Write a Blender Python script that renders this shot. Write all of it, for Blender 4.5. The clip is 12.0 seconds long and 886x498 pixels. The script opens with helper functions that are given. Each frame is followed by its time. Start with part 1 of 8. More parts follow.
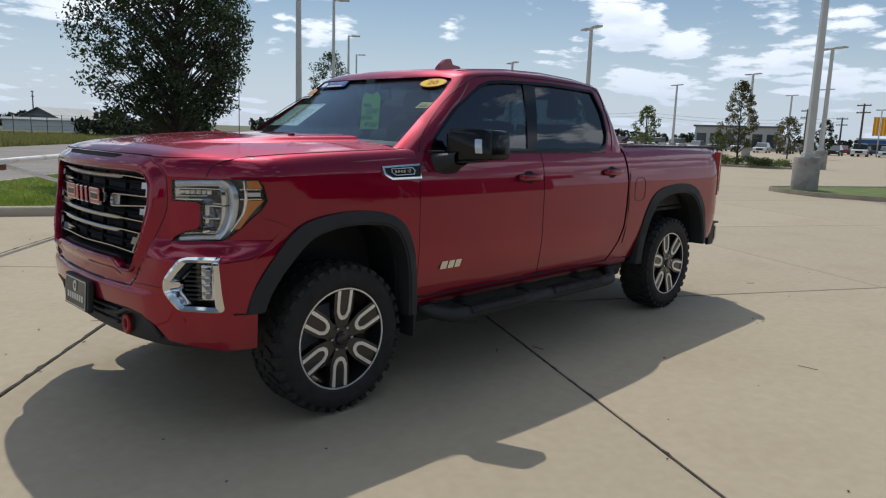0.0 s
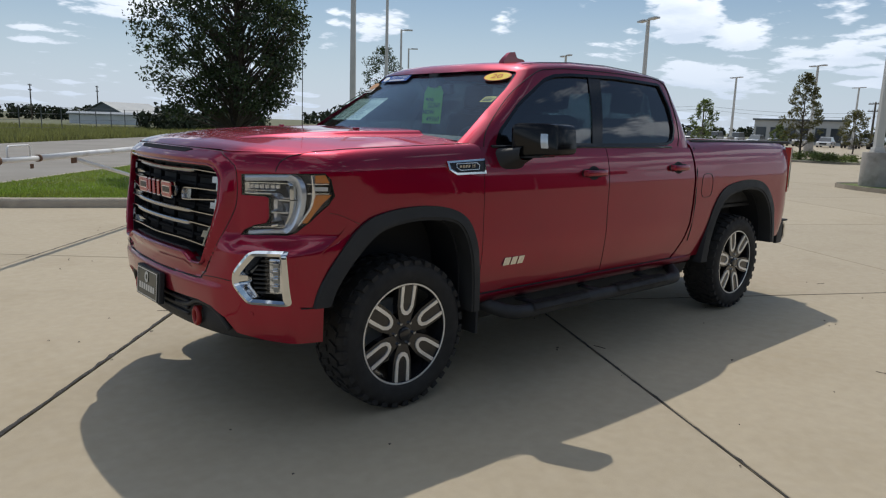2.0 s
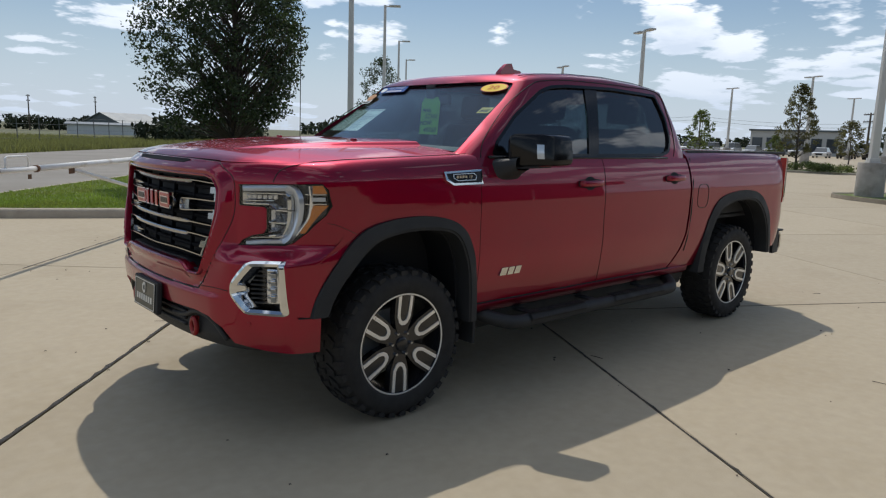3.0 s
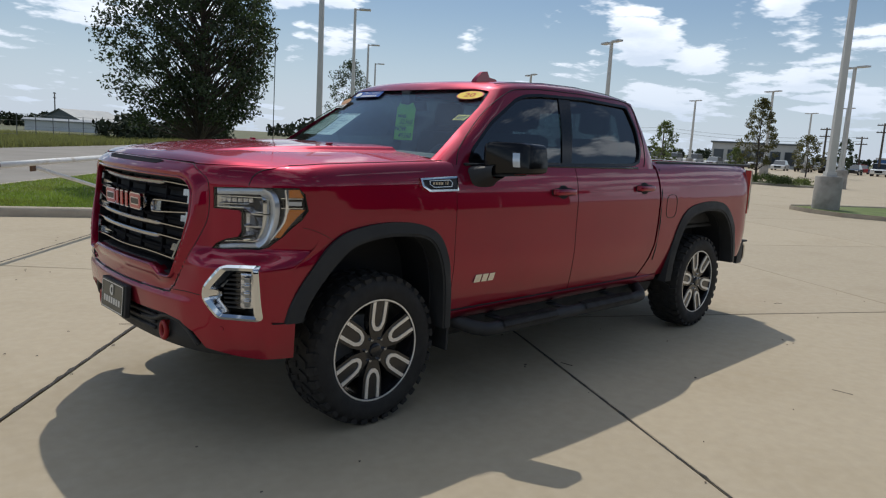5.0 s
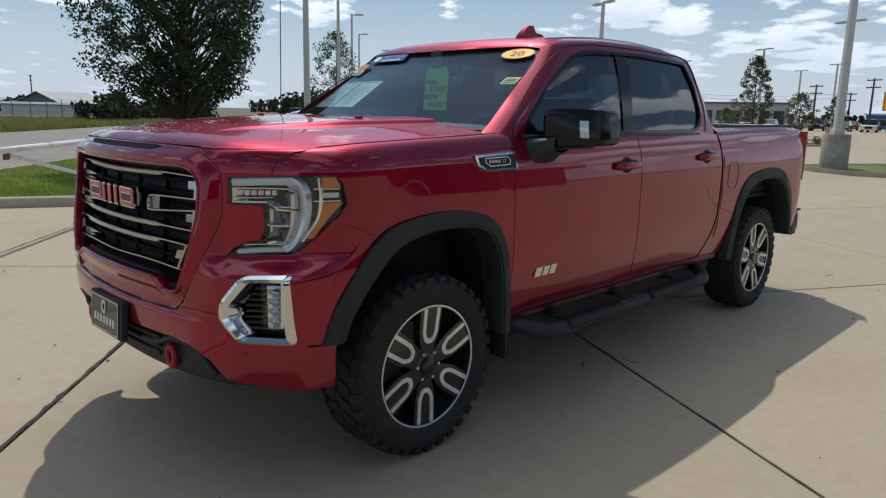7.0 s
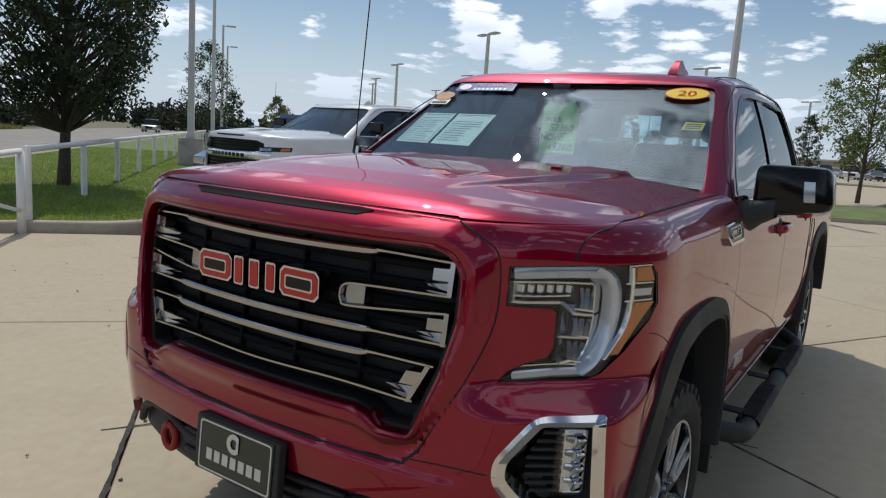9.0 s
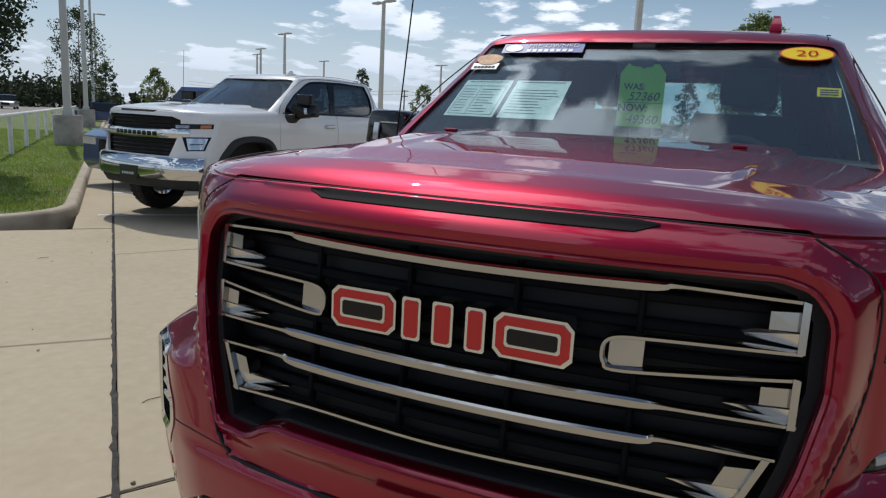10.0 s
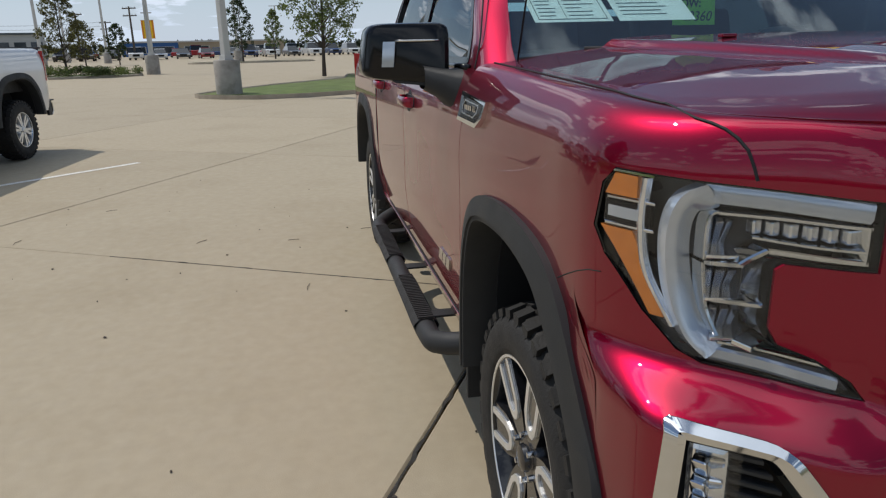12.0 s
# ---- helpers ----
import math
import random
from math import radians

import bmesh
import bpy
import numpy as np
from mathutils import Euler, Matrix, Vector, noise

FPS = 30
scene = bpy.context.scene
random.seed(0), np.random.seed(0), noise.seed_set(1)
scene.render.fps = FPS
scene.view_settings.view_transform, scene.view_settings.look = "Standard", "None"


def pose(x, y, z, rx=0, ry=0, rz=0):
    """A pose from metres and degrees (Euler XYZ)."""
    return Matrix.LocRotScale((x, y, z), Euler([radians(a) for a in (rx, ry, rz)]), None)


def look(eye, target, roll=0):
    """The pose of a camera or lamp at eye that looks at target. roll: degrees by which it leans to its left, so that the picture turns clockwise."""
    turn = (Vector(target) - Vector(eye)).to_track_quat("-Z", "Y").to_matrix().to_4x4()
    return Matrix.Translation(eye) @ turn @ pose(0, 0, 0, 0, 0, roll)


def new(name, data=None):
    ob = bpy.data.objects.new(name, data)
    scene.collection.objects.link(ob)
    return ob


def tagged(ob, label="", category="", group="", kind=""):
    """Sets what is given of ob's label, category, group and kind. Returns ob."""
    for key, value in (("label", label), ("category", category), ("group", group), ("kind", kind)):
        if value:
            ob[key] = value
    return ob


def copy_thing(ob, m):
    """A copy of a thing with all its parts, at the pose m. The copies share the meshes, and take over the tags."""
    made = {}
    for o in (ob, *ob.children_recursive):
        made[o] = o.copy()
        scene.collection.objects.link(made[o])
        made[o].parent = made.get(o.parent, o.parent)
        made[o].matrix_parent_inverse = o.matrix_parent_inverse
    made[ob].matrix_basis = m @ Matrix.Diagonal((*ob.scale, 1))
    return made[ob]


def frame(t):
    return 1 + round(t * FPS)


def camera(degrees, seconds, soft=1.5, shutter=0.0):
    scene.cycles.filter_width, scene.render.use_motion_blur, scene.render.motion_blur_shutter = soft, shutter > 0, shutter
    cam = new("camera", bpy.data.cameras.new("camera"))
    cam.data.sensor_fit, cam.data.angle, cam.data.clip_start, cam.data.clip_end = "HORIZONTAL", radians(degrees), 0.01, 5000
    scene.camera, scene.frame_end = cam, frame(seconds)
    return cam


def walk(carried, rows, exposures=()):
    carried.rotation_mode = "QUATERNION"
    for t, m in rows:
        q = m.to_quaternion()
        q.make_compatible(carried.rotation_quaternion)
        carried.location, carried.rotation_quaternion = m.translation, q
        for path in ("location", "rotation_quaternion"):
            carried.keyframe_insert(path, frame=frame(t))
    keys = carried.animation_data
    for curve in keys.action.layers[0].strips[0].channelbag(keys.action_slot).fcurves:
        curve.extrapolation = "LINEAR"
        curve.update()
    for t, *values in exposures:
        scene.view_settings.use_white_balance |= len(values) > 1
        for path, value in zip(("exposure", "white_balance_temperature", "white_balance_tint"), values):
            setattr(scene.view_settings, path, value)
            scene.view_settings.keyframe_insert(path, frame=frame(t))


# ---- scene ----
cam = camera(64.8, 12.0, soft=1.2)
PATH = [
    (0, (2.259, 3.926, 1.556), (0.85, 2.545, 1.225), 1.8),
    (0.5, (2.233, 3.921, 1.56), (0.896, 2.473, 1.219), 1.3),
    (1, (2.248, 3.877, 1.552), (0.973, 2.377, 1.204), 0.9),
    (1.5, (2.289, 3.855, 1.561), (1.051, 2.324, 1.207), 0.8),
    (2, (2.291, 3.838, 1.557), (0.986, 2.364, 1.205), 1.8),
    (2.5, (2.291, 3.847, 1.559), (0.949, 2.403, 1.217), 1.8),
    (3, (2.298, 3.85, 1.559), (0.985, 2.376, 1.236), 1.8),
    (5, (2.335, 3.814, 1.565), (0.949, 2.404, 1.26), 3.1),
    (5.5, (2.325, 3.759, 1.556), (0.937, 2.35, 1.258), 1.8),
    (6, (2.217, 3.588, 1.537), (0.805, 2.211, 1.201), 1.9),
    (6.5, (2.085, 3.393, 1.553), (0.677, 2.012, 1.221), 1.3),
    (6.7, (2.079, 3.281, 1.548), (0.692, 1.889, 1.174), 1.1),
    (8.3, (2.277, 2.103, 1.56), (0.697, 0.916, 1.249), 3.6),
    (8.5, (2.292, 1.919, 1.548), (0.686, 0.769, 1.233), 5.4),
    (9, (2.31, 1.486, 1.587), (0.651, 0.412, 1.279), 3.9),
    (9.5, (2.222, 0.976, 1.563), (0.474, 0.067, 1.219), 2.5),
    (10, (2.113, 0.491, 1.552), (0.313, -0.301, 1.185), 3.0),
    (10.5, (2.022, -0.011, 1.58), (0.184, -0.657, 1.129), 0.2),
    (11, (1.846, -0.531, 1.565), (-0.084, -0.798, 1.115), 0.9),
    (11.5, (1.735, -1.035, 1.528), (-0.212, -0.906, 1.086), -1.8),
    (12, (1.594, -1.482, 1.515), (-0.287, -1.109, 0.947), -1.2),
]
walk(cam, [(t, look(eye, target, roll)) for t, eye, target, roll in PATH])
# ---- light ----
# direction towards the sun: behind the truck on its right side, 56 degrees high
SUN_DIR = Vector((-0.40, -0.54, 1.0)).normalized()
SUN_EL = math.asin(SUN_DIR.z)
sun = new("sun", bpy.data.lights.new("sun", "SUN"))
sun.data.energy, sun.data.angle, sun.data.color = 2.5, radians(0.55), (1.0, 0.94, 0.85)
sun.rotation_euler = SUN_DIR.to_track_quat("Z", "Y").to_euler()

world = bpy.data.worlds.new("sky")
scene.world = world
world.use_nodes = True
wn, wl = world.node_tree.nodes, world.node_tree.links
wn.clear()

sky = wn.new("ShaderNodeTexSky")
sky.sky_type, sky.sun_disc = "NISHITA", False
sky.sun_elevation, sky.sun_rotation = SUN_EL, math.atan2(SUN_DIR.x, SUN_DIR.y)
sky.air_density, sky.dust_density, sky.ozone_density = 1.15, 0.25, 3.0
coord = wn.new("ShaderNodeTexCoord")
sep = wn.new("ShaderNodeSeparateXYZ")
wl.new(coord.outputs["Generated"], sep.inputs[0])


def wmath(op, a, b=None, clamp=False):
    n = wn.new("ShaderNodeMath")
    n.operation, n.use_clamp = op, clamp
    for i, v in enumerate((a, b)):
        if v is None:
            continue
        if isinstance(v, (int, float)):
            n.inputs[i].default_value = v
        else:
            wl.new(v, n.inputs[i])
    return n.outputs[0]


# one flat layer of small fair-weather clouds, crowded together towards the horizon
def layer(lift):
    """Where the view meets the cloud layer; lift looks a little higher."""
    z = wmath("ADD", wmath("MAXIMUM", wmath("ADD", sep.outputs["Z"], lift), 0.0), 0.17)
    v = wn.new("ShaderNodeCombineXYZ")
    wl.new(wmath("DIVIDE", sep.outputs["X"], z), v.inputs[0])
    wl.new(wmath("DIVIDE", sep.outputs["Y"], z), v.inputs[1])
    return v.outputs[0]


def wnoise(at, scale, detail, shift):
    m = wn.new("ShaderNodeMapping")
    m.inputs["Location"].default_value = (shift, shift * 0.7, shift * 0.3)
    wl.new(at, m.inputs[0])
    n = wn.new("ShaderNodeTexNoise")
    n.inputs["Scale"].default_value, n.inputs["Detail"].default_value, n.inputs["Roughness"].default_value = scale, detail, 0.55
    wl.new(m.outputs[0], n.inputs["Vector"])
    return n.outputs["Fac"]


def cloud_shape(lift):
    at = layer(lift)
    return wmath("ADD", wmath("MULTIPLY", wnoise(at, 2.3, 5, 5.7), 0.66), wmath("MULTIPLY", wnoise(at, 0.8, 2, 7.9), 0.40))


shape, above = cloud_shape(0.0), cloud_shape(0.016)
cover = wn.new("ShaderNodeMapRange")
cover.interpolation_type = "SMOOTHSTEP"
cover.inputs["From Min"].default_value, cover.inputs["From Max"].default_value = 0.572, 0.616
# white where the cloud thins out upward, grey under its thick parts
thick = wn.new("ShaderNodeMapRange")
thick.inputs["From Min"].default_value, thick.inputs["From Max"].default_value = 0.53, 0.68
thick.inputs["To Min"].default_value, thick.inputs["To Max"].default_value = 1.0, 0.25
wl.new(above, thick.inputs["Value"])
cloud = wn.new("ShaderNodeMix")
cloud.data_type = "RGBA"
cloud.inputs["A"].default_value, cloud.inputs["B"].default_value = (9.2, 10.6, 12.6, 1), (15.6, 16.2, 17.0, 1)
wl.new(thick.outputs[0], cloud.inputs["Factor"])
# clouds shine brighter round the sun
toward = wn.new("ShaderNodeVectorMath")
toward.operation = "DOT_PRODUCT"
toward.inputs[1].default_value = SUN_DIR
wl.new(coord.outputs["Generated"], toward.inputs[0])
near = wmath("POWER", wmath("MAXIMUM", toward.outputs["Value"], 0.0), 14.0)
glow = wmath("ADD", wmath("MULTIPLY", near, 1.8), 1.0)
wl.new(wmath("MAXIMUM", shape, cloud_shape(-0.014)), cover.inputs["Value"])
bright = wn.new("ShaderNodeVectorMath")
bright.operation = "SCALE"
wl.new(cloud.outputs["Result"], bright.inputs[0])
wl.new(glow, bright.inputs["Scale"])
# haze near the horizon
haze = wn.new("ShaderNodeMapRange")
haze.interpolation_type = "SMOOTHSTEP"
haze.inputs["From Min"].default_value, haze.inputs["From Max"].default_value = 0.0, 0.20
haze.inputs["To Min"].default_value, haze.inputs["To Max"].default_value = 0.80, 0.06
wl.new(sep.outputs["Z"], haze.inputs["Value"])
mixed = wn.new("ShaderNodeMix")
mixed.data_type = "RGBA"
wl.new(cover.outputs[0], mixed.inputs["Factor"])
wl.new(sky.outputs[0], mixed.inputs["A"])
wl.new(bright.outputs[0], mixed.inputs["B"])
hazy = wn.new("ShaderNodeMix")
hazy.data_type = "RGBA"
hazy.inputs["B"].default_value = (8.2, 9.5, 11.3, 1)
wl.new(haze.outputs[0], hazy.inputs["Factor"])
wl.new(mixed.outputs["Result"], hazy.inputs["A"])
tint = wn.new("ShaderNodeVectorMath")
tint.operation = "MULTIPLY"
tint.inputs[1].default_value = (0.975, 1.0, 1.035)
wl.new(hazy.outputs["Result"], tint.inputs[0])
back = wn.new("ShaderNodeBackground")
back.inputs["Strength"].default_value = 0.069
wl.new(tint.outputs[0], back.inputs["Color"])
wout = wn.new("ShaderNodeOutputWorld")
wl.new(back.outputs[0], wout.inputs[0])


# ---- tools ----
def part(name, bm, material, parent=None, label="", smooth=None, m=None):
    """One bmesh as one mesh object, under a thing or a part. smooth: the angle in degrees below which edges are shaded soft."""
    if m is not None:
        bmesh.ops.transform(bm, matrix=m, verts=bm.verts)
    data = bpy.data.meshes.new(name)
    if smooth:
        limit = radians(smooth)
        for f in bm.faces:
            f.smooth = True
        for e in bm.edges:
            e.smooth = len(e.link_faces) == 2 and e.calc_face_angle(9) < limit
    bm.to_mesh(data)
    bm.free()
    for one in (material if isinstance(material, (list, tuple)) else [material]):
        data.materials.append(one)
    ob = new(name, data)
    if parent is not None:
        ob.parent = parent
    if label:
        ob["label"] = label
    return ob


def empty(name, label="", category="", group="", kind="", m=None):
    ob = new(name)
    ob.empty_display_size = 0.1
    if m is not None:
        ob.matrix_basis = m
    return tagged(ob, label, category, group, kind)


def add_box(bm, x0, x1, y0, y1, z0, z1, bevel=0.0, m=None):
    made = bmesh.ops.create_cube(bm, size=1)["verts"]
    bmesh.ops.transform(bm, verts=made, matrix=Matrix.LocRotScale(((x0 + x1) / 2, (y0 + y1) / 2, (z0 + z1) / 2), None, (abs(x1 - x0), abs(y1 - y0), abs(z1 - z0))))
    if bevel:
        es = list({e for v in made for e in v.link_edges})
        out = bmesh.ops.bevel(bm, geom=es, offset=bevel, segments=2, affect="EDGES", profile=0.6)
        made = list({v for f in out["faces"] for v in f.verts} | {v for v in made if v.is_valid})
    if m is not None:
        bmesh.ops.transform(bm, verts=made, matrix=m)
    return made


def box(x0, x1, y0, y1, z0, z1, bevel=0.0):
    bm = bmesh.new()
    add_box(bm, x0, x1, y0, y1, z0, z1, bevel)
    return bm


def add_tube(bm, points, radius, sides=10, caps=True, radii=None):
    """A round bar along a line of points."""
    pts = [Vector(p) for p in points]
    rings = []
    side = None
    for i, p in enumerate(pts):
        way = (pts[min(i + 1, len(pts) - 1)] - pts[max(i - 1, 0)]).normalized()
        if side is None:
            side = way.orthogonal().normalized()
        side = (side - way * side.dot(way)).normalized()
        other = way.cross(side)
        r = radii[i] if radii else radius
        rings.append([bm.verts.new(p + r * (math.cos(a) * side + math.sin(a) * other)) for a in (2 * math.pi * k / sides for k in range(sides))])
    for a, b in zip(rings, rings[1:]):
        for k in range(sides):
            bm.faces.new((a[k], a[(k + 1) % sides], b[(k + 1) % sides], b[k]))
    if caps:
        bm.faces.new(rings[0][::-1])
        bm.faces.new(rings[-1])
    return rings


def tube(points, radius, sides=10, radii=None):
    bm = bmesh.new()
    add_tube(bm, points, radius, sides, True, radii)
    return bm


def add_lathe(bm, profile, axis="y", sides=48, m=None):
    """Turns (radius, along) pairs round an axis."""
    rings = []
    for r, a in profile:
        ring = []
        for k in range(sides):
            t = 2 * math.pi * k / sides
            p = {"y": (r * math.cos(t), a, r * math.sin(t)), "z": (r * math.cos(t), r * math.sin(t), a), "x": (a, r * math.cos(t), r * math.sin(t))}[axis]
            ring.append(bm.verts.new(m @ Vector(p) if m is not None else p))
        rings.append(ring)
    for a, b in zip(rings, rings[1:]):
        for k in range(sides):
            bm.faces.new((a[k], b[k], b[(k + 1) % sides], a[(k + 1) % sides]))
    return rings


def add_prism(bm, outline, to3d, depth):
    """A flat outline (pairs) carried to 3d by to3d(u, v, w), from w = 0 to w = depth."""
    a = [bm.verts.new(to3d(u, v, 0)) for u, v in outline]
    b = [bm.verts.new(to3d(u, v, depth)) for u, v in outline]
    n = len(a)
    for i in range(n):
        bm.faces.new((a[i], a[(i + 1) % n], b[(i + 1) % n], b[i]))
    bm.faces.new(a[::-1])
    bm.faces.new(b)
    return a + b


def add_ring(bm, outer, inner, to3d, depth):
    """A frame between two outlines with the same number of corners."""
    rows = [[bm.verts.new(to3d(u, v, w)) for u, v in line] for line, w in ((outer, 0), (outer, depth), (inner, depth), (inner, 0))]
    n = len(outer)
    for r in range(4):
        a, b = rows[r], rows[(r + 1) % 4]
        for i in range(n):
            bm.faces.new((a[i], a[(i + 1) % n], b[(i + 1) % n], b[i]))


def sheet(rows, closed=False):
    """A grid of faces over rows of points."""
    bm = bmesh.new()
    vs = [[bm.verts.new(p) for p in row] for row in rows]
    for a, b in zip(vs, vs[1:]):
        n = len(a)
        for k in range(n if closed else n - 1):
            bm.faces.new((a[k], a[(k + 1) % n], b[(k + 1) % n], b[k]))
    return bm


def fix(bm):
    bmesh.ops.recalc_face_normals(bm, faces=bm.faces)
    return bm


def spline(keys, n):
    """A smooth line of n points through keys (tuples of one size)."""
    ks = [Vector(k) if len(k) > 1 else k for k in keys]
    out = []
    segs = len(ks) - 1
    for i in range(n):
        u = i / (n - 1) * segs
        j = min(int(u), segs - 1)
        t = u - j
        p0, p1, p2, p3 = ks[max(j - 1, 0)], ks[j], ks[j + 1], ks[min(j + 2, segs)]
        out.append(0.5 * ((2 * p1) + (p2 - p0) * t + (2 * p0 - 5 * p1 + 4 * p2 - p3) * t * t + (3 * p1 - p0 - 3 * p2 + p3) * t * t * t))
    return out


def lerp(a, b, t):
    return a + (b - a) * t


def ease(t):
    t = min(max(t, 0.0), 1.0)
    return t * t * (3 - 2 * t)


def piece(x, keys):
    """A broken line through (x, value) keys in rising order."""
    if x <= keys[0][0]:
        return keys[0][1]
    for (x0, v0), (x1, v1) in zip(keys, keys[1:]):
        if x <= x1:
            return v0 + (v1 - v0) * (x - x0) / (x1 - x0)
    return keys[-1][1]


def rounded(points, r, n=4):
    """The corners of an outline (pairs) cut to arcs of about radius r."""
    out = []
    k = len(points)
    for i in range(k):
        a, p, b = (Vector(points[(i + d) % k]) for d in (-1, 0, 1))
        q = min(r, (a - p).length * 0.45, (b - p).length * 0.45)
        s, e = p + (a - p).normalized() * q, p + (b - p).normalized() * q
        for j in range(n + 1):
            t = j / n
            out.append(tuple((1 - t) ** 2 * s + 2 * t * (1 - t) * p + t * t * e))
    return out


def text_mesh(words, size, thick=0.002, bevel=0.0, shear=0.0, offset=0.0):
    """Words in the built-in font as a bmesh, centred in the x-y plane and standing up along z."""
    curve = bpy.data.curves.new("words", "FONT")
    curve.body, curve.size, curve.extrude, curve.bevel_depth, curve.shear, curve.offset = words, size, thick / 2, bevel, shear, offset
    curve.align_x, curve.align_y, curve.resolution_u = "CENTER", "CENTER", 3
    ob = bpy.data.objects.new("words", curve)
    scene.collection.objects.link(ob)
    bpy.context.view_layer.update()
    data = bpy.data.meshes.new_from_object(ob.evaluated_get(bpy.context.evaluated_depsgraph_get()))
    bm = bmesh.new()
    bm.from_mesh(data)
    bpy.data.objects.remove(ob)
    bpy.data.meshes.remove(data)
    bpy.data.curves.remove(curve)
    return bm


def cut(ob, cutters):
    """Takes the cutters' solids away from ob's mesh."""
    made = []
    for i, bm in enumerate(cutters):
        fix(bm)
        data = bpy.data.meshes.new("cutter")
        bm.to_mesh(data)
        bm.free()
        c = bpy.data.objects.new("cutter", data)
        scene.collection.objects.link(c)
        mod = ob.modifiers.new("cut", "BOOLEAN")
        mod.operation, mod.solver, mod.object = "DIFFERENCE", "EXACT", c
        made.append(c)
    bpy.context.view_layer.update()
    data = bpy.data.meshes.new_from_object(ob.evaluated_get(bpy.context.evaluated_depsgraph_get()))
    ob.modifiers.clear()
    for m in ob.data.materials:
        if m.name not in [x.name for x in data.materials if x]:
            data.materials.append(m)
    old = ob.data
    ob.data = data
    bpy.data.meshes.remove(old)
    for c in made:
        d = c.data
        bpy.data.objects.remove(c)
        bpy.data.meshes.remove(d)
    return ob


# ---- materials ----
def mat(name, color, rough=0.5, metal=0.0, vary=0.0, scale=8.0, bump=0.0, bump_scale=60.0, coat=0.0, coat_rough=0.03, spec=0.5, island=0.0, second=None, second_scale=1.2, second_at=(0.5, 0.65), random_tint=0.0, emit=None, transmission=0.0, ior=1.45, alpha=1.0):
    """A surface: base colour with variation at two scales, fine relief, and gloss."""
    m = bpy.data.materials.new(name)
    m.use_nodes = True
    nt = m.node_tree
    n, l = nt.nodes, nt.links
    b = n["Principled BSDF"]
    b.inputs["Base Color"].default_value = (*color, 1)
    b.inputs["Roughness"].default_value, b.inputs["Metallic"].default_value = rough, metal
    b.inputs["Coat Weight"].default_value, b.inputs["Coat Roughness"].default_value = coat, coat_rough
    b.inputs["Specular IOR Level"].default_value, b.inputs["IOR"].default_value = spec, ior
    b.inputs["Transmission Weight"].default_value, b.inputs["Alpha"].default_value = transmission, alpha
    if emit:
        b.inputs["Emission Color"].default_value, b.inputs["Emission Strength"].default_value = (*emit[:3], 1), emit[3]
    co = n.new("ShaderNodeTexCoord")
    color_out = None

    def noise_node(s, detail=5):
        t = n.new("ShaderNodeTexNoise")
        t.inputs["Scale"].default_value, t.inputs["Detail"].default_value = s, detail
        l.new(co.outputs["Object"], t.inputs["Vector"])
        return t.outputs["Fac"]

    def mix(kind, fac, a, c):
        x = n.new("ShaderNodeMix")
        x.data_type, x.blend_type = "RGBA", kind
        for key, v in (("Factor", fac), ("A", a), ("B", c)):
            if isinstance(v, (int, float)):
                x.inputs[key].default_value = v
            elif isinstance(v, tuple):
                x.inputs[key].default_value = v
            else:
                l.new(v, x.inputs[key])
        return x.outputs["Result"]

    def remap(v, lo, hi, to_lo, to_hi):
        r = n.new("ShaderNodeMapRange")
        for key, val in (("From Min", lo), ("From Max", hi), ("To Min", to_lo), ("To Max", to_hi)):
            r.inputs[key].default_value = val
        l.new(v, r.inputs["Value"])
        return r.outputs[0]

    if second:
        color_out = mix("MIX", remap(noise_node(second_scale, 6), second_at[0], second_at[1], 0, 1), (*color, 1), (*second, 1))
    if vary:
        g = remap(noise_node(scale), 0.25, 0.75, 1 - vary, 1 + vary)
        color_out = mix("MULTIPLY", 1.0, color_out if color_out else (*color, 1), g)
        l.new(remap(noise_node(scale * 0.7), 0.3, 0.7, max(rough * 0.85, 0), min(rough * 1.15, 1)), b.inputs["Roughness"])
    if island or random_tint:
        if island:
            src = n.new("ShaderNodeNewGeometry").outputs["Random Per Island"]
        else:
            src = n.new("ShaderNodeObjectInfo").outputs["Random"]
        k = island or random_tint
        color_out = mix("MULTIPLY", 1.0, color_out if color_out else (*color, 1), remap(src, 0, 1, 1 - k, 1 + k))
    if color_out:
        l.new(color_out, b.inputs["Base Color"])
    if bump:
        bp = n.new("ShaderNodeBump")
        bp.inputs["Strength"].default_value, bp.inputs["Distance"].default_value = bump, 0.01
        l.new(noise_node(bump_scale, 6), bp.inputs["Height"])
        l.new(bp.outputs[0], b.inputs["Normal"])
    return m


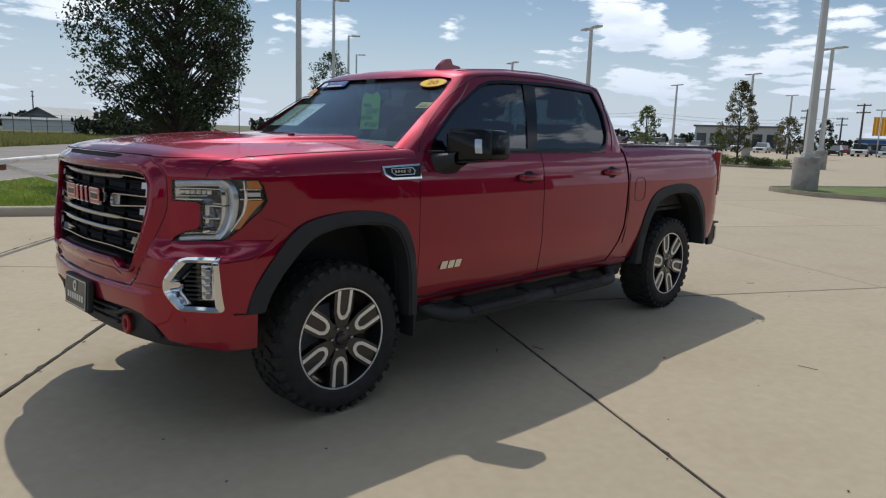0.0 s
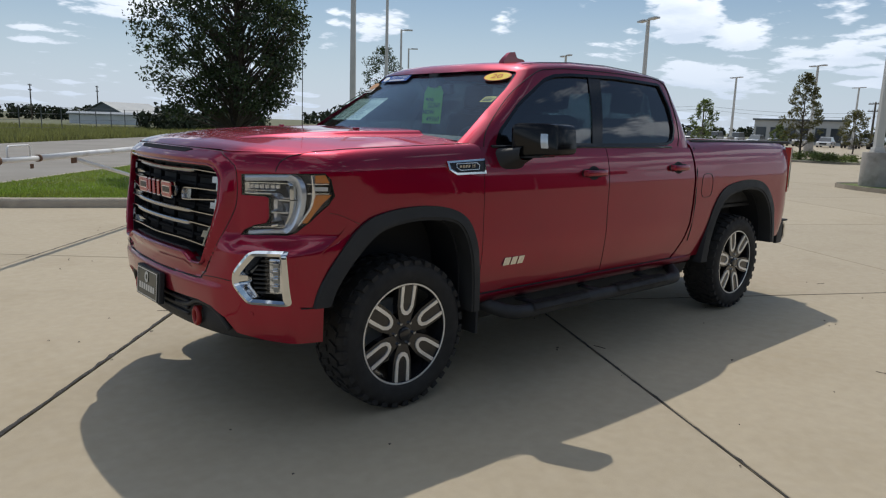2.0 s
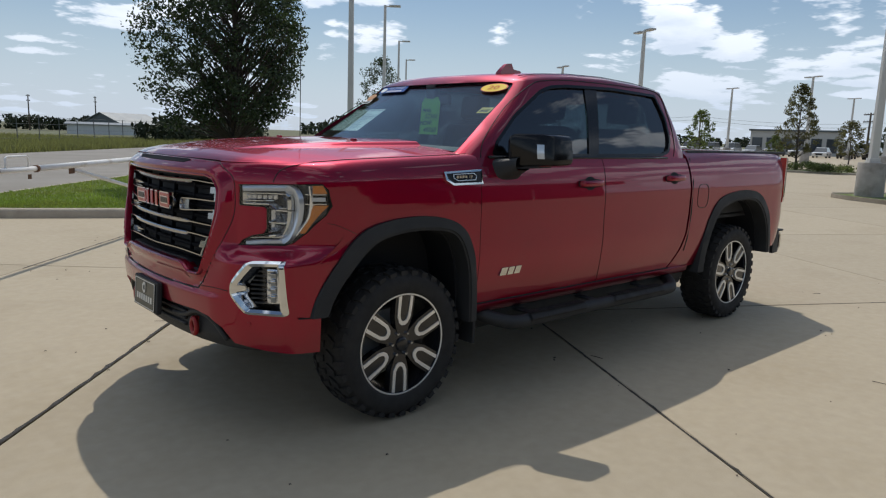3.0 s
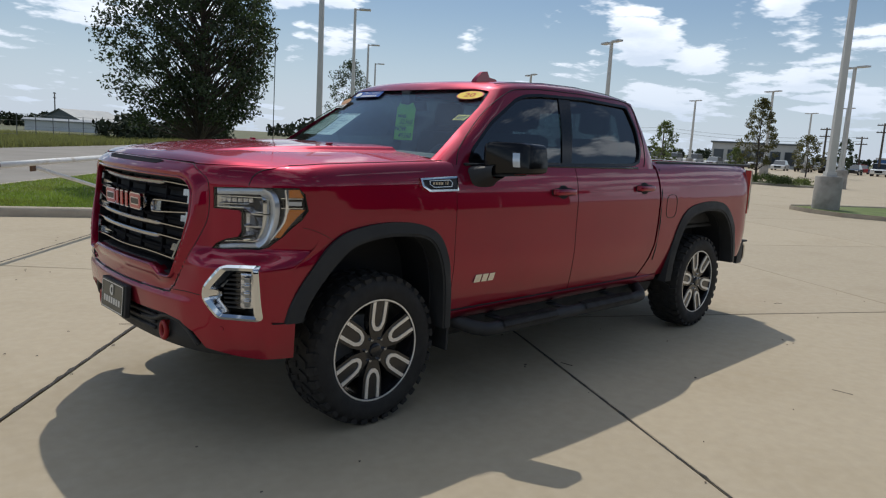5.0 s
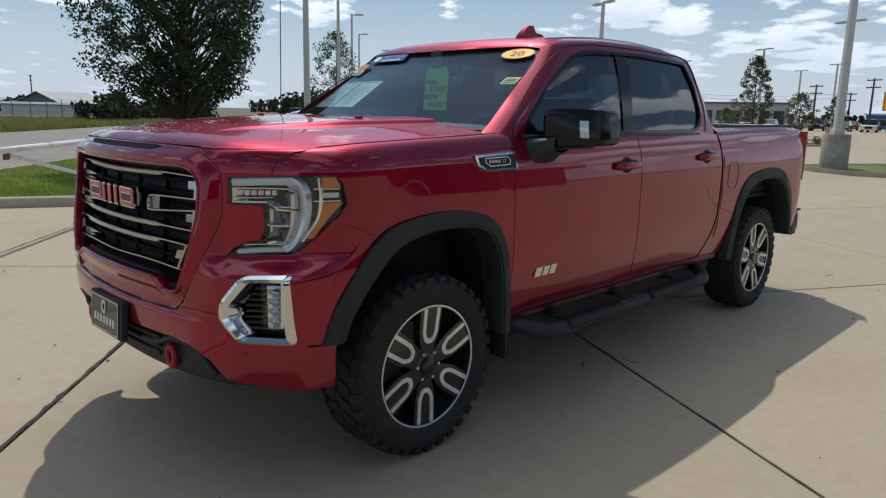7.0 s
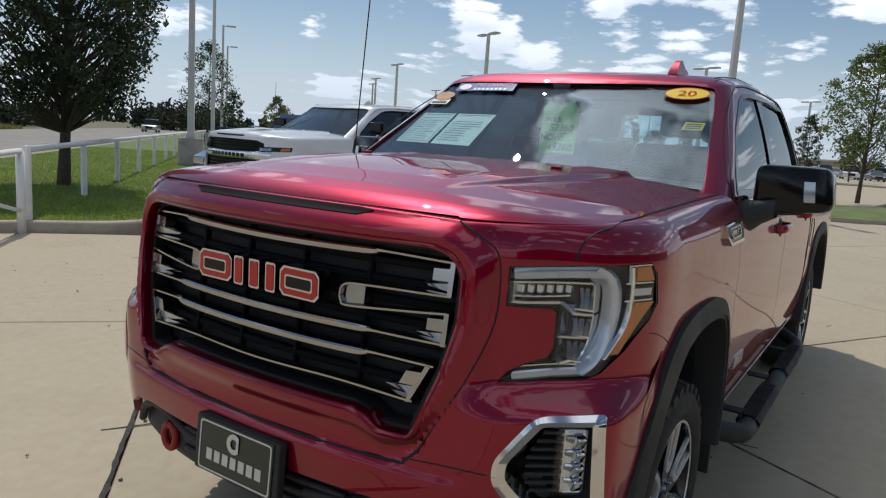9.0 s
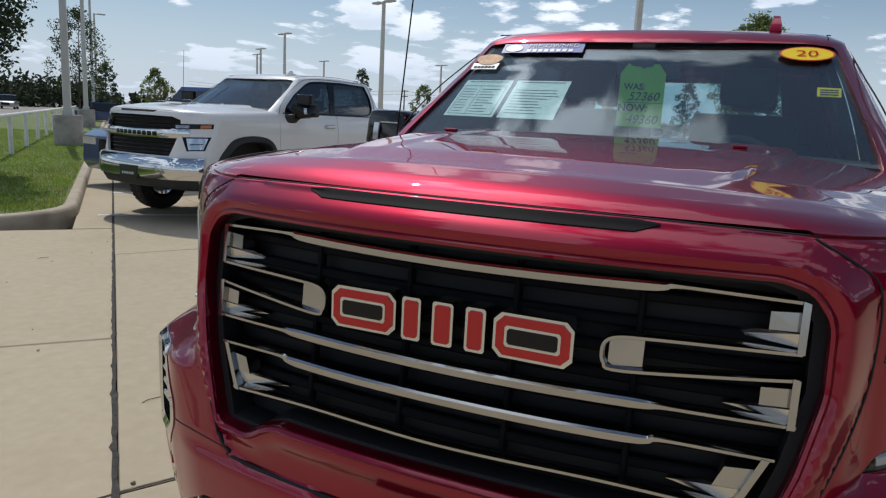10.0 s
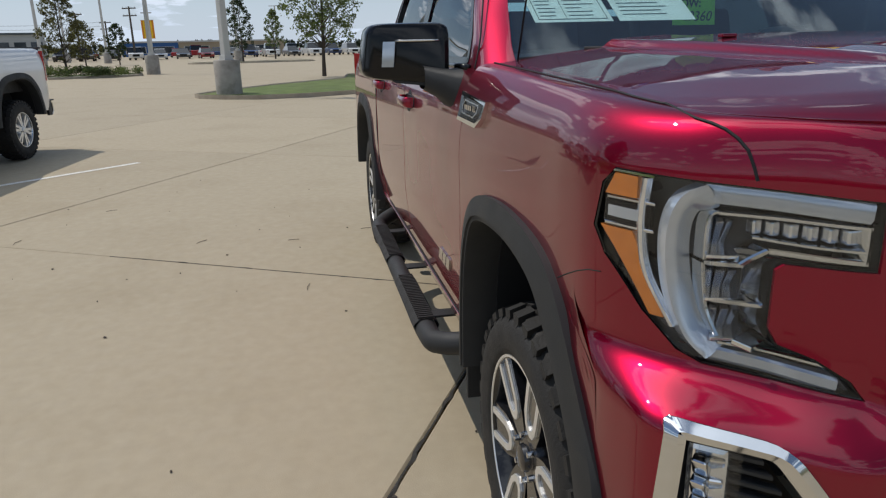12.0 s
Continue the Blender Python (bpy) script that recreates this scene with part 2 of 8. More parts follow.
def glass_mat(name, tint, ior=1.5, rough=0.0, veil=0.0):
    """A pane: see-through with a tint, and a gloss that grows towards grazing views."""
    m = bpy.data.materials.new(name)
    m.use_nodes = True
    n, l = m.node_tree.nodes, m.node_tree.links
    n.clear()
    out, mix = n.new("ShaderNodeOutputMaterial"), n.new("ShaderNodeMixShader")
    see, gloss, fr = n.new("ShaderNodeBsdfTransparent"), n.new("ShaderNodeBsdfGlossy"), n.new("ShaderNodeLayerWeight")
    fr.inputs["Blend"].default_value = 0.5
    steep, lift = n.new("ShaderNodeMath"), n.new("ShaderNodeMath")
    steep.operation, steep.inputs[1].default_value = "POWER", 5.0
    lift.operation = "MULTIPLY_ADD"
    f0 = ((ior - 1) / (ior + 1)) ** 2
    lift.inputs[1].default_value, lift.inputs[2].default_value = 1 - f0, f0
    l.new(fr.outputs["Facing"], steep.inputs[0])
    l.new(steep.outputs[0], lift.inputs[0])
    see.inputs["Color"].default_value = (*tint, 1)
    gloss.inputs["Roughness"].default_value = rough
    l.new(lift.outputs[0], mix.inputs[0])
    # pale diffuse share, added to lighten the pane in place of sky glare
    film, veiled = n.new("ShaderNodeBsdfDiffuse"), n.new("ShaderNodeMixShader")
    film.inputs["Color"].default_value = (0.6, 0.62, 0.62, 1)
    veiled.inputs[0].default_value = veil
    l.new(see.outputs[0], veiled.inputs[1])
    l.new(film.outputs[0], veiled.inputs[2])
    l.new(veiled.outputs[0], mix.inputs[1])
    l.new(gloss.outputs[0], mix.inputs[2])
    l.new(mix.outputs[0], out.inputs[0])
    return m


def leafy(m, amount=0.45, gain=1.5):
    """Lets light shine through leaves and blades."""
    n, l = m.node_tree.nodes, m.node_tree.links
    b, out = n["Principled BSDF"], n["Material Output"]
    thin, mixed = n.new("ShaderNodeBsdfTranslucent"), n.new("ShaderNodeMixShader")
    col = b.inputs["Base Color"].links[0].from_socket
    x = n.new("ShaderNodeMix")
    x.data_type, x.blend_type = "RGBA", "MULTIPLY"
    x.inputs["Factor"].default_value = 1.0
    l.new(col, x.inputs["A"])
    x.inputs["B"].default_value = (gain * 1.05, gain * 1.1, gain * 0.6, 1)
    l.new(x.outputs["Result"], thin.inputs["Color"])
    mixed.inputs[0].default_value = amount
    l.new(b.outputs[0], mixed.inputs[1])
    l.new(thin.outputs[0], mixed.inputs[2])
    l.new(mixed.outputs[0], out.inputs[0])
    return m


CONCRETE = mat("concrete", (0.400, 0.336, 0.236), 0.80, vary=0.05, scale=14.0, bump=0.15, bump_scale=180, second=(0.365, 0.302, 0.206), second_scale=0.9, second_at=(0.50, 0.75), random_tint=0.045)
CURB = mat("curb_concrete", (0.41, 0.35, 0.27), 0.85, vary=0.14, scale=3.5, bump=0.35, bump_scale=120, second=(0.30, 0.25, 0.19), second_scale=2.0, second_at=(0.55, 0.75))
SEAM = mat("joint_sealant", (0.035, 0.032, 0.028), 0.85, vary=0.3, scale=30, bump=0.5, bump_scale=90)
BASE_CONCRETE = mat("pole_base_concrete", (0.36, 0.33, 0.29), 0.88, vary=0.16, scale=4, bump=0.4, bump_scale=60, second=(0.26, 0.235, 0.20), second_scale=2.5)
ASPHALT = mat("road_surface", (0.24, 0.22, 0.19), 0.85, vary=0.12, scale=0.6, bump=0.2, bump_scale=80)
SOIL = mat("soil_and_turf", (0.11, 0.15, 0.038), 0.95, vary=0.3, scale=1.5, bump=0.5, bump_scale=30, second=(0.14, 0.15, 0.055), second_scale=0.25, second_at=(0.45, 0.7))
DRY_FIELD = mat("dry_field", (0.12, 0.13, 0.065), 0.95, vary=0.25, scale=0.25, bump=0.6, bump_scale=8, second=(0.15, 0.13, 0.07), second_scale=0.05, second_at=(0.45, 0.65))
WHITE_LINE = mat("white_road_paint", (0.72, 0.70, 0.65), 0.7, vary=0.15, scale=12, bump=0.2, bump_scale=150)
GALV = mat("galvanised_steel", (0.50, 0.50, 0.49), 0.55, 0.35, vary=0.08, scale=3, bump=0.05)
POLE_PAINT = mat("pale_grey_pole_paint", (0.55, 0.54, 0.51), 0.5, 0.1, vary=0.07, scale=2, bump=0.05)
WHITE_PAINT = mat("white_pipe_paint", (0.78, 0.78, 0.76), 0.45, vary=0.06, scale=5, bump=0.08, bump_scale=40, second=(0.60, 0.56, 0.50), second_scale=4, second_at=(0.6, 0.75))
RUST = mat("rusty_chain", (0.16, 0.09, 0.055), 0.8, 0.4, vary=0.3, scale=40, bump=0.3)
BARK = mat("bark", (0.075, 0.06, 0.048), 0.95, vary=0.3, scale=18, bump=0.9, bump_scale=35)


# ---- the lot, the island and the road ----
# two grids of joints: the parking lot runs at 61 degrees, the lane along the road at 49 degrees
LOT, LANE = radians(61.0), radians(49.2)
N_LOT, M_LOT = Vector((-math.sin(LOT), math.cos(LOT))), Vector((math.cos(LOT), math.sin(LOT)))
N_LANE, M_LANE = Vector((-math.sin(LANE), math.cos(LANE))), Vector((math.cos(LANE), math.sin(LANE)))
EDGE = -1.32   # the dark joint between lane and lot, along N_LANE
CURB_LINE = -1.75  # face of the island's curb, along N_LANE
TIP = -7.75        # end of the island, along M_LANE
FAR_EDGE = -8.0    # the island's edge on the road side


def lane(m, n, z=0.0):
    p = M_LANE * m + N_LANE * n
    return Vector((p.x, p.y, z))


def clip(poly, normal, limit, keep_above=True):
    """A convex polygon cut by a line normal . p = limit."""
    s = 1 if keep_above else -1
    out = []
    for i, p in enumerate(poly):
        q = poly[(i + 1) % len(poly)]
        a, b = s * (normal.dot(p) - limit), s * (normal.dot(q) - limit)
        if a >= 0:
            out.append(p)
        if a * b < 0:
            out.append(p + (q - p) * (a / (a - b)))
    return out


def slab(poly, parent, gap=0.006, top=0.0, thick=0.12):
    """One concrete panel with eased edges."""
    c = sum(poly, Vector((0, 0))) / len(poly)
    clean = [p for i, p in enumerate(poly) if (p - poly[i - 1]).length > 0.05]
    if len(clean) < 3:
        return
    bm = bmesh.new()
    rows = []
    for inset, z in ((gap, top - thick), (gap, top - 0.008), (gap + 0.008, top)):
        row = []
        for p in clean:
            d = (c - p)
            row.append(bm.verts.new((*(p + d * min(inset * 1.5 / max(d.length, 0.01), 0.3)), z)))
        rows.append(row)
    n = len(clean)
    for a, b in zip(rows, rows[1:]):
        for i in range(n):
            bm.faces.new((a[i], a[(i + 1) % n], b[(i + 1) % n], b[i]))
    bm.faces.new(rows[-1])
    part("panel", fix(bm), CONCRETE, parent)


ground = part("ground", sheet([[Vector((-3500 + 7000 * i / 20, -3500 + 7000 * j / 20, -0.13)) for i in range(21)] for j in range(21)]), DRY_FIELD)
tagged(ground, "flat dry grassland that reaches the horizon", "ground", kind="structure")


def flat(name, outline, z, material, label, category):
    bm = bmesh.new()
    bm.faces.new([bm.verts.new((p[0], p[1], z)) for p in outline])
    return tagged(part(name, fix(bm), material), label, category, kind="structure")


lot = flat("parking_lot", [lane(60, EDGE), lane(60, 150), lane(-190, 150), lane(-190, EDGE)], -0.095, SEAM, "wide pale concrete parking lot with dark joints between its panels", "parking lot")
STEP = 4.84
far = bmesh.new()
for i in range(-8, 34):
    for j in range(-27, 12):
        u0, v0 = 1.97 - STEP + STEP * i, -1.36 + STEP * j
        poly = clip([N_LOT * u + M_LOT * v for u, v in ((u0, v0), (u0 + STEP, v0), (u0 + STEP, v0 + STEP), (u0, v0 + STEP))], N_LANE, EDGE + 0.012)
        if len(poly) < 3:
            continue
        if -3 <= i <= 4 and -4 <= j <= 3:
            slab(poly, lot)
            continue
        c = sum(poly, Vector((0, 0))) / len(poly)
        low = [far.verts.new((*(p + (c - p).normalized() * 0.009), -0.09)) for p in poly]
        top = [far.verts.new((*(p + (c - p).normalized() * 0.009), 0.0)) for p in poly]
        n = len(poly)
        for k in range(n):
            far.faces.new((low[k], low[(k + 1) % n], top[(k + 1) % n], top[k]))
        far.faces.new(top)
tagged(part("far_panels", fix(far), CONCRETE, lot), "concrete panels of the parking lot", kind="stuff")

lane_floor = flat("driveway", [lane(60, EDGE), lane(TIP, EDGE), lane(TIP, -22), lane(60, -22)], -0.097, SEAM, "concrete driveway apron with dark joints", "driveway")
N_EDGES = (-22.0, -17.4, -12.7, -8.1, -3.62, EDGE)
for a, b in zip(N_EDGES, N_EDGES[1:]):
    for j in range(9):
        m0 = TIP + 0.02 if j == 0 else -3.2 + 4.55 * (j - 1)
        m1 = -3.2 + 4.55 * j
        slab([Vector(lane(m, n)[:2]) for m, n in ((m0, a), (m1, a), (m1, b), (m0, b))], lane_floor, top=-0.002)
# strip of gutter along the island's curb
for j in range(12):
    m1, m0 = TIP - 0.02 - 6 * j, TIP - 0.02 - 6 * (j + 1)
    slab([Vector(lane(m, n)[:2]) for m, n in ((m0, CURB_LINE - 0.02), (m1, CURB_LINE - 0.02), (m1, EDGE - 0.012), (m0, EDGE - 0.012))], lane_floor, top=-0.002)

road = flat("road", [lane(400, -20.4), lane(-700, -20.4), lane(-700, -8.15), lane(TIP, -8.15), lane(TIP, -21.9), lane(60, -21.9), lane(60, -20.4)][:4] + [lane(400, -8.15)], -0.03, ASPHALT, "pale worn road beside the lot", "road")

# dirt, dark scraps and dark seams that stand out of the joints
def ragged_seam(points, width, name, label):
    """A torn strip of sealant along a line."""
    rnd = random.Random(5)
    bm = bmesh.new()
    pts = [Vector(p) for p in points]
    total = (pts[-1] - pts[0]).length
    way = (pts[-1] - pts[0]).normalized()
    off = Vector((-way.y, way.x, 0))
    rows = []
    steps = int(total / 0.05)
    for i in range(steps + 1):
        p = pts[0] + way * (total * i / steps)
        wob = 0.006 * noise.noise(p * 3.0)
        a = width * (0.5 + 0.55 * noise.noise(p * 9.0 + Vector((3, 1, 0)))) + 0.003 + (0.012 * rnd.random() if rnd.random() < 0.12 else 0)
        b = width * (0.5 + 0.55 * noise.noise(p * 9.0 + Vector((13, 7, 0)))) + 0.003 + (0.012 * rnd.random() if rnd.random() < 0.12 else 0)
        rows.append([p + off * (wob - b) + Vector((0, 0, 0.001)), p + off * wob + Vector((0, 0, 0.0025)), p + off * (wob + a) + Vector((0, 0, 0.001))])
    return tagged(part(name, fix(sheet(rows)), SEAM), label, "joint sealant", kind="structure")


ragged_seam([lane(22, EDGE, 0), lane(-30, EDGE, 0)], 0.017, "joint_sealant", "torn black sealant in the joint between lane and lot")
ragged_seam([lane(-3.0, -3.62, 0), lane(TIP, -3.62, 0)], 0.010, "joint_sealant", "black sealant in a driveway joint")
u = N_LOT * 1.97
ragged_seam([(*(u + M_LOT * 12), 0), (*(u + M_LOT * -4.5), 0)], 0.006, "joint_sealant", "thin black sealant between two lot panels")
u = M_LOT * -1.36
ragged_seam([(*(u + N_LOT * -1.2), 0), (*(u + N_LOT * 14), 0)], 0.004, "joint_sealant", "thin black sealant between two lot panels")


# ---- grass island with its curb ----
def curb_run(points, name, label, high=0.15, wide=0.16):
    """A cast curb with a rounded nose along a line; the lot lies on the left of the line."""
    pts = [Vector(p) for p in points]
    rows = []
    prof = [(0.0, -0.12), (0.0, 0.02), (0.012, high - 0.05), (0.03, high - 0.015), (0.055, high), (wide, high), (wide, -0.12)]
    for i, p in enumerate(pts):
        way = (pts[min(i + 1, len(pts) - 1)] - pts[max(i - 1, 0)]).normalized()
        off = Vector((way.y, -way.x, 0))
        rows.append([p + off * d + Vector((0, 0, z)) for d, z in prof])
    return tagged(part(name, fix(sheet(rows)), CURB, smooth=50), label, "curb", kind="structure")


def arc(c, r, a0, a1, n):
    return [Vector((c.x + r * math.cos(radians(lerp(a0, a1, i / n))), c.y + r * math.sin(radians(lerp(a0, a1, i / n))), 0)) for i in range(n + 1)]


# outline of the island: from far along the lot, round the corner, along the tip, round to the road side
R1 = 1.3
c1 = lane(TIP - R1, CURB_LINE - R1)
base_a = math.degrees(LANE)
outline = [lane(-190, CURB_LINE)] + [lane(m, CURB_LINE) for m in (-120, -80, -50, -30, -20, -14)] + arc(c1, R1, base_a + 90, base_a, 10) + [lane(m, n) for m, n in ((-7.72, -3.5), (-7.45, -4.3), (-7.2, -5.2), (-6.95, -6.1), (-6.88, -6.7), (-7.02, -7.2), (-7.5, -7.62), (-8.4, -7.92))] + [lane(m, FAR_EDGE) for m in (-12, -20, -40, -80, -190)]
curb_run(outline, "island_curb", "rounded pale concrete curb round the grass island")
inner = []
for i, p in enumerate(outline):
    way = (outline[min(i + 1, len(outline) - 1)] - outline[max(i - 1, 0)]).normalized()
    inner.append(p + Vector((way.y, -way.x, 0)) * 0.158)
bm = bmesh.new()
bm.faces.new([bm.verts.new((p.x, p.y, 0.145)) for p in inner])
tagged(part("lawn", fix(bm), SOIL), "mown green grass strip inside the curb", "lawn", kind="structure")
LEAF_GREEN = leafy(mat("lawn_blades", (0.165, 0.225, 0.045), 0.7, vary=0.2, scale=0.8, second=(0.19, 0.20, 0.06), second_scale=0.7, second_at=(0.5, 0.7), island=0.35))


def blades(name, count, spot, tall, z, label, material, wide=0.006):
    """Grass as thin bent blades, in one mesh."""
    rnd = np.random.default_rng(7)
    pts = spot(rnd, count)
    n = len(pts)
    a = rnd.uniform(0, 2 * math.pi, n)
    h = tall * rnd.uniform(0.5, 1.2, n)
    lean = rnd.uniform(0.1, 0.8, n) * h
    b = rnd.uniform(0, 2 * math.pi, n)
    w = wide * rnd.uniform(0.6, 1.5, n)
    ux, uy = np.cos(a) * w, np.sin(a) * w
    co = np.zeros((n, 3, 3))
    co[:, 0] = np.stack([pts[:, 0] - ux, pts[:, 1] - uy, np.full(n, z)], 1)
    co[:, 1] = np.stack([pts[:, 0] + ux, pts[:, 1] + uy, np.full(n, z)], 1)
    co[:, 2] = np.stack([pts[:, 0] + np.cos(b) * lean, pts[:, 1] + np.sin(b) * lean, z + h], 1)
    data = bpy.data.meshes.new(name)
    data.from_pydata(co.reshape(-1, 3).tolist(), [], np.arange(3 * n).reshape(-1, 3).tolist())
    data.materials.append(material)
    return tagged(new(name, data), label, "grass", kind="stuff")


def island_spots(rnd, count):
    # denser towards the tip that the camera passes
    m = TIP + 0.8 - 27 * rnd.random(count) ** 1.8
    n = rnd.uniform(FAR_EDGE + 0.2, CURB_LINE - 0.18, count)
    keep = (m < TIP - 0.2 - 0.278 * (n + 3.2)) & (m < TIP + 0.6 + 1.4 * np.minimum(n + 7.0, 0))
    keep &= ~((m > TIP - 1.3) & (n > CURB_LINE - 1.3) & (np.hypot(m - (TIP - 1.35), n - (CURB_LINE - 1.35)) > 1.2))
    keep &= n > FAR_EDGE + 0.25
    m, n = m[keep], n[keep]
    return np.stack([M_LANE.x * m + N_LANE.x * n, M_LANE.y * m + N_LANE.y * n], 1)


blades("grass", 110000, island_spots, 0.055, 0.14, "short mown green grass on the island", LEAF_GREEN)


# grass islands in the lot
def lot_island(name, pts, label):
    curb_run([(*p, 0) for p in pts + [pts[0]]][::-1], "island_curb", "low concrete curb of a planted island", 0.13, 0.07)
    bm = bmesh.new()
    bm.faces.new([bm.verts.new((p[0], p[1], 0.085)) for p in pts])
    tagged(part(name, fix(bm), SOIL), label, "lawn", kind="structure")


def capsule(c, a, long, wide, n=8):
    """A long island with round ends."""
    w = Vector((math.cos(a), math.sin(a)))
    o = Vector((-w.y, w.x))
    c = Vector(c)
    out = []
    for s in (1, -1):
        for i in range(n + 1):
            t = -math.pi / 2 + math.pi * i / n
            out.append(tuple(c + s * (w * (long / 2 - wide / 2) + w * (math.cos(t) * wide / 2) + o * (math.sin(t) * wide / 2))))
    return out


lot_island("lawn", [(-21.9, -4.6), (-23.3, -4.1), (-26.6, -2.3), (-30.3, 0.6), (-34.0, 1.0), (-34.4, 2.6), (-22.8, 2.2), (-21.3, 0.6), (-20.4, -1.2), (-20.15, -2.6), (-20.7, -3.7), (-21.3, -4.4)], "green grass strip round a lamp post in the lot")
lot_island("lawn", capsule((-42.2, -13.6), radians(110), 7.0, 3.2), "planted bed with low shrubs in the lot")
lot_island("lawn", capsule((-70.5, -5.5), radians(100), 12, 3.0), "planted bed in the far part of the lot")

# painted stall lines
def stripe(a, b, name="stall_line"):
    a, b = Vector((*a, 0)), Vector((*b, 0))
    way = (b - a).normalized()
    off = Vector((-way.y, way.x, 0)) * 0.05
    bm = bmesh.new()
    bm.faces.new([bm.verts.new(p + Vector((0, 0, 0.004))) for p in (a - off, b - off, b + off, a + off)])
    return tagged(part(name, fix(bm), WHITE_LINE), "worn white stall line painted on concrete", "road marking", kind="structure")


for k in range(9):
    w = -12.36 - 3.83 * k
    stripe(((w + 3.05) / 2, (w - 3.05) / 2), ((w - 4.95) / 2, (w + 4.95) / 2))
for k in range(5):
    a = Vector((-22.9, -0.6)) + Vector((-1.9, 1.6)) * k
    stripe(a, a + Vector((3.6, 3.4)))


# ---- trees ----
def leaf_mesh(centres, radii, per, size, rnd):
    """Leaf blades in clumps round the centres."""
    pts = []
    for c, r in zip(centres, radii):
        d = rnd.normal(size=(per, 3))
        d /= np.linalg.norm(d, axis=1)[:, None]
        p = np.array(c) + d * (r * rnd.random(per) ** 0.45)[:, None] * np.array((1, 1, 0.75))
        pts.append(p)
    p = np.concatenate(pts)
    n = len(p)
    u = rnd.normal(size=(n, 3))
    u /= np.linalg.norm(u, axis=1)[:, None]
    w = np.cross(u, rnd.normal(size=(n, 3)))
    w /= np.linalg.norm(w, axis=1)[:, None]
    s = (size * rnd.uniform(0.6, 1.3, n))[:, None]
    co = np.stack([p - u * s, p + w * s * 0.5, p + u * s, p - w * s * 0.5], 1).reshape(-1, 3)
    return co, np.arange(4 * n).reshape(-1, 4)


LEAVES = leafy(mat("oak_leaves", (0.034, 0.052, 0.022), 0.55, island=0.45, vary=0.2, scale=0.8), 0.3)
LEAVES_PALE = leafy(mat("pale_leaves", (0.10, 0.125, 0.05), 0.55, island=0.4, vary=0.2, scale=0.8))
LEAVES_BROWN = leafy(mat("olive_leaves", (0.085, 0.08, 0.035), 0.6, island=0.45, vary=0.2, scale=0.8))


def tree(at, tall, spread, clear, trunk, leaves, label, clumps=60, per=60, size=0.07, seed=1, group="trees", narrow=0.0, fine=1.0):
    """A tapered trunk, limbs and twigs, and a crown of leaf clumps with gaps. clear: height of the lowest leaves."""
    rnd = np.random.default_rng(seed)
    t = empty("tree", label, "tree", group, m=pose(*at))
    bm = bmesh.new()
    top = tall * 0.93
    line = []
    for i in range(8):
        f = i / 7
        line.append((0.10 * spread * 0.2 * math.sin(2.2 * f + seed), 0.08 * spread * 0.2 * math.sin(3.1 * f + 2 * seed), top * f - 0.05))
    add_tube(bm, line, trunk, 9, True, [trunk * (1.25 if i == 0 else 1.0) * (1 - 0.85 * (i / 7) ** 1.1) for i in range(8)])
    centres, radii = [], []
    for k in range(clumps):
        f = (k + rnd.random()) / clumps
        z = clear + (tall - clear) * f ** 0.9
        # outline of the crown: widest at two fifths, uneven
        w = spread / 2 * (math.sin(math.pi * min(max(0.19 + 0.79 * f, 0), 1)) ** 0.75) * (1 - narrow * f)
        a = k * 2.399 + rnd.uniform(-0.5, 0.5)
        r = w * rnd.uniform(0.25, 1.0) ** 0.6 * (1 + 0.18 * math.sin(3 * a + seed))
        c = (r * math.cos(a), r * math.sin(a), z + rnd.uniform(-0.2, 0.2) * tall * 0.08)
        centres.append(c)
        radii.append(spread * rnd.uniform(0.085, 0.15) * fine)
        if k % 2 == 0:
            z0 = max(clear * 0.75, z - r * 0.8 - 0.15 * tall * 0.2)
            z0 = min(z0, top * 0.92)
            i = min(int(z0 / top * 7), 6)
            s = Vector(line[i]).lerp(Vector(line[i + 1]), z0 / top * 7 - i)
            e = Vector(c)
            mid = s.lerp(e, 0.5) + Vector((0, 0, -0.03 * r))
            r0 = trunk * 0.34 * (1 - 0.7 * z0 / tall)
            add_tube(bm, [s, mid, e], 0.02, 5, False, [r0, r0 * 0.55, r0 * 0.15])
    part("trunk", fix(bm), BARK, t, "dark brown bark", smooth=60)
    co, q = leaf_mesh(centres, radii, per, size, rnd)
    data = bpy.data.meshes.new("crown")
    data.from_pydata(co.tolist(), [], q.tolist())
    data.materials.append(leaves)
    crown = new("crown", data)
    crown.parent = t
    return t


tree((-5.5, -13.0, 0.14), 6.8, 4.2, 1.5, 0.115, LEAVES, "broad dark green oak on the grass island", 620, 66, 0.05, 3, narrow=0.22, fine=0.62)


# ---- fence and gate along the island ----
FENCE_N, RAIL_Z = -3.56, 1.09


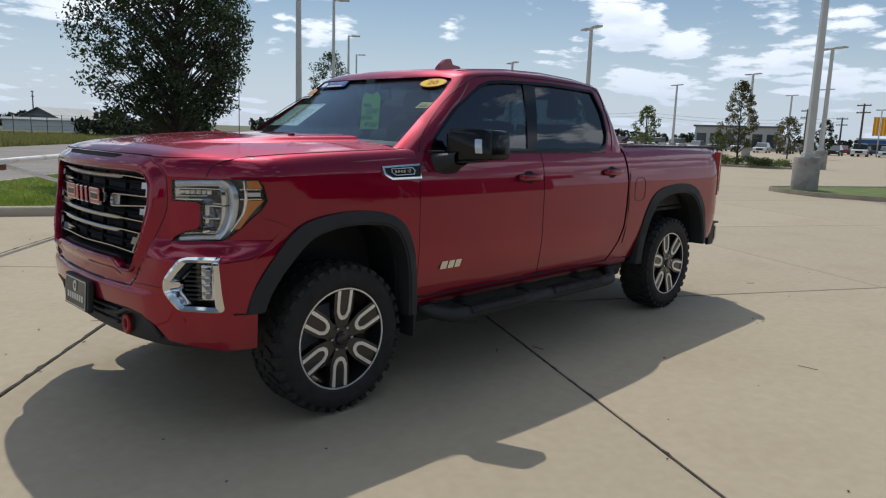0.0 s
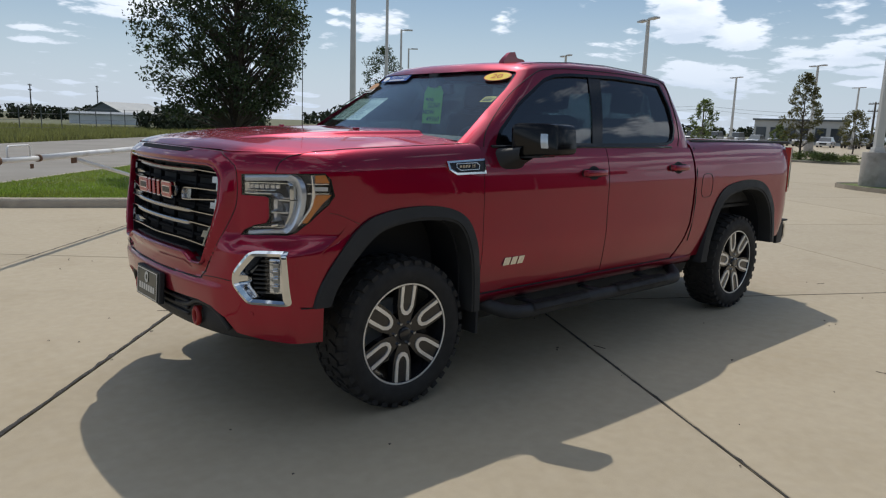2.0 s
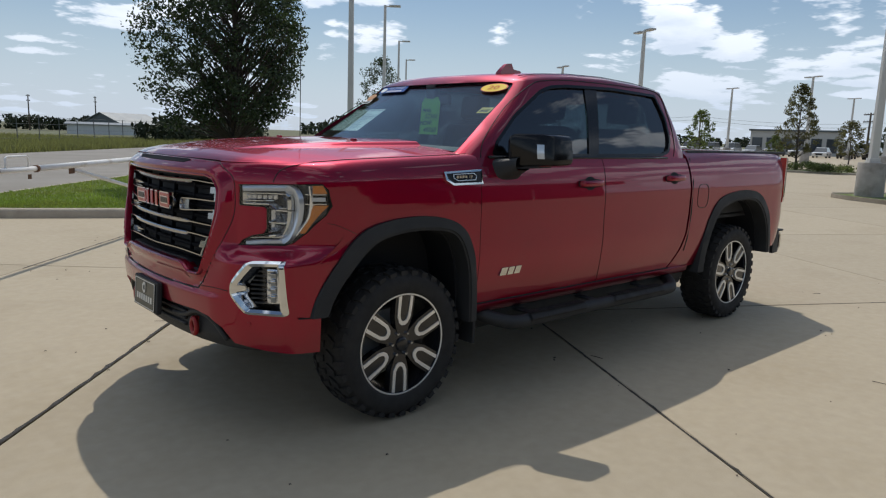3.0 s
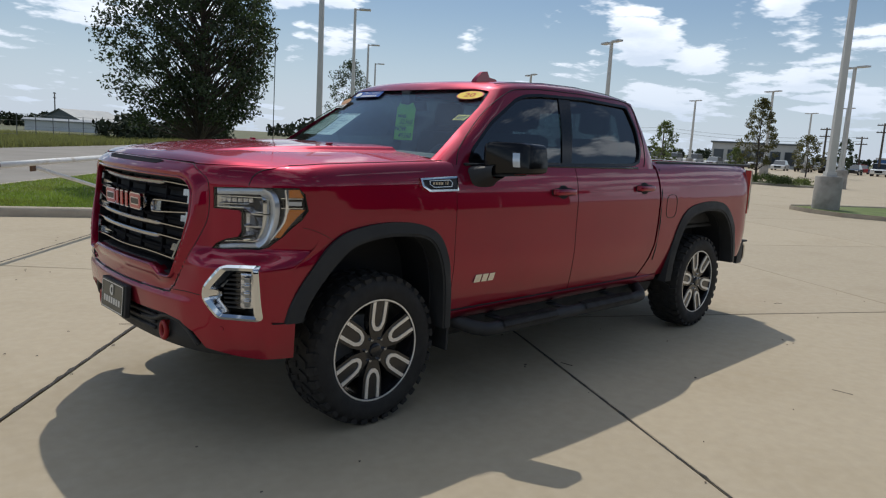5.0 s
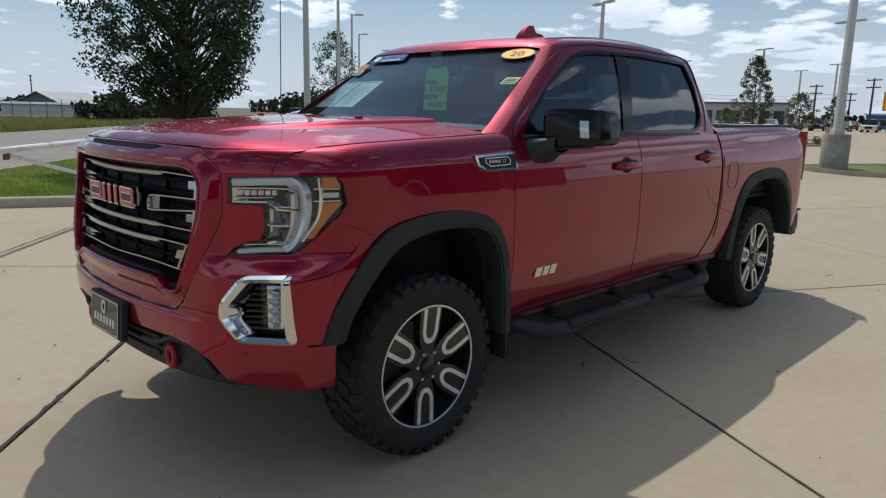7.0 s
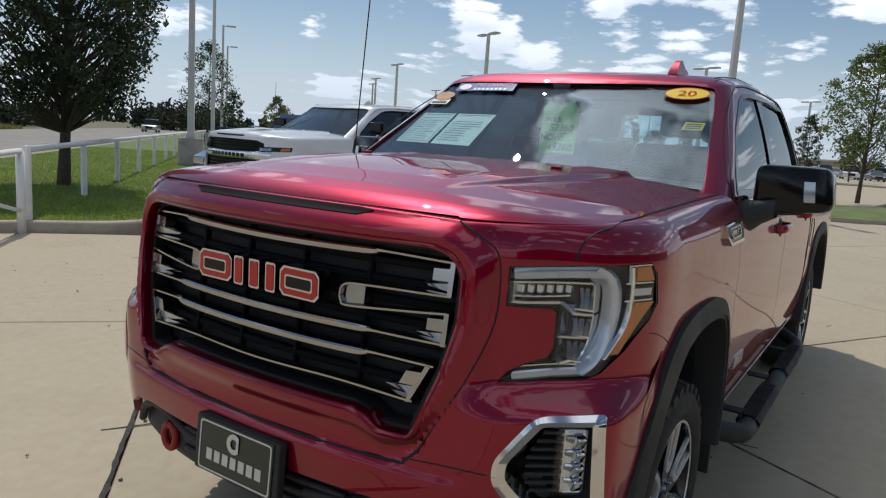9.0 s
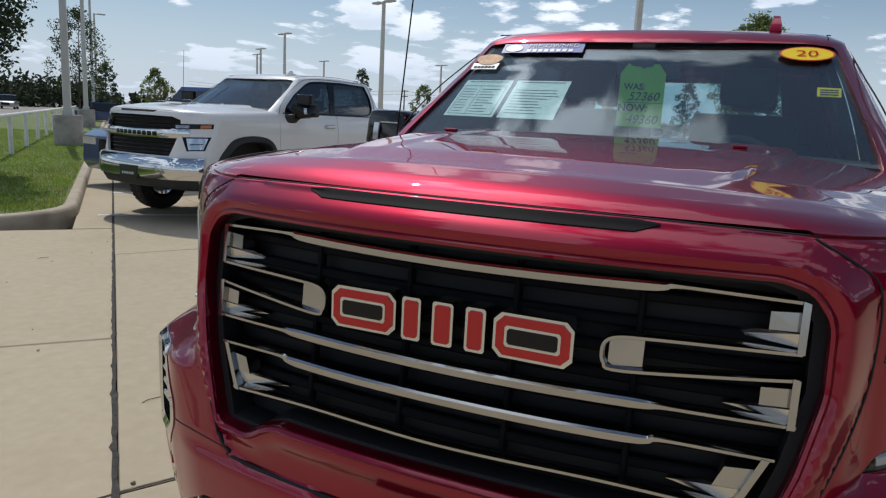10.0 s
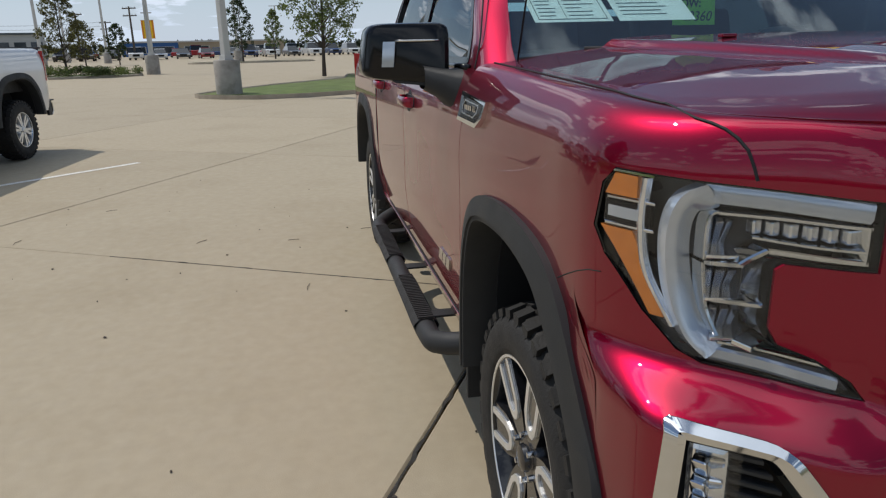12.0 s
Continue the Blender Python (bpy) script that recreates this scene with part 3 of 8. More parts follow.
def fence():
    f = empty("pipe_fence", "white painted steel pipe fence along the grass island", "fence", m=None)
    for k in range(14):
        m = -7.9 - 3.48 * k
        bm = bmesh.new()
        p = lane(m, FENCE_N)
        add_tube(bm, [(p.x, p.y, 0.10), (p.x, p.y, RAIL_Z - 0.03)], 0.055, 12)
        if k == 0:
            add_lathe(bm, [(0.0, RAIL_Z + 0.055), (0.035, RAIL_Z + 0.045), (0.055, RAIL_Z), (0.055, RAIL_Z - 0.04)], "z", 12, pose(p.x, p.y, 0))
        part("post", fix(bm), WHITE_PAINT, f, smooth=50)
    part("rail", tube([lane(-7.9, FENCE_N, RAIL_Z), lane(-7.9 - 3.48 * 6, FENCE_N, RAIL_Z), lane(-7.9 - 3.48 * 13, FENCE_N, RAIL_Z)], 0.045, 12), WHITE_PAINT, f, smooth=50)


fence()


def gate():
    """A swinging pipe with a brace, a loop to pull it by, an outer sleeve and a chain."""
    g = empty("swing_gate", "white steel pipe swing gate across the driveway", "gate")

    def at(m, z):
        return lane(m, FENCE_N - 0.02, z)

    a, b = at(-7.68, RAIL_Z - 0.01), at(-1.05, RAIL_Z - 0.02)
    d = (b - a).normalized()
    part("gate_post", tube([(a.x, a.y, -0.02), (a.x, a.y, RAIL_Z - 0.02)], 0.055, 12), WHITE_PAINT, g, smooth=50)
    part("arm", tube([a, at(-5, 1.065), at(-3.31, 1.055)], 0.036, 12), WHITE_PAINT, g, smooth=50)
    part("collar", tube([at(-3.33, 1.055), at(-3.29, 1.055)], 0.040, 12), RUST, g, "rusty collar", smooth=50)
    part("inner_pipe", tube([at(-3.31, 1.055), at(-2.55, 1.06)], 0.029, 12), WHITE_PAINT, g, smooth=50)
    part("clamp", tube([at(-2.60, 1.06), at(-2.50, 1.06)], 0.046, 12), RUST, g, "rusty clamp", smooth=50)
    part("sleeve", tube([at(-2.52, 1.06), b], 0.040, 12), WHITE_PAINT, g, smooth=50)
    part("latch_post", tube([(b.x, b.y, -0.02), (b.x, b.y, RAIL_Z + 0.02)], 0.055, 12), WHITE_PAINT, g, smooth=50)
    part("hanger", box(-0.10, 0.10, -0.02, 0.02, -0.17, 0.0, 0.006), WHITE_PAINT, g, m=Matrix.Translation(at(-2.12, 1.03)) @ pose(0, 0, 0, 0, 0, math.degrees(LANE)))
    part("bracket", box(-0.05, 0.05, -0.012, 0.012, -0.05, 0.02, 0.004), RUST, g, "rusty bracket", m=Matrix.Translation(at(-4.06, 1.01)) @ pose(0, 0, 0, 0, 0, math.degrees(LANE)))
    part("brace", tube([at(-7.62, 0.30), at(-4.12, 1.00)], 0.024, 10), WHITE_PAINT, g, smooth=50)
    p = at(-3.16, 1.08)
    up = Vector((0, 0, 1))
    part("pull_loop", tube([p, p + up * 0.10, p + up * 0.12 + d * 0.03, p + up * 0.12 + d * 0.37, p + up * 0.10 + d * 0.40, p + d * 0.40], 0.011, 8), WHITE_PAINT, g, smooth=60)
    q, e = at(-2.55, 1.02), at(-2.14, 0.90)
    for k in range(17):
        t = k / 16
        c = q.lerp(e, t) + Vector((0, 0, -0.09 * math.sin(math.pi * t)))
        turn = Matrix.Translation(c) @ pose(0, 0, 0, 90 * (k % 2), 25 * math.cos(math.pi * t), math.degrees(LANE))
        pts = [turn @ Vector((0.020 * math.cos(s * math.pi / 4), 0.011 * math.sin(s * math.pi / 4), 0)) for s in range(9)]
        part("chain_link", tube(pts, 0.004, 5), RUST, g, "rusty chain link", smooth=60)
    part("reflector", box(-0.03, 0.03, -0.004, 0.004, -0.025, 0.025, 0.002), RUST, g, "small dark reflector", m=Matrix.Translation(at(-3.18, 0.975)) @ pose(0, 0, 0, 0, 0, math.degrees(LANE)))


gate()


# ---- lamp posts ----
def lamp_post(at, tall, heads=2, turn=0.0, base=1.12, base_r=0.40):
    """A tapered steel pole on a round concrete footing with one or two flat lamp heads."""
    p = empty("lamp_post", "tall pale steel lamp post on a concrete footing", "lamp post", "lamp posts", m=pose(at[0], at[1], at[2] if len(at) > 2 else 0, 0, 0, turn))
    if base:
        bm = bmesh.new()
        add_lathe(bm, [(base_r, -0.05), (base_r, base - 0.03), (base_r - 0.025, base), (0.0, base)], "z", 28)
        part("footing", fix(bm), BASE_CONCRETE, p, "round weathered concrete footing", smooth=40)
    bm = bmesh.new()
    add_box(bm, -0.17, 0.17, -0.17, 0.17, base, base + 0.03, 0.004)
    add_box(bm, -0.15, 0.15, -0.15, 0.15, base + 0.03, base + 0.14, 0.012)
    part("base_plate", fix(bm), POLE_PAINT, p)
    rows = []
    for z, r in ((base + 0.03, 0.115), ((base + tall) / 2, 0.095), (tall, 0.075)):
        rows.append([Vector((x * r, y * r, z)) for x, y in ((1, 0.85), (0.85, 1), (-0.85, 1), (-1, 0.85), (-1, -0.85), (-0.85, -1), (0.85, -1), (1, -0.85))])
    part("pole", fix(sheet(rows, True)), POLE_PAINT, p)
    for s in ((1, -1) if heads == 2 else (1,)):
        bm = bmesh.new()
        add_box(bm, s * 0.05, s * 0.28, -0.035, 0.035, tall - 0.10, tall - 0.03, 0.008)
        part("arm", fix(bm), POLE_PAINT, p)
        bm = bmesh.new()
        add_box(bm, s * 0.26, s * 0.95, -0.18, 0.18, tall - 0.09, tall + 0.01, 0.02)
        part("lamp_head", fix(bm), GALV, p, "flat grey lamp head")
    return p


lamp_post((-21.9, -3.6), 7.4, 2, 40)
lamp_post((-44.5, -9.93), 7.2, 2, 62)
lamp_post((-64.5, -22.3), 7.7, 2, 62)
K = 0.79
for x, y in ((-41.7, -24.8), (-93.5, -44.0), (-58.3, -45.5), (-73.0, -60.3), (-80.7, -67.1), (-108.0, -28.6), (-94.5, -9.8), (-120.0, -37.3), (-150.0, -6.0), (-90.0, -62.0)):
    lamp_post((2.3 + (x - 2.3) * K, 3.0 + (y - 3.0) * K), 7.6, 2, 62)
for m, h in ((-23.2, 9.4), (-40.5, 9.2), (-57.0, 9.2), (-72.0, 9.2)):
    p = lane(m, -2.55)
    lamp_post((p.x, p.y, 0.12), h, 1, 139, 0.95, 0.42)


# ---- the red pickup ----
# its own frame: x to the nose, y to its left, z up; the front axle stands at the origin
RED = mat("red_metallic_paint", (0.265, 0.0013, 0.023), 0.43, 1.0, spec=0.3, coat=1.0, coat_rough=0.012, vary=0.03, scale=2.5)
RED.node_tree.nodes["Principled BSDF"].inputs["Coat IOR"].default_value = 1.5
BLACK_PLASTIC = mat("grained_black_plastic", (0.022, 0.023, 0.024), 0.62, vary=0.12, scale=10, bump=0.12, bump_scale=400)
GLOSS_BLACK = mat("gloss_black", (0.006, 0.006, 0.007), 0.14, spec=0.4)
DARK_VOID = mat("dark_inner_plastic", (0.016, 0.017, 0.019), 0.65, spec=0.35)
CHROME = mat("chrome", (0.66, 0.67, 0.68), 0.07, 1.0, vary=0.03, scale=6)
SATIN_CHROME = mat("satin_chrome", (0.62, 0.60, 0.57), 0.22, 1.0, vary=0.05, scale=8)
GRILLE_CHROME = mat("dark_satin_chrome", (0.44, 0.43, 0.42), 0.16, 1.0, vary=0.08, scale=10)
MACHINED = mat("machined_aluminium", (0.82, 0.82, 0.81), 0.32, 0.7, vary=0.05, scale=15)
WHEEL_BLACK = mat("black_wheel_paint", (0.012, 0.012, 0.014), 0.25, coat=0.5)
# puts the shade deep in the slot and between the grille slats into colour
SLOT_BLACK = mat("unlit_black", (0.006, 0.006, 0.008), 0.7, spec=0.15)
RUBBER = mat("tyre_rubber", (0.020, 0.019, 0.018), 0.75, vary=0.2, scale=20, bump=0.25, bump_scale=150)
GLASS = glass_mat("windscreen_glass", (0.78, 0.90, 0.92), 1.85, veil=0.012)
CLEAR = glass_mat("clear_lens", (0.95, 0.96, 0.97), 1.4)
TINT = glass_mat("tinted_glass", (0.22, 0.26, 0.27), 2.1)
AMBER = mat("amber_lens", (0.55, 0.17, 0.025), 0.15, coat=0.7, vary=0.1, scale=40)
RED_LENS = mat("red_lens", (0.45, 0.008, 0.012), 0.12, coat=0.8)
LAMP_WHITE = mat("lamp_reflector", (0.75, 0.76, 0.78), 0.12, 0.9, vary=0.1, scale=60)
LAMP_DARK = mat("smoked_reflector", (0.36, 0.37, 0.385), 0.2, 0.9, vary=0.25, scale=35)
LED_BLACK = mat("dark_lamp_housing", (0.05, 0.052, 0.056), 0.3, 0.5, vary=0.2, scale=30)
LED_GUIDE = mat("frosted_light_guide", (0.52, 0.56, 0.61), 0.16, 0.6, vary=0.05, scale=30)
RED_HOOK = mat("red_hook_paint", (0.28, 0.010, 0.012), 0.4, vary=0.1, scale=12)
EMBLEM_RED = mat("emblem_red", (0.46, 0.012, 0.016), 0.22, 0.55, coat=0.8)
DASH = mat("dark_grey_dashboard", (0.075, 0.075, 0.08), 0.7, vary=0.1, scale=15, bump=0.1, bump_scale=300)
SEAT_CLOTH = mat("black_seat_leather", (0.035, 0.034, 0.034), 0.55, vary=0.15, scale=10, bump=0.15, bump_scale=120)
PAPER = mat("printed_paper", (0.80, 0.86, 0.80), 0.8, vary=0.02, scale=5)
INK = mat("dark_print", (0.05, 0.06, 0.05), 0.8)
TAG_GREEN = mat("green_card", (0.30, 0.72, 0.08), 0.7, vary=0.03, scale=8)
YELLOW = mat("yellow_sticker", (0.90, 0.62, 0.01), 0.5)
STICKER_RED = mat("red_print", (0.70, 0.06, 0.02), 0.5)
STICKER_BLUE = mat("blue_print", (0.02, 0.09, 0.35), 0.5)
STICKER_WHITE = mat("white_sticker", (0.82, 0.82, 0.80), 0.5)
PLATE_GREEN = mat("dark_green_plate", (0.012, 0.020, 0.014), 0.35, coat=0.4)
SILVER_PRINT = mat("silver_print", (0.62, 0.62, 0.60), 0.4, 0.3)


def shell(rows, t, centre, under=None):
    """A grid of points as a skin of thickness t, whose outside looks away from centre(point). under: a smoother grid for the inside."""
    n, k = len(rows), len(rows[0])
    outer = [[Vector(p) for p in r] for r in rows]
    P = [[Vector(p) for p in r] for r in under] if under else outer
    inn = []
    for i in range(n):
        line = []
        for j in range(k):
            a = P[min(i + 1, n - 1)][j] - P[max(i - 1, 0)][j]
            b = P[i][min(j + 1, k - 1)] - P[i][max(j - 1, 0)]
            nn = a.cross(b)
            if nn.length < 1e-9:
                nn = P[i][j] - centre(P[i][j])
            nn.normalize()
            if nn.dot(P[i][j] - centre(P[i][j])) < 0:
                nn = -nn
            line.append(P[i][j] - nn * t)
        inn.append(line)
    bm = bmesh.new()
    A = [[bm.verts.new(p) for p in r] for r in outer]
    B = [[bm.verts.new(p) for p in r] for r in inn]
    for G in (A, B):
        for i in range(n - 1):
            for j in range(k - 1):
                bm.faces.new((G[i][j], G[i][j + 1], G[i + 1][j + 1], G[i + 1][j]))
    for i in range(n - 1):
        for j in (0, k - 1):
            bm.faces.new((A[i][j], A[i + 1][j], B[i + 1][j], B[i][j]))
    for j in range(k - 1):
        for i in (0, n - 1):
            bm.faces.new((A[i][j], A[i][j + 1], B[i][j + 1], B[i][j]))
    return fix(bm)


# plan of the front, from the fender's rear edge round to the middle of the nose
LOW = [(-0.52, 1.003), (0.10, 1.006), (0.46, 1.004), (0.62, 0.995), (0.72, 0.965), (0.805, 0.86), (0.885, 0.76), (0.935, 0.62), (0.98, 0.32), (0.995, 0.0)]
UPPER = [(-0.52, 0.988), (0.08, 0.985), (0.34, 0.995), (0.485, 0.980), (0.62, 0.914), (0.73, 0.81), (0.82, 0.72), (0.878, 0.60), (0.932, 0.31), (0.948, 0.0)]
BROW = [(-0.52, 0.905), (0.08, 0.900), (0.34, 0.900), (0.47, 0.893), (0.59, 0.862), (0.69, 0.795), (0.775, 0.715), (0.845, 0.60), (0.898, 0.31), (0.908, 0.0)]


def side_y(z):
    return piece(z, [(0.40, 0.915), (0.50, 0.948), (0.56, 0.964), (0.62, 0.977), (0.68, 0.987), (0.74, 0.995), (0.80, 1.001), (0.85, 1.0055), (0.90, 1.0062), (0.96, 1.0052), (1.03, 1.0045), (1.10, 1.0052), (1.16, 1.0062), (1.20, 1.0045), (1.25, 1.0), (1.31, 0.992), (1.36, 0.980), (1.40, 0.966), (1.43, 0.954), (1.46, 0.935), (1.485, 0.905), (1.49, 0.88)])


def top_z(x):
    return piece(x, [(-0.52, 1.455), (0.35, 1.42), (0.60, 1.402), (0.85, 1.396), (0.91, 1.405)])


LEDGE = True


def plan(s, z):
    """The skin of the front: s from 0 (fender, rear) to 9 (middle), at height z."""
    j = min(int(s), 8)
    t = s - j

    def at(keys):
        p0, p1, p2, p3 = (Vector(keys[max(min(j + d, 9), 0)]) for d in (-1, 0, 1, 2))
        if j == 8:
            p3 = Vector((keys[8][0], -keys[8][1]))
        return 0.5 * ((2 * p1) + (p2 - p0) * t + (2 * p0 - 5 * p1 + 4 * p2 - p3) * t * t + (3 * p1 - p0 - 3 * p2 + p3) * t ** 3)

    low, up = at(LOW), at(UPPER)
    if z <= 1.3:
        # a ledge below the lamps; an even slope across the grille
        p = low.lerp(up, lerp(ease((z - 0.925) / 0.085), min(max((z - 0.80) / 0.5, 0.0), 1.0), ease(s - 6) if LEDGE else 1))
        if z < 0.8:
            k = ((0.8 - z) / 0.3) ** 2
            p = p + Vector((-0.035 * k * min(s / 5, 1), -0.022 * k * max(1 - s / 7, 0)))
        if s < 2.5:
            p.y = lerp(side_y(z), p.y, ease(s / 2.5))
        return p
    brow = at(BROW)
    if s < 2.5:
        up.y = lerp(side_y(1.3), up.y, ease(s / 2.5))
    e = top_z(brow.x)
    k = (z - 1.3) / (e - 1.3)
    return up.lerp(brow, 1 - math.sqrt(max(1 - min(k, 1) ** 2, 0)) if k < 1 else 1)


SKIN = {}


def nose_x(y, z):
    """Where the nose's skin lies at y, z (for the front half)."""
    key = round(z, 3)
    if key not in SKIN:
        SKIN[key] = [plan(2 + 7 * i / 110, z) for i in range(111)]
    line, y = SKIN[key], abs(y)
    for a, b in zip(line, line[1:]):
        if b.y <= y <= a.y:
            return lerp(a.x, b.x, (a.y - y) / max(a.y - b.y, 1e-6))
    return line[0].x if y > 0.5 else line[-1].x


def on_nose(off=0.0):
    return lambda u, v, w: Vector((nose_x(u, v) + off - w, u, v))


def finer(outline, step=0.025):
    out = []
    for i, p in enumerate(outline):
        q = outline[(i + 1) % len(outline)]
        n = max(int(math.hypot(q[0] - p[0], q[1] - p[1]) / step), 1)
        out += [(lerp(p[0], q[0], k / n), lerp(p[1], q[1], k / n)) for k in range(n)]
    return out


def flip(outline):
    return [(-u, v) for u, v in outline][::-1]


def arch(x, keys):
    return piece(x, keys)


FRONT_ARCH = [(-0.515, 0.46), (-0.50, 0.50), (-0.475, 0.78), (-0.425, 0.94), (-0.36, 1.01), (-0.24, 1.068), (0.0, 1.085), (0.20, 1.058), (0.32, 0.99), (0.42, 0.885), (0.50, 0.77), (0.545, 0.66), (0.555, 0.485)]
GRILLE = [(0.545, 1.324), (0.594, 1.310), (0.626, 1.266), (0.629, 1.15), (0.602, 1.02), (0.546, 0.856), (0.457, 0.854), (0.416, 0.880), (0.378, 0.893)]
GRILLE = GRILLE + flip(GRILLE)
def wider(u):
    """The lamp's outer third reaches further round the corner."""
    return u + 0.22 * max(u - 0.87, 0)


HEADLIGHT = [(0.717, 1.297), (0.952, 1.309), (0.960, 1.28), (0.964, 1.20), (0.957, 1.155), (0.928, 1.075), (0.898, 1.022), (0.875, 1.008), (0.712, 1.004), (0.728, 1.030), (0.765, 1.055), (0.800, 1.066), (0.810, 1.09), (0.810, 1.182), (0.802, 1.192), (0.717, 1.197)]
HEADLIGHT = [(wider(u), v) for u, v in HEADLIGHT]
FOG = [(0.752, 0.830), (0.826, 0.943), (0.964, 0.950), (0.976, 0.684), (0.812, 0.682), (0.750, 0.775)]
FOG = rounded(FOG, 0.022)
VALANCE = [(0.76, 0.50), (0.69, 0.60), (0.61, 0.646), (0.50, 0.660), (0.20, 0.656)]
VALANCE = VALANCE + flip(VALANCE) + [(-0.78, 0.40), (0.78, 0.40)]


def x_prism(outline, x0, x1):
    bm = bmesh.new()
    add_prism(bm, outline, lambda u, v, w: Vector((x0 + w, u, v)), x1 - x0)
    return bm


# outline of the raised shell round the grille, from the hood's edge down to the bumper
SHELL = [(0.0, 1.398), (0.59, 1.393), (0.655, 1.358), (0.695, 1.318), (0.702, 1.21), (0.692, 1.12), (0.655, 1.0), (0.607, 0.90), (0.565, 0.815), (0.53, 0.783), (0.48, 0.770), (0.0, 0.765)]
GRILLE_HALF = [(0.0, 1.324)] + GRILLE[:9] + [(0.0, 0.893)]


def line_distance(y, z, line):
    best = 9.0
    for (a, b), (c, d) in zip(line, line[1:]):
        u, v = c - a, d - b
        t = min(max(((y - a) * u + (z - b) * v) / (u * u + v * v), 0), 1)
        best = min(best, math.hypot(y - a - t * u, z - b - t * v))
    return best


def within(y, z, line):
    hit = False
    for (a, b), (c, d) in zip(line, line[1:]):
        if (b > z) != (d > z) and y < a + (z - b) / (d - b) * (c - a):
            hit = not hit
    return hit


def relief(y, z):
    """How far the nose stands out: a ridge round the grille, and the bumper's shelf below."""
    y = abs(y)
    if y > 0.80:
        return 0.0
    if within(y, z, SHELL):
        if within(y, z, GRILLE_HALF):
            return 0.012
        a, b = line_distance(y, z, SHELL), line_distance(y, z, GRILLE_HALF)
        r = a / (a + b + 1e-6)
        low = ease((0.93 - z) / 0.10)
        ridge = piece(r, [(0, -0.003), (0.18, 0.008), (0.36, 0.020), (0.50, 0.028), (0.58, 0.029), (0.72, 0.025), (1.0, 0.012)])
        foot = piece(r, [(0, -0.007), (0.25, -0.010), (0.46, -0.006), (0.66, 0.006), (0.80, 0.011), (1.0, 0.012)])
        return lerp(ridge, foot, low)
    if z < 0.80:
        return 0.012 * ease((0.772 - z) / 0.03) * ease((0.74 - y) / 0.12)
    return 0.0


truck = empty("pickup_truck", "shiny dark red crew cab pickup truck with black trim", "pickup truck")


def front_skin(openings=None):
    cols = [3.5 * i / 35 for i in range(35)] + [3.5 + 5.5 * i / 100 for i in range(101)]
    cols = cols + [-c for c in cols[-2::-1]]
    rows = []
    R = 98
    for i in range(R + 1):
        row = []
        for c in cols:
            s = abs(c) if c >= 0 else abs(c)
            x_mid = plan(s, 0.9).x
            lo = arch(x_mid, FRONT_ARCH) if x_mid < 0.555 else piece(x_mid, [(0.555, 0.485), (0.80, 0.50), (0.90, 0.53), (0.99, 0.56)])
            brow_x = plan(s, 2.0).x
            hi = top_z(brow_x)
            if i <= 84:
                z = lerp(lo, 1.3, (i / 84))
            else:
                a = (i - 84) / 14 * math.pi / 2
                z = 1.3 + (hi - 1.3) * math.sin(a)
            p = plan(s, z)
            row.append(Vector((p.x, math.copysign(p.y, c) if c else p.y, z)))
        # the middle column stays at y = 0; the second half is mirrored
        half = len(cols) // 2
        for k in range(len(cols)):
            if k > half:
                m = row[2 * half - k]
                row[k] = Vector((m.x, -m.y, m.z))
        rows.append(row)
    proud = rows
    if not openings:
        half = len(cols) // 2
        proud = [[p.copy() for p in row] for row in rows]
        for row in proud:
            for k in range(34, half + 1):
                row[k].x += relief(row[k].y, row[k].z)
                row[2 * half - k].x = row[k].x
    bm = shell(proud, 0.03, lambda p: Vector((min(p.x, 0.3), 0, 0.9)), rows)
    ob = part("front_body", bm, RED, truck, smooth=32)
    cutters = []
    for o, x0 in openings or [(finer(GRILLE, 0.05), 0.6), (HEADLIGHT, 0.3), (flip(HEADLIGHT), 0.3), (FOG, 0.3), (flip(FOG), 0.3), (VALANCE, 0.6)]:
        cutters.append(x_prism(o, x0, 1.3))
    cut(ob, cutters)
    for f in ob.data.polygons:
        f.use_smooth = True
    bm = bmesh.new()
    bm.from_mesh(ob.data)
    for e in bm.edges:
        e.smooth = len(e.link_faces) == 2 and e.calc_face_angle(9) < radians(30)
    bm.to_mesh(ob.data)
    bm.free()


front_skin()


# hood ------------------------------------------------------------------
def hood_edge(y):
    y = abs(y)
    line = [plan(2 + 7 * i / 80, 2.0) for i in range(81)]
    for a, b in zip(line, line[1:]):
        if b.y <= y <= a.y:
            return lerp(a.x, b.x, (a.y - y) / max(a.y - b.y, 1e-6))
    return line[0].x if y > 0.5 else line[-1].x


def rib(x, y):
    """The raised middle of the hood: a step on either side that runs out to a tip towards the nose."""
    high = piece(x, [(-0.45, 0.021), (0.1, 0.019), (0.40, 0.013), (0.60, 0.005), (0.72, 0.0)])
    outer = piece(x, [(-0.45, 0.60), (-0.30, 0.585), (0.2, 0.535), (0.5, 0.475), (0.72, 0.41)])
    inner = piece(x, [(-0.45, 0.41), (0.2, 0.375), (0.72, 0.34)])
    y = abs(y)
    return high * (ease((outer + 0.016 - y) / 0.034) - 0.30 * ease((inner - y) / 0.05 + 0.5))


EDGE_LINE = {}


def edge_at(y):
    key = round(abs(y), 3)
    if key not in EDGE_LINE:
        EDGE_LINE[key] = hood_edge(key)
    return EDGE_LINE[key]


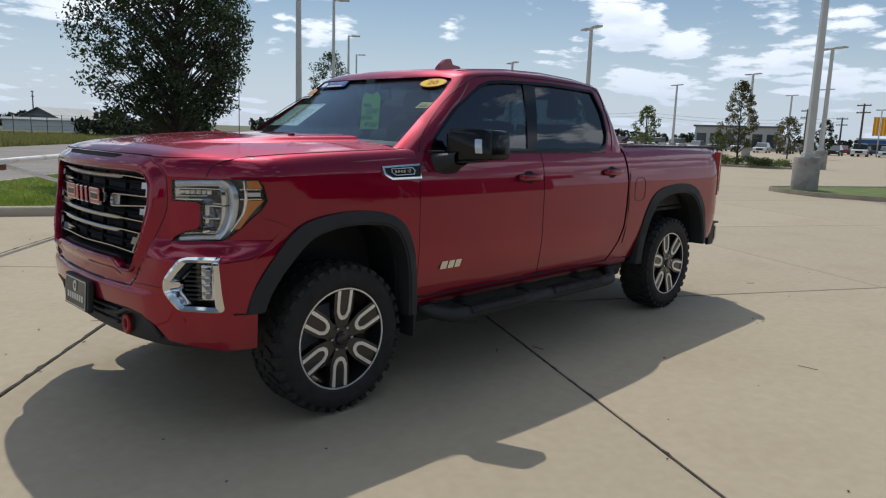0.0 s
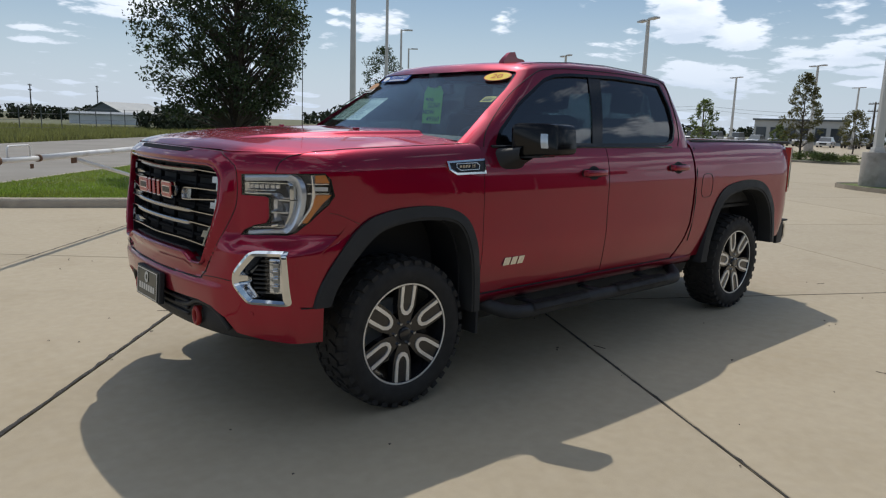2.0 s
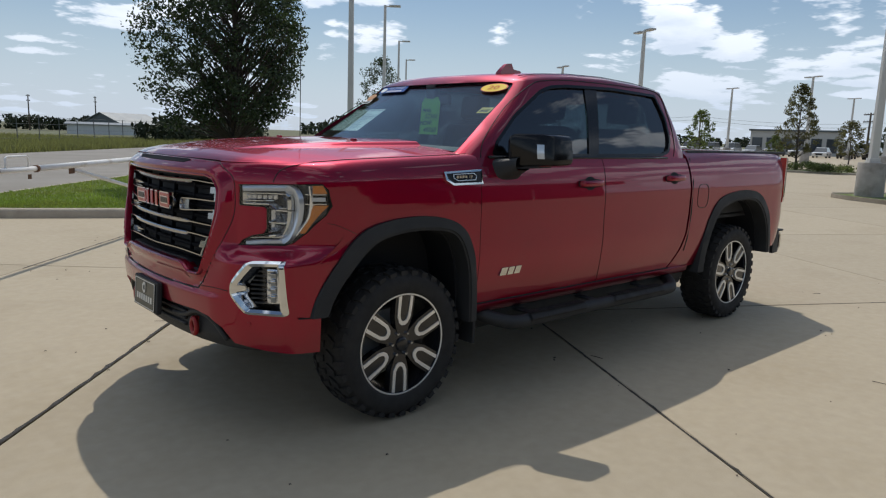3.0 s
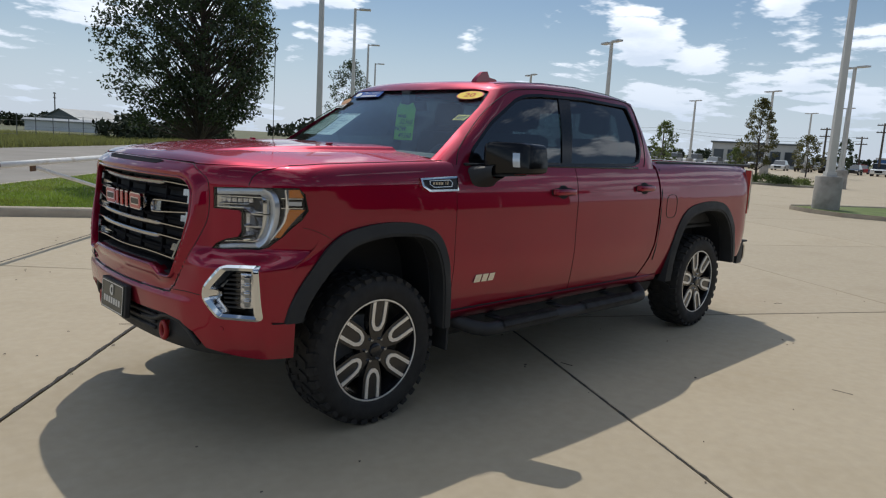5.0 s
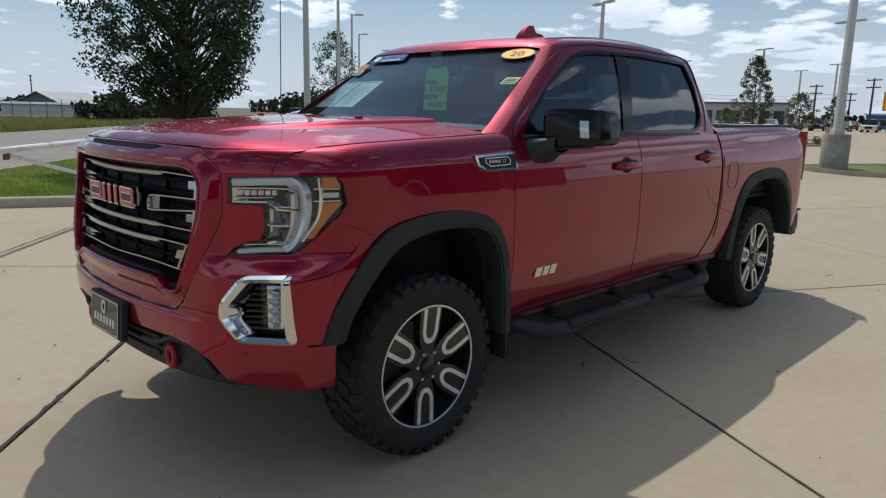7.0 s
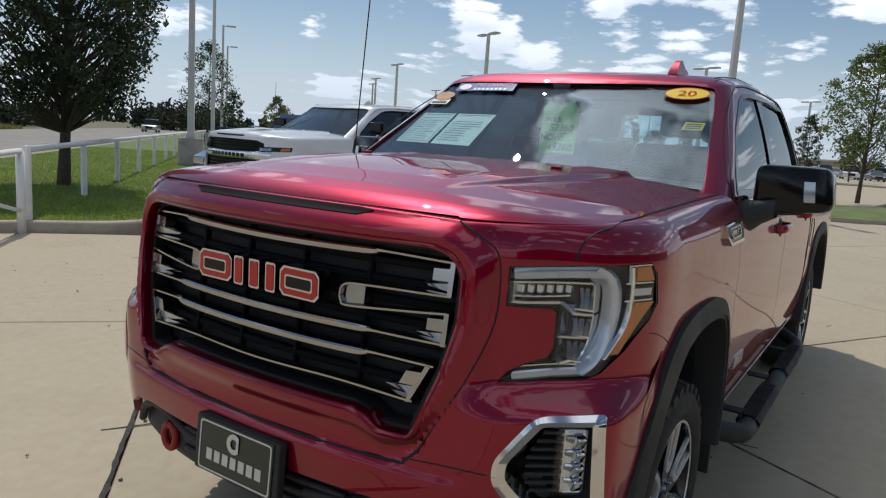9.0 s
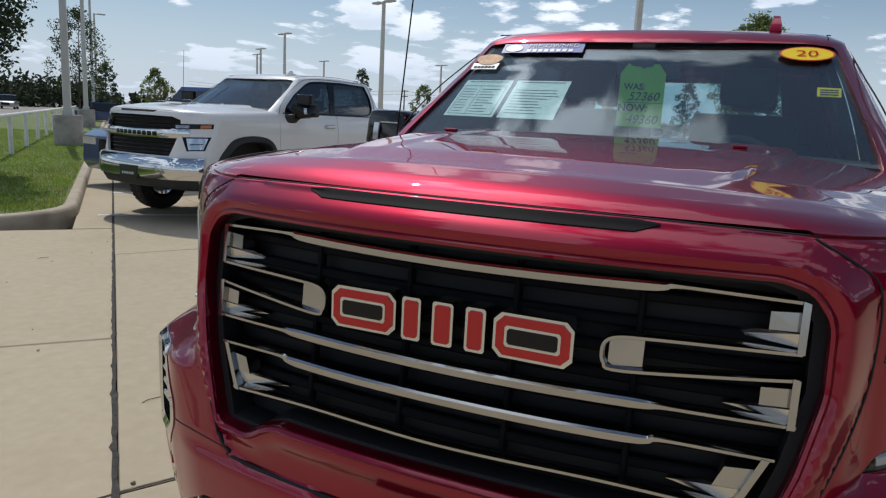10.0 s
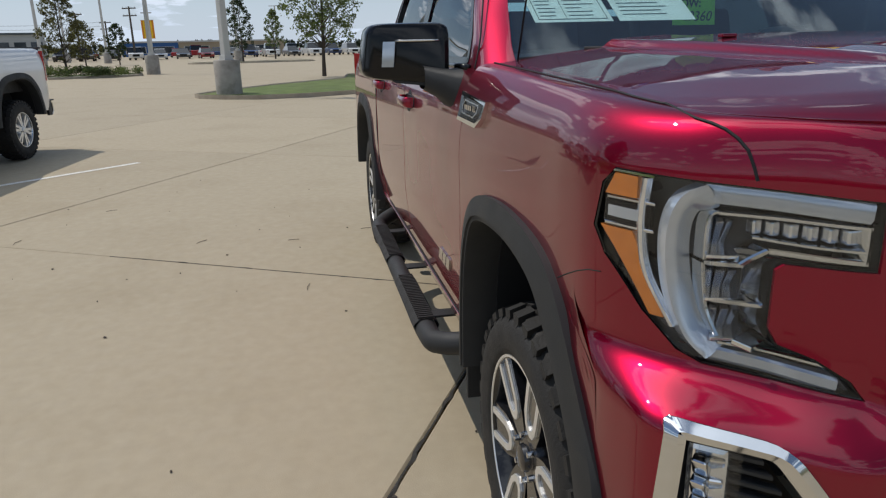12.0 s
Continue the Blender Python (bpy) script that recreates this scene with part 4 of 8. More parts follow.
def hood_z(x, y):
    f = min(max((edge_at(y) - x) / 1.25, 0), 1)
    mid = piece(f, [(0, 1.404), (0.015, 1.420), (0.04, 1.436), (0.10, 1.455), (0.25, 1.475), (0.6, 1.496), (1.0, 1.510)])
    edge = top_z(x) if abs(y) > 0.6 else top_z(min(x, 0.85))
    u = min(abs(y) / 0.9, 1)
    # fold down at the leading edge
    return (edge + (mid - edge) * (1 - u ** 3.0) if mid > edge else edge) + rib(x, y)


def cowl_x(y):
    return -0.30 - 0.17 * (y / 0.85) ** 2


def hood():
    ys = [0.896 * k / 90 for k in range(-90, 91)]
    front = [hood_edge(y) - (0.004 if abs(y) < 0.58 else -0.003) for y in ys]
    rows = []
    for i in range(57):
        row = []
        for y, x0 in zip(ys, front):
            x = lerp(x0, cowl_x(y), (i / 56) ** 1.25)
            row.append(Vector((x, y * (0.994 if abs(y) > 0.88 else 1), hood_z(x, y))))
        rows.append(row)
    ob = part("hood", shell(rows, 0.02, lambda p: Vector((p.x * 0.7, p.y * 0.5, 0.7))), RED, truck, smooth=40)
    # air slot at the leading edge: a black strip painted as its shaded depth
    rows = []
    for y in [-0.345 + 0.70 * k / 36 for k in range(37)]:
        k = min((0.356 - abs(y - 0.005)) / 0.045, 1)
        rows.append([Vector((nose_x(y, z) + relief(y, z) + 0.003, y, z)) for z in (lerp(1.398, v, k) for v in (1.384, 1.388, 1.393, 1.398, 1.402))])
    part("air_slot", shell(rows, 0.006, lambda p: Vector((0, p.y, 1.0))), SLOT_BLACK, truck, "black strip on the hood's front edge for the air slot's dark depth", smooth=40)
    # washer jets
    for side in (1, -1):
        part("washer_jet", box(-0.012, 0.012, -0.02, 0.02, 0, 0.010, 0.004), RED, truck, m=pose(-0.02, side * 0.44, hood_z(-0.02, 0.44)))


hood()


def gap_line(points, name="panel_gap", r=0.0035):
    part(name, tube(points, r, 6), DARK_VOID, truck, "dark gap between panels")


def front_gaps(side):
    # hood to fender
    edge = [plan(s / 10, 2.0) for s in range(0, 90)]
    pts = [(p.x, side * p.y, top_z(p.x) + 0.001) for p in edge[:35]]
    for k, z in ((3.95, 1.396), (4.35, 1.384), (4.62, 1.356), (4.74, 1.312)):
        p = plan(k, z)
        pts.append((p.x + 0.001, side * p.y, z))
    gap_line(spline(pts, 80), r=0.0026)
    # hood's front edge
    pts = [(p.x, side * p.y, top_z(p.x)) for p in (plan(s / 10, 2.0) for s in range(70, 91, 2))]
    gap_line(pts, r=0.002)
    # shell round the grille: from the hood's edge past the lamp down to the bumper
    path = spline(SHELL[1:9], 70)
    gap_line([(nose_x(p.x, p.y) - 0.001, side * p.x, p.y) for p in path], r=0.0024)
    path = spline(SHELL[8:], 40)
    gap_line([(nose_x(p.x, p.y) - 0.004, side * p.x, p.y) for p in path], r=0.005)
    # bumper's upper edge at the corner, below the lamp
    path = spline([(0.545, 0.79), (0.66, 0.795), (0.74, 0.79)], 12)
    gap_line([(nose_x(p.x, p.y) - 0.0005, side * p.x, p.y) for p in path], r=0.0022)
    gap_line([(x, side * (plan(2.9 + 0.0 * x, z).y + 0.001), z) for x, z in ((0.50, 0.662), (0.56, 0.664), (0.62, 0.668), (0.66, 0.672))])
    # fender to bumper cover, behind the lamp
    pts = []
    for k, z in ((3.05, 1.118), (2.8, 1.112), (2.5, 1.098), (2.2, 1.078), (1.95, 1.055)):
        p = plan(k, z)
        pts.append((p.x, side * (p.y + 0.0005), z))
    gap_line(pts, r=0.0012)


for side in (1, -1):
    front_gaps(side)

# engine bay floor and bulkhead so that no light falls through
part("inner_front", box(-0.50, 0.70, -0.66, 0.66, 0.62, 1.34, 0.06), DARK_VOID, truck)


# grille -----------------------------------------------------------------
def strip(path, half, off, depth, name, material, parent, label=""):
    """A bar across the nose: path of (y, z), with half its height."""
    pts = [Vector(p) for p in path]
    rows = []
    for i, p in enumerate(pts):
        way = (pts[min(i + 1, len(pts) - 1)] - pts[max(i - 1, 0)]).normalized()
        nn = Vector((-way.y, way.x))
        h = half[i] if isinstance(half, list) else half
        x = nose_x(p.x, p.y) + off
        a, b = p + nn * h, p - nn * h
        rows.append([Vector((x - depth, *b)), Vector((x - 0.004, *b)), Vector((x, *(p - nn * h * 0.6))), Vector((x, *(p + nn * h * 0.6))), Vector((x - 0.004, *a)), Vector((x - depth, *a))])
    return part(name, fix(sheet(rows)), material, parent, label, smooth=30)


def grille():
    g = truck
    # black backing and mesh slats
    bm = bmesh.new()
    rows = [[Vector((nose_x(y, z) - 0.085, y, z)) for y in [-0.64 + 1.28 * k / 30 for k in range(31)]] for z in (0.82, 0.95, 1.1, 1.25, 1.34)]
    back = part("grille", shell(rows, 0.01, lambda p: Vector((0, p.y, p.z))), DARK_VOID, g, "black grille with chrome bars", smooth=40)
    # rounded red lip of the opening
    ref = rounded(GRILLE, 0.02, 3)
    rows = []
    for d, off in ((0.018, 0.008), (0.015, 0.019), (0.008, 0.0245), (0.002, 0.021), (0.0, 0.012), (-0.003, -0.035)):
        line = offset_outline(ref, d)
        rows.append([Vector((nose_x(u, v) + off, u, v)) for u, v in finer_pair(ref, line, 0.03)])
    part("grille_lip", fix(sheet(rows, True)), RED, g, smooth=50)
    rim_in = [(u * 0.965, 1.09 + (v - 1.09) * 0.955) for u, v in GRILLE]
    bm = bmesh.new()
    add_ring(bm, finer(GRILLE, 0.05), [p for p in finer_pair(GRILLE, rim_in, 0.05)], on_nose(-0.014), 0.06)
    part("grille_rim", fix(bm), DARK_VOID, back, smooth=30)
    for k in range(9):
        z = 0.915 + 0.05 * k
        half = 0.53 if z < 1.0 else 0.60
        strip([(-half + 2 * half * i / 24, z) for i in range(25)], 0.010, -0.055, 0.02, "slat", SLOT_BLACK, back)
    for k in range(-4, 5):
        if k % 2:
            strip([(0.112 * k, 0.92), (0.112 * k, 1.30)], 0.006, -0.05, 0.02, "slat", SLOT_BLACK, back)

    def bar(path, half, label="", mat_=GRILLE_CHROME, off=-0.006, depth=0.03):
        pts = spline(path, 40)
        hs = [piece(p.x, half) if isinstance(half, list) else half for p in pts]
        strip([tuple(p) for p in pts], hs, off, depth, "chrome_bar", mat_, back, label)

    # thick middles taper to thin lines beyond y = 0.36
    band = [(-0.40, 0.0045), (-0.355, 0.0105), (0.355, 0.0105), (0.40, 0.0045)]
    bar([(-0.585, 1.290), (-0.40, 1.297), (-0.34, 1.291), (0, 1.286), (0.34, 1.291), (0.40, 1.297), (0.585, 1.290)], band)
    bar([(-0.60, 1.086), (-0.40, 1.090), (-0.34, 1.088), (0, 1.085), (0.34, 1.088), (0.40, 1.090), (0.60, 1.086)], band)
    bar([(-0.575, 1.028), (-0.40, 1.034), (-0.34, 1.026), (0, 1.024), (0.34, 1.026), (0.40, 1.034), (0.575, 1.028)], band)
    bar([(-0.53, 0.932), (-0.3, 0.944), (0, 0.940), (0.3, 0.944), (0.53, 0.932)], 0.0045)
    for s in (1, -1):
        o = [(0.595, 1.206), (0.45, 1.205), (0.36, 1.203), (0.31, 1.200), (0.289, 1.190), (0.284, 1.171), (0.289, 1.152), (0.31, 1.142), (0.45, 1.152), (0.595, 1.163)]
        bar([(s * u, v) for u, v in o], 0.0045)
        # end blocks: an upright cap, a flat step and a bright wedge that runs inward
        for y0, z0, z1, lean in ((0.598, 1.206, 1.290, 0.0), (0.598, 1.082, 1.164, 0.0), (0.568, 0.930, 1.026, -0.045)):
            h = z1 - z0
            cap = [(y0, z1), (y0 - 0.012, z1 + 0.003), (y0 - 0.012 + lean, z0), (y0 + lean, z0)]
            bm = bmesh.new()
            add_prism(bm, [(s * u, v) for u, v in cap], on_nose(-0.004), 0.05)
            part("chrome_cap", fix(bm), GRILLE_CHROME, back)
            a, b = z0 + 0.42 * h, z0 + 0.80 * h
            l0, l1 = lean * 0.55, lean * 0.2
            bm = bmesh.new()
            add_prism(bm, [(s * u, v) for u, v in ((y0 - 0.008 + l1, b), (y0 - 0.058 + l1, b - 0.002), (y0 - 0.058 + l0, a), (y0 - 0.008 + l0, a))], on_nose(-0.012), 0.04)
            part("chrome_block", fix(bm), GRILLE_CHROME, back, "ribbed satin chrome block")
            wedge = [Vector((nose_x(y0, a) - 0.012, s * (y0 - 0.01 + l0), a - 0.004)), Vector((nose_x(y0, a) - 0.02, s * (y0 - 0.075 + l0), a - 0.006)), Vector((nose_x(y0 - 0.1, z0) - 0.062, s * (y0 - 0.115 + lean), z0 + 0.012)), Vector((nose_x(y0, z0) - 0.020, s * (y0 - 0.012 + lean), z0 + 0.008))]
            bm = bmesh.new()
            vs = [bm.verts.new(p) for p in wedge] + [bm.verts.new(p - Vector((0.03, 0, 0))) for p in wedge]
            bm.faces.new(vs[:4]), bm.faces.new(vs[4:])
            for k in range(4):
                bm.faces.new((vs[k], vs[(k + 1) % 4], vs[(k + 1) % 4 + 4], vs[k + 4]))
            part("chrome_wedge", fix(bm), SATIN_CHROME, back)
        part("chrome_block", fix(hair(s)), GRILLE_CHROME, back)
    return back


def offset_outline(o, d):
    """The outline moved outwards by d."""
    n = len(o)
    turn = 1 if sum(o[k][0] * o[(k + 1) % n][1] - o[(k + 1) % n][0] * o[k][1] for k in range(n)) < 0 else -1
    out = []
    for i in range(n):
        a, p, b = (Vector(o[(i + k) % n]) for k in (-1, 0, 1))
        d1, d2 = (p - a).normalized(), (b - p).normalized()
        n1, n2 = Vector((-d1.y, d1.x)), Vector((-d2.y, d2.x))
        nn = n1 + n2
        out.append(tuple(p + nn / max(nn.dot(n1), 0.5) * d * turn))
    return out


def finer_pair(ref, other, step):
    """Points on other at the same fractions as finer(ref)."""
    out = []
    for i, p in enumerate(ref):
        q = ref[(i + 1) % len(ref)]
        n = max(int(math.hypot(q[0] - p[0], q[1] - p[1]) / step), 1)
        a, b = other[i], other[(i + 1) % len(other)]
        out += [(lerp(a[0], b[0], k / n), lerp(a[1], b[1], k / n)) for k in range(n)]
    return out


def hair(s):
    bm = bmesh.new()
    add_prism(bm, [(s * u, v) for u, v in ((0.294, 1.190), (0.302, 1.196), (0.352, 1.197), (0.352, 1.150), (0.302, 1.146), (0.294, 1.152))], on_nose(-0.02), 0.03)
    return bm


grille_part = grille()


def emblem():
    """Plain raised blocks: red faces with bright edges."""
    e = empty("emblem", m=None)
    e.parent = grille_part
    e["label"] = "red block emblem with chrome edges"
    z0, z1 = 1.139, 1.222
    for y0, y1, slot in ((-0.243, -0.100, 1), (-0.085, -0.046, 0), (-0.022, 0.020, 0), (0.044, 0.083, 0), (0.097, 0.243, 1)):
        flatx = nose_x((y0 + y1) / 2, 1.18) + 0.022
        c = 0.014 if slot else 0.004

        def block(d, k):
            return [(y0 + d + k, z0 + d), (y1 - d - k, z0 + d), (y1 - d, z0 + d + k), (y1 - d, z1 - d - k), (y1 - d - k, z1 - d), (y0 + d + k, z1 - d), (y0 + d, z1 - d - k), (y0 + d, z0 + d + k)]

        for d, out, thick, name, m in ((0, 0.0, 0.05, "chrome_edge", CHROME), (0.0055, 0.002, 0.006, "red_face", EMBLEM_RED)):
            bm = bmesh.new()
            add_prism(bm, block(d, c), lambda u, v, w: Vector((flatx + out - w, u, v)), thick)
            part(name, fix(bm), m, e)
        if slot:
            for d, out, name, m in ((0.022, 0.003, "chrome_edge", CHROME), (0.027, 0.004, "dark_slot", GLOSS_BLACK)):
                bm = bmesh.new()
                add_prism(bm, block(d, 0.004), lambda u, v, w: Vector((flatx + out - w, u, v)), 0.004)
                part(name, fix(bm), m, e)


emblem()


# lamps ---------------------------------------------------------------------
def patch(c00, c10, c11, c01, n, k, off):
    """A four-cornered piece of the nose's skin, moved out by off."""
    rows = []
    for i in range(n + 1):
        a = Vector(c00).lerp(Vector(c01), i / n)
        b = Vector(c10).lerp(Vector(c11), i / n)
        rows.append([Vector((nose_x(p.x, p.y) + off, p.x, p.y)) for p in (a.lerp(b, j / k) for j in range(k + 1))])
    return rows


def headlight(s):
    h = empty("headlight")
    h.parent = truck
    h["label"] = "clear LED headlight with amber outer marker"

    def q(*pts):
        return [(s * wider(u), v) for u, v in pts]

    def inside(p):
        return Vector((0.3, p.y * 0.6, p.z))

    # dark bucket
    bm = bmesh.new()
    o = HEADLIGHT if s > 0 else flip(HEADLIGHT)
    fo = finer(o, 0.02)
    front = [bm.verts.new((nose_x(u, v) - 0.012, u, v)) for u, v in fo]
    back_ = [bm.verts.new((nose_x(u, v) - 0.085, lerp(u, s * 0.84, 0.08), lerp(v, 1.15, 0.06))) for u, v in fo]
    for i in range(len(fo)):
        bm.faces.new((front[i], front[(i + 1) % len(fo)], back_[(i + 1) % len(fo)], back_[i]))
    part("bucket", fix(bm), LAMP_WHITE, h)
    for quad, n, k in ((q((0.718, 1.196), (0.810, 1.19), (0.810, 1.302), (0.718, 1.298)), 6, 8), (q((0.810, 1.012), (0.893, 1.018), (0.955, 1.155), (0.810, 1.155)), 8, 10), (q((0.810, 1.155), (0.957, 1.155), (0.958, 1.308), (0.810, 1.302)), 8, 12), (q((0.715, 1.006), (0.810, 1.010), (0.810, 1.068), (0.765, 1.054)), 4, 8)):
        part("bucket_floor", fix(sheet(patch(*quad, n, k, -0.075))), LED_BLACK, h, smooth=40)
        part("lens", shell(patch(*quad, n, k, -0.002), 0.003, inside), CLEAR, h, "clear lens", smooth=40).visible_shadow = False
    # dark rim round the outline
    inn = []
    for i_ in range(len(o)):
        a, p, b = (Vector(o[(i_ + k) % len(o)]) for k in (-1, 0, 1))
        d1, d2 = (p - a).normalized(), (b - p).normalized()
        n1, n2 = Vector((-d1.y, d1.x)), Vector((-d2.y, d2.x))
        area = sum(o[k][0] * o[(k + 1) % len(o)][1] - o[(k + 1) % len(o)][0] * o[k][1] for k in range(len(o)))
        if area < 0:
            n1, n2 = -n1, -n2
        nn = n1 + n2
        inn.append(tuple(p + nn / max(nn.dot(n1), 0.6) * 0.003))
    bm = bmesh.new()
    add_ring(bm, finer(o, 0.02), finer_pair(o, inn, 0.02), on_nose(-0.005), 0.02)
    part("rim", fix(bm), GLOSS_BLACK, h)

    def band(path, half, deep, name, material, thick=0.03, label=""):
        strip([(s * wider(p.x), p.y) for p in spline(path, 40)], half, deep, thick, name, material, h, label)

    # frosted light guide: across the top, down the outer side and along the bottom
    band([(0.724, 1.279), (0.80, 1.284), (0.880, 1.287)], 0.016, -0.012, "light_guide", LED_GUIDE, label="frosted light guide")
    band([(0.872, 1.282), (0.892, 1.262), (0.899, 1.21), (0.894, 1.13), (0.878, 1.06), (0.856, 1.032)], 0.021, -0.012, "light_guide", LED_GUIDE, label="frosted light guide")
    band([(0.865, 1.027), (0.80, 1.023), (0.735, 1.016)], 0.0115, -0.012, "light_guide", LED_GUIDE, label="frosted light guide")
    band([(0.925, 1.298), (0.927, 1.22), (0.921, 1.14), (0.897, 1.06)], 0.008, -0.010, "light_guide", LAMP_WHITE)
    # bright lines of the inner frame
    for path, half in (([(0.722, 1.256), (0.80, 1.257), (0.866, 1.256)], 0.0035), ([(0.866, 1.258), (0.874, 1.245), (0.875, 1.18)], 0.0035), ([(0.722, 1.206), (0.76, 1.205), (0.812, 1.205)], 0.005), ([(0.812, 1.206), (0.828, 1.190), (0.838, 1.178)], 0.005), ([(0.836, 1.178), (0.855, 1.176), (0.876, 1.175)], 0.005), ([(0.876, 1.175), (0.870, 1.10), (0.852, 1.048)], 0.0035), ([(0.722, 1.222), (0.78, 1.221), (0.83, 1.224)], 0.0028), ([(0.723, 1.206), (0.7225, 1.23), (0.723, 1.257)], 0.004), ([(0.812, 1.118), (0.84, 1.116), (0.868, 1.115)], 0.0045), ([(0.806, 1.130), (0.810, 1.122), (0.814, 1.117)], 0.004), ([(0.740, 1.042), (0.80, 1.046), (0.855, 1.046)], 0.003)):
        band(path, half, -0.014, "chrome_trim", CHROME, 0.045)
    # lamp cells: a row above, two projectors below
    for i in range(6):
        y = 0.733 + 0.0175 * i
        part("lamp_cell", box(-0.012, 0.008, -0.0072, 0.0072, -0.011, 0.011, 0.003), LAMP_WHITE, h, m=pose(nose_x(y, 1.238) - 0.035, s * y, 1.239))
    for y, z, w, hh in ((0.852, 1.220, 0.019, 0.026), (0.846, 1.145, 0.024, 0.020), (0.838, 1.082, 0.022, 0.022)):
        bm = bmesh.new()
        for j in range(3):
            u = -w + 2 * w * (j + 0.5) / 3
            add_box(bm, -0.006, 0.006, u - w / 3.4, u + w / 3.4, -hh, hh, 0.002, pose(0, 0, 0, 0, 28, 14 * (j - 1)))
        part("reflector", fix(bm), LAMP_DARK, h, "bright faceted reflector", m=pose(nose_x(y, z) - 0.052, s * y, z, 0, 0, s * 18))
        part("reflector_sill", box(-0.03, 0.014, -w - 0.006, w + 0.004, -0.003, 0.003, 0.001), LAMP_WHITE, h, m=pose(nose_x(y, z) - 0.034, s * y, z - hh - 0.004, 0, 12, s * 20))
    part("projector_shroud", box(-0.02, 0.012, -0.035, 0.03, -0.005, 0.005, 0.002), CHROME, h, m=pose(nose_x(0.81, 1.055) - 0.030, s * 0.81, 1.056, 0, 8, s * -30))
    # amber marker on the outer edge, split by a small bright lamp
    for quad in (q((0.935, 1.262), (0.957, 1.262), (0.951, 1.300), (0.935, 1.298)), q((0.909, 1.070), (0.920, 1.070), (0.959, 1.205), (0.937, 1.205))):
        part("amber_marker", shell(patch(*quad, 4, 3, -0.006), 0.01, inside), AMBER, h, "amber marker", smooth=40)
    part("marker_field", shell(patch(*q((0.924, 1.214), (0.957, 1.214), (0.956, 1.252), (0.924, 1.252)), 2, 2, -0.008), 0.01, inside), GLOSS_BLACK, h, smooth=40)
    part("marker_lamp", shell(patch(*q((0.932, 1.224), (0.955, 1.224), (0.955, 1.243), (0.932, 1.243)), 2, 2, -0.004), 0.01, inside), LED_GUIDE, h, smooth=40)
    for path in ([(0.922, 1.211), (0.957, 1.211)], [(0.922, 1.257), (0.956, 1.257)], [(0.924, 1.302), (0.953, 1.304)]):
        strip(q(*path), 0.003, -0.002, 0.012, "chrome_trim", CHROME, h)


def fog_lamp(s):
    f = empty("fog_lamp")
    f.parent = truck
    f["label"] = "fog lamp in a chrome five-sided frame"
    o = FOG if s > 0 else flip(FOG)
    cy, cz = s * 0.885, 0.82

    def shrink(d):
        n = len(o)
        out = []
        for i in range(n):
            a, p, b = (Vector(o[(i + k) % n]) for k in (-1, 0, 1))
            d1, d2 = (p - a).normalized(), (b - p).normalized()
            n1, n2 = Vector((-d1.y, d1.x)), Vector((-d2.y, d2.x))
            if n1.dot(Vector((cy, cz)) - p) < 0:
                n1, n2 = -n1, -n2
            nn = n1 + n2
            out.append(tuple(p + nn / max(nn.dot(n1), 0.3) * d))
        return out

    mid, inn = shrink(0.012), shrink(0.026)
    fo, fm, fi = finer(o, 0.02), finer_pair(o, mid, 0.02), finer_pair(o, inn, 0.02)
    rows = [[Vector((nose_x(u, v) + off, u, v)) for u, v in line] for line, off in ((fo, -0.03), (fo, 0.003), (fm, 0.008), (fi, -0.004), (fi, -0.07))]
    part("bezel", fix(sheet(rows, True)), CHROME, f, "chrome frame", smooth=25)
    bm = bmesh.new()
    bm.faces.new([bm.verts.new((nose_x(cy, v) - 0.075, u, v)) for u, v in inn])
    part("backing", fix(bm), DARK_VOID, f)
    for k in range(9):
        z = 0.735 + 0.022 * k
        a = 0.80 + 0.02 * max(0, (0.76 - z) / 0.05) + 0.05 * max(0, (z - 0.83) / 0.1)
        strip([(s * a, z), (s * 0.872, z)], 0.005, -0.05, 0.02, "slat", BLACK_PLASTIC, f)
    part("lamp_housing", box(-0.03, 0.02, -0.032, 0.032, -0.085, 0.085, 0.010), LAMP_WHITE, f, m=pose(nose_x(0.89, 0.82) - 0.055, s * 0.888, 0.822, 0, 0, s * 40))
    for k in range(4):
        for j in (0, 1):
            part("lamp_cell", box(-0.010, 0.008, -0.0125, 0.0125, -0.0165, 0.0165, 0.004), CHROME, f, m=pose(nose_x(0.89, 0.82) - 0.036, s * (0.892 + 0.026 * (j - 0.2)), 0.766 + 0.037 * k, 0, 24, s * (30 + 22 * j)))
    part("lens", shell([[Vector((nose_x(u, v) - 0.022, s * u, v)) for u in (0.865, 0.89, 0.918)] for v in (0.735, 0.82, 0.912)], 0.003, lambda p: Vector((0, p.y * 0.5, p.z))), CLEAR, f, smooth=40).visible_shadow = False


for s in (1, -1):
    headlight(s)
    fog_lamp(s)


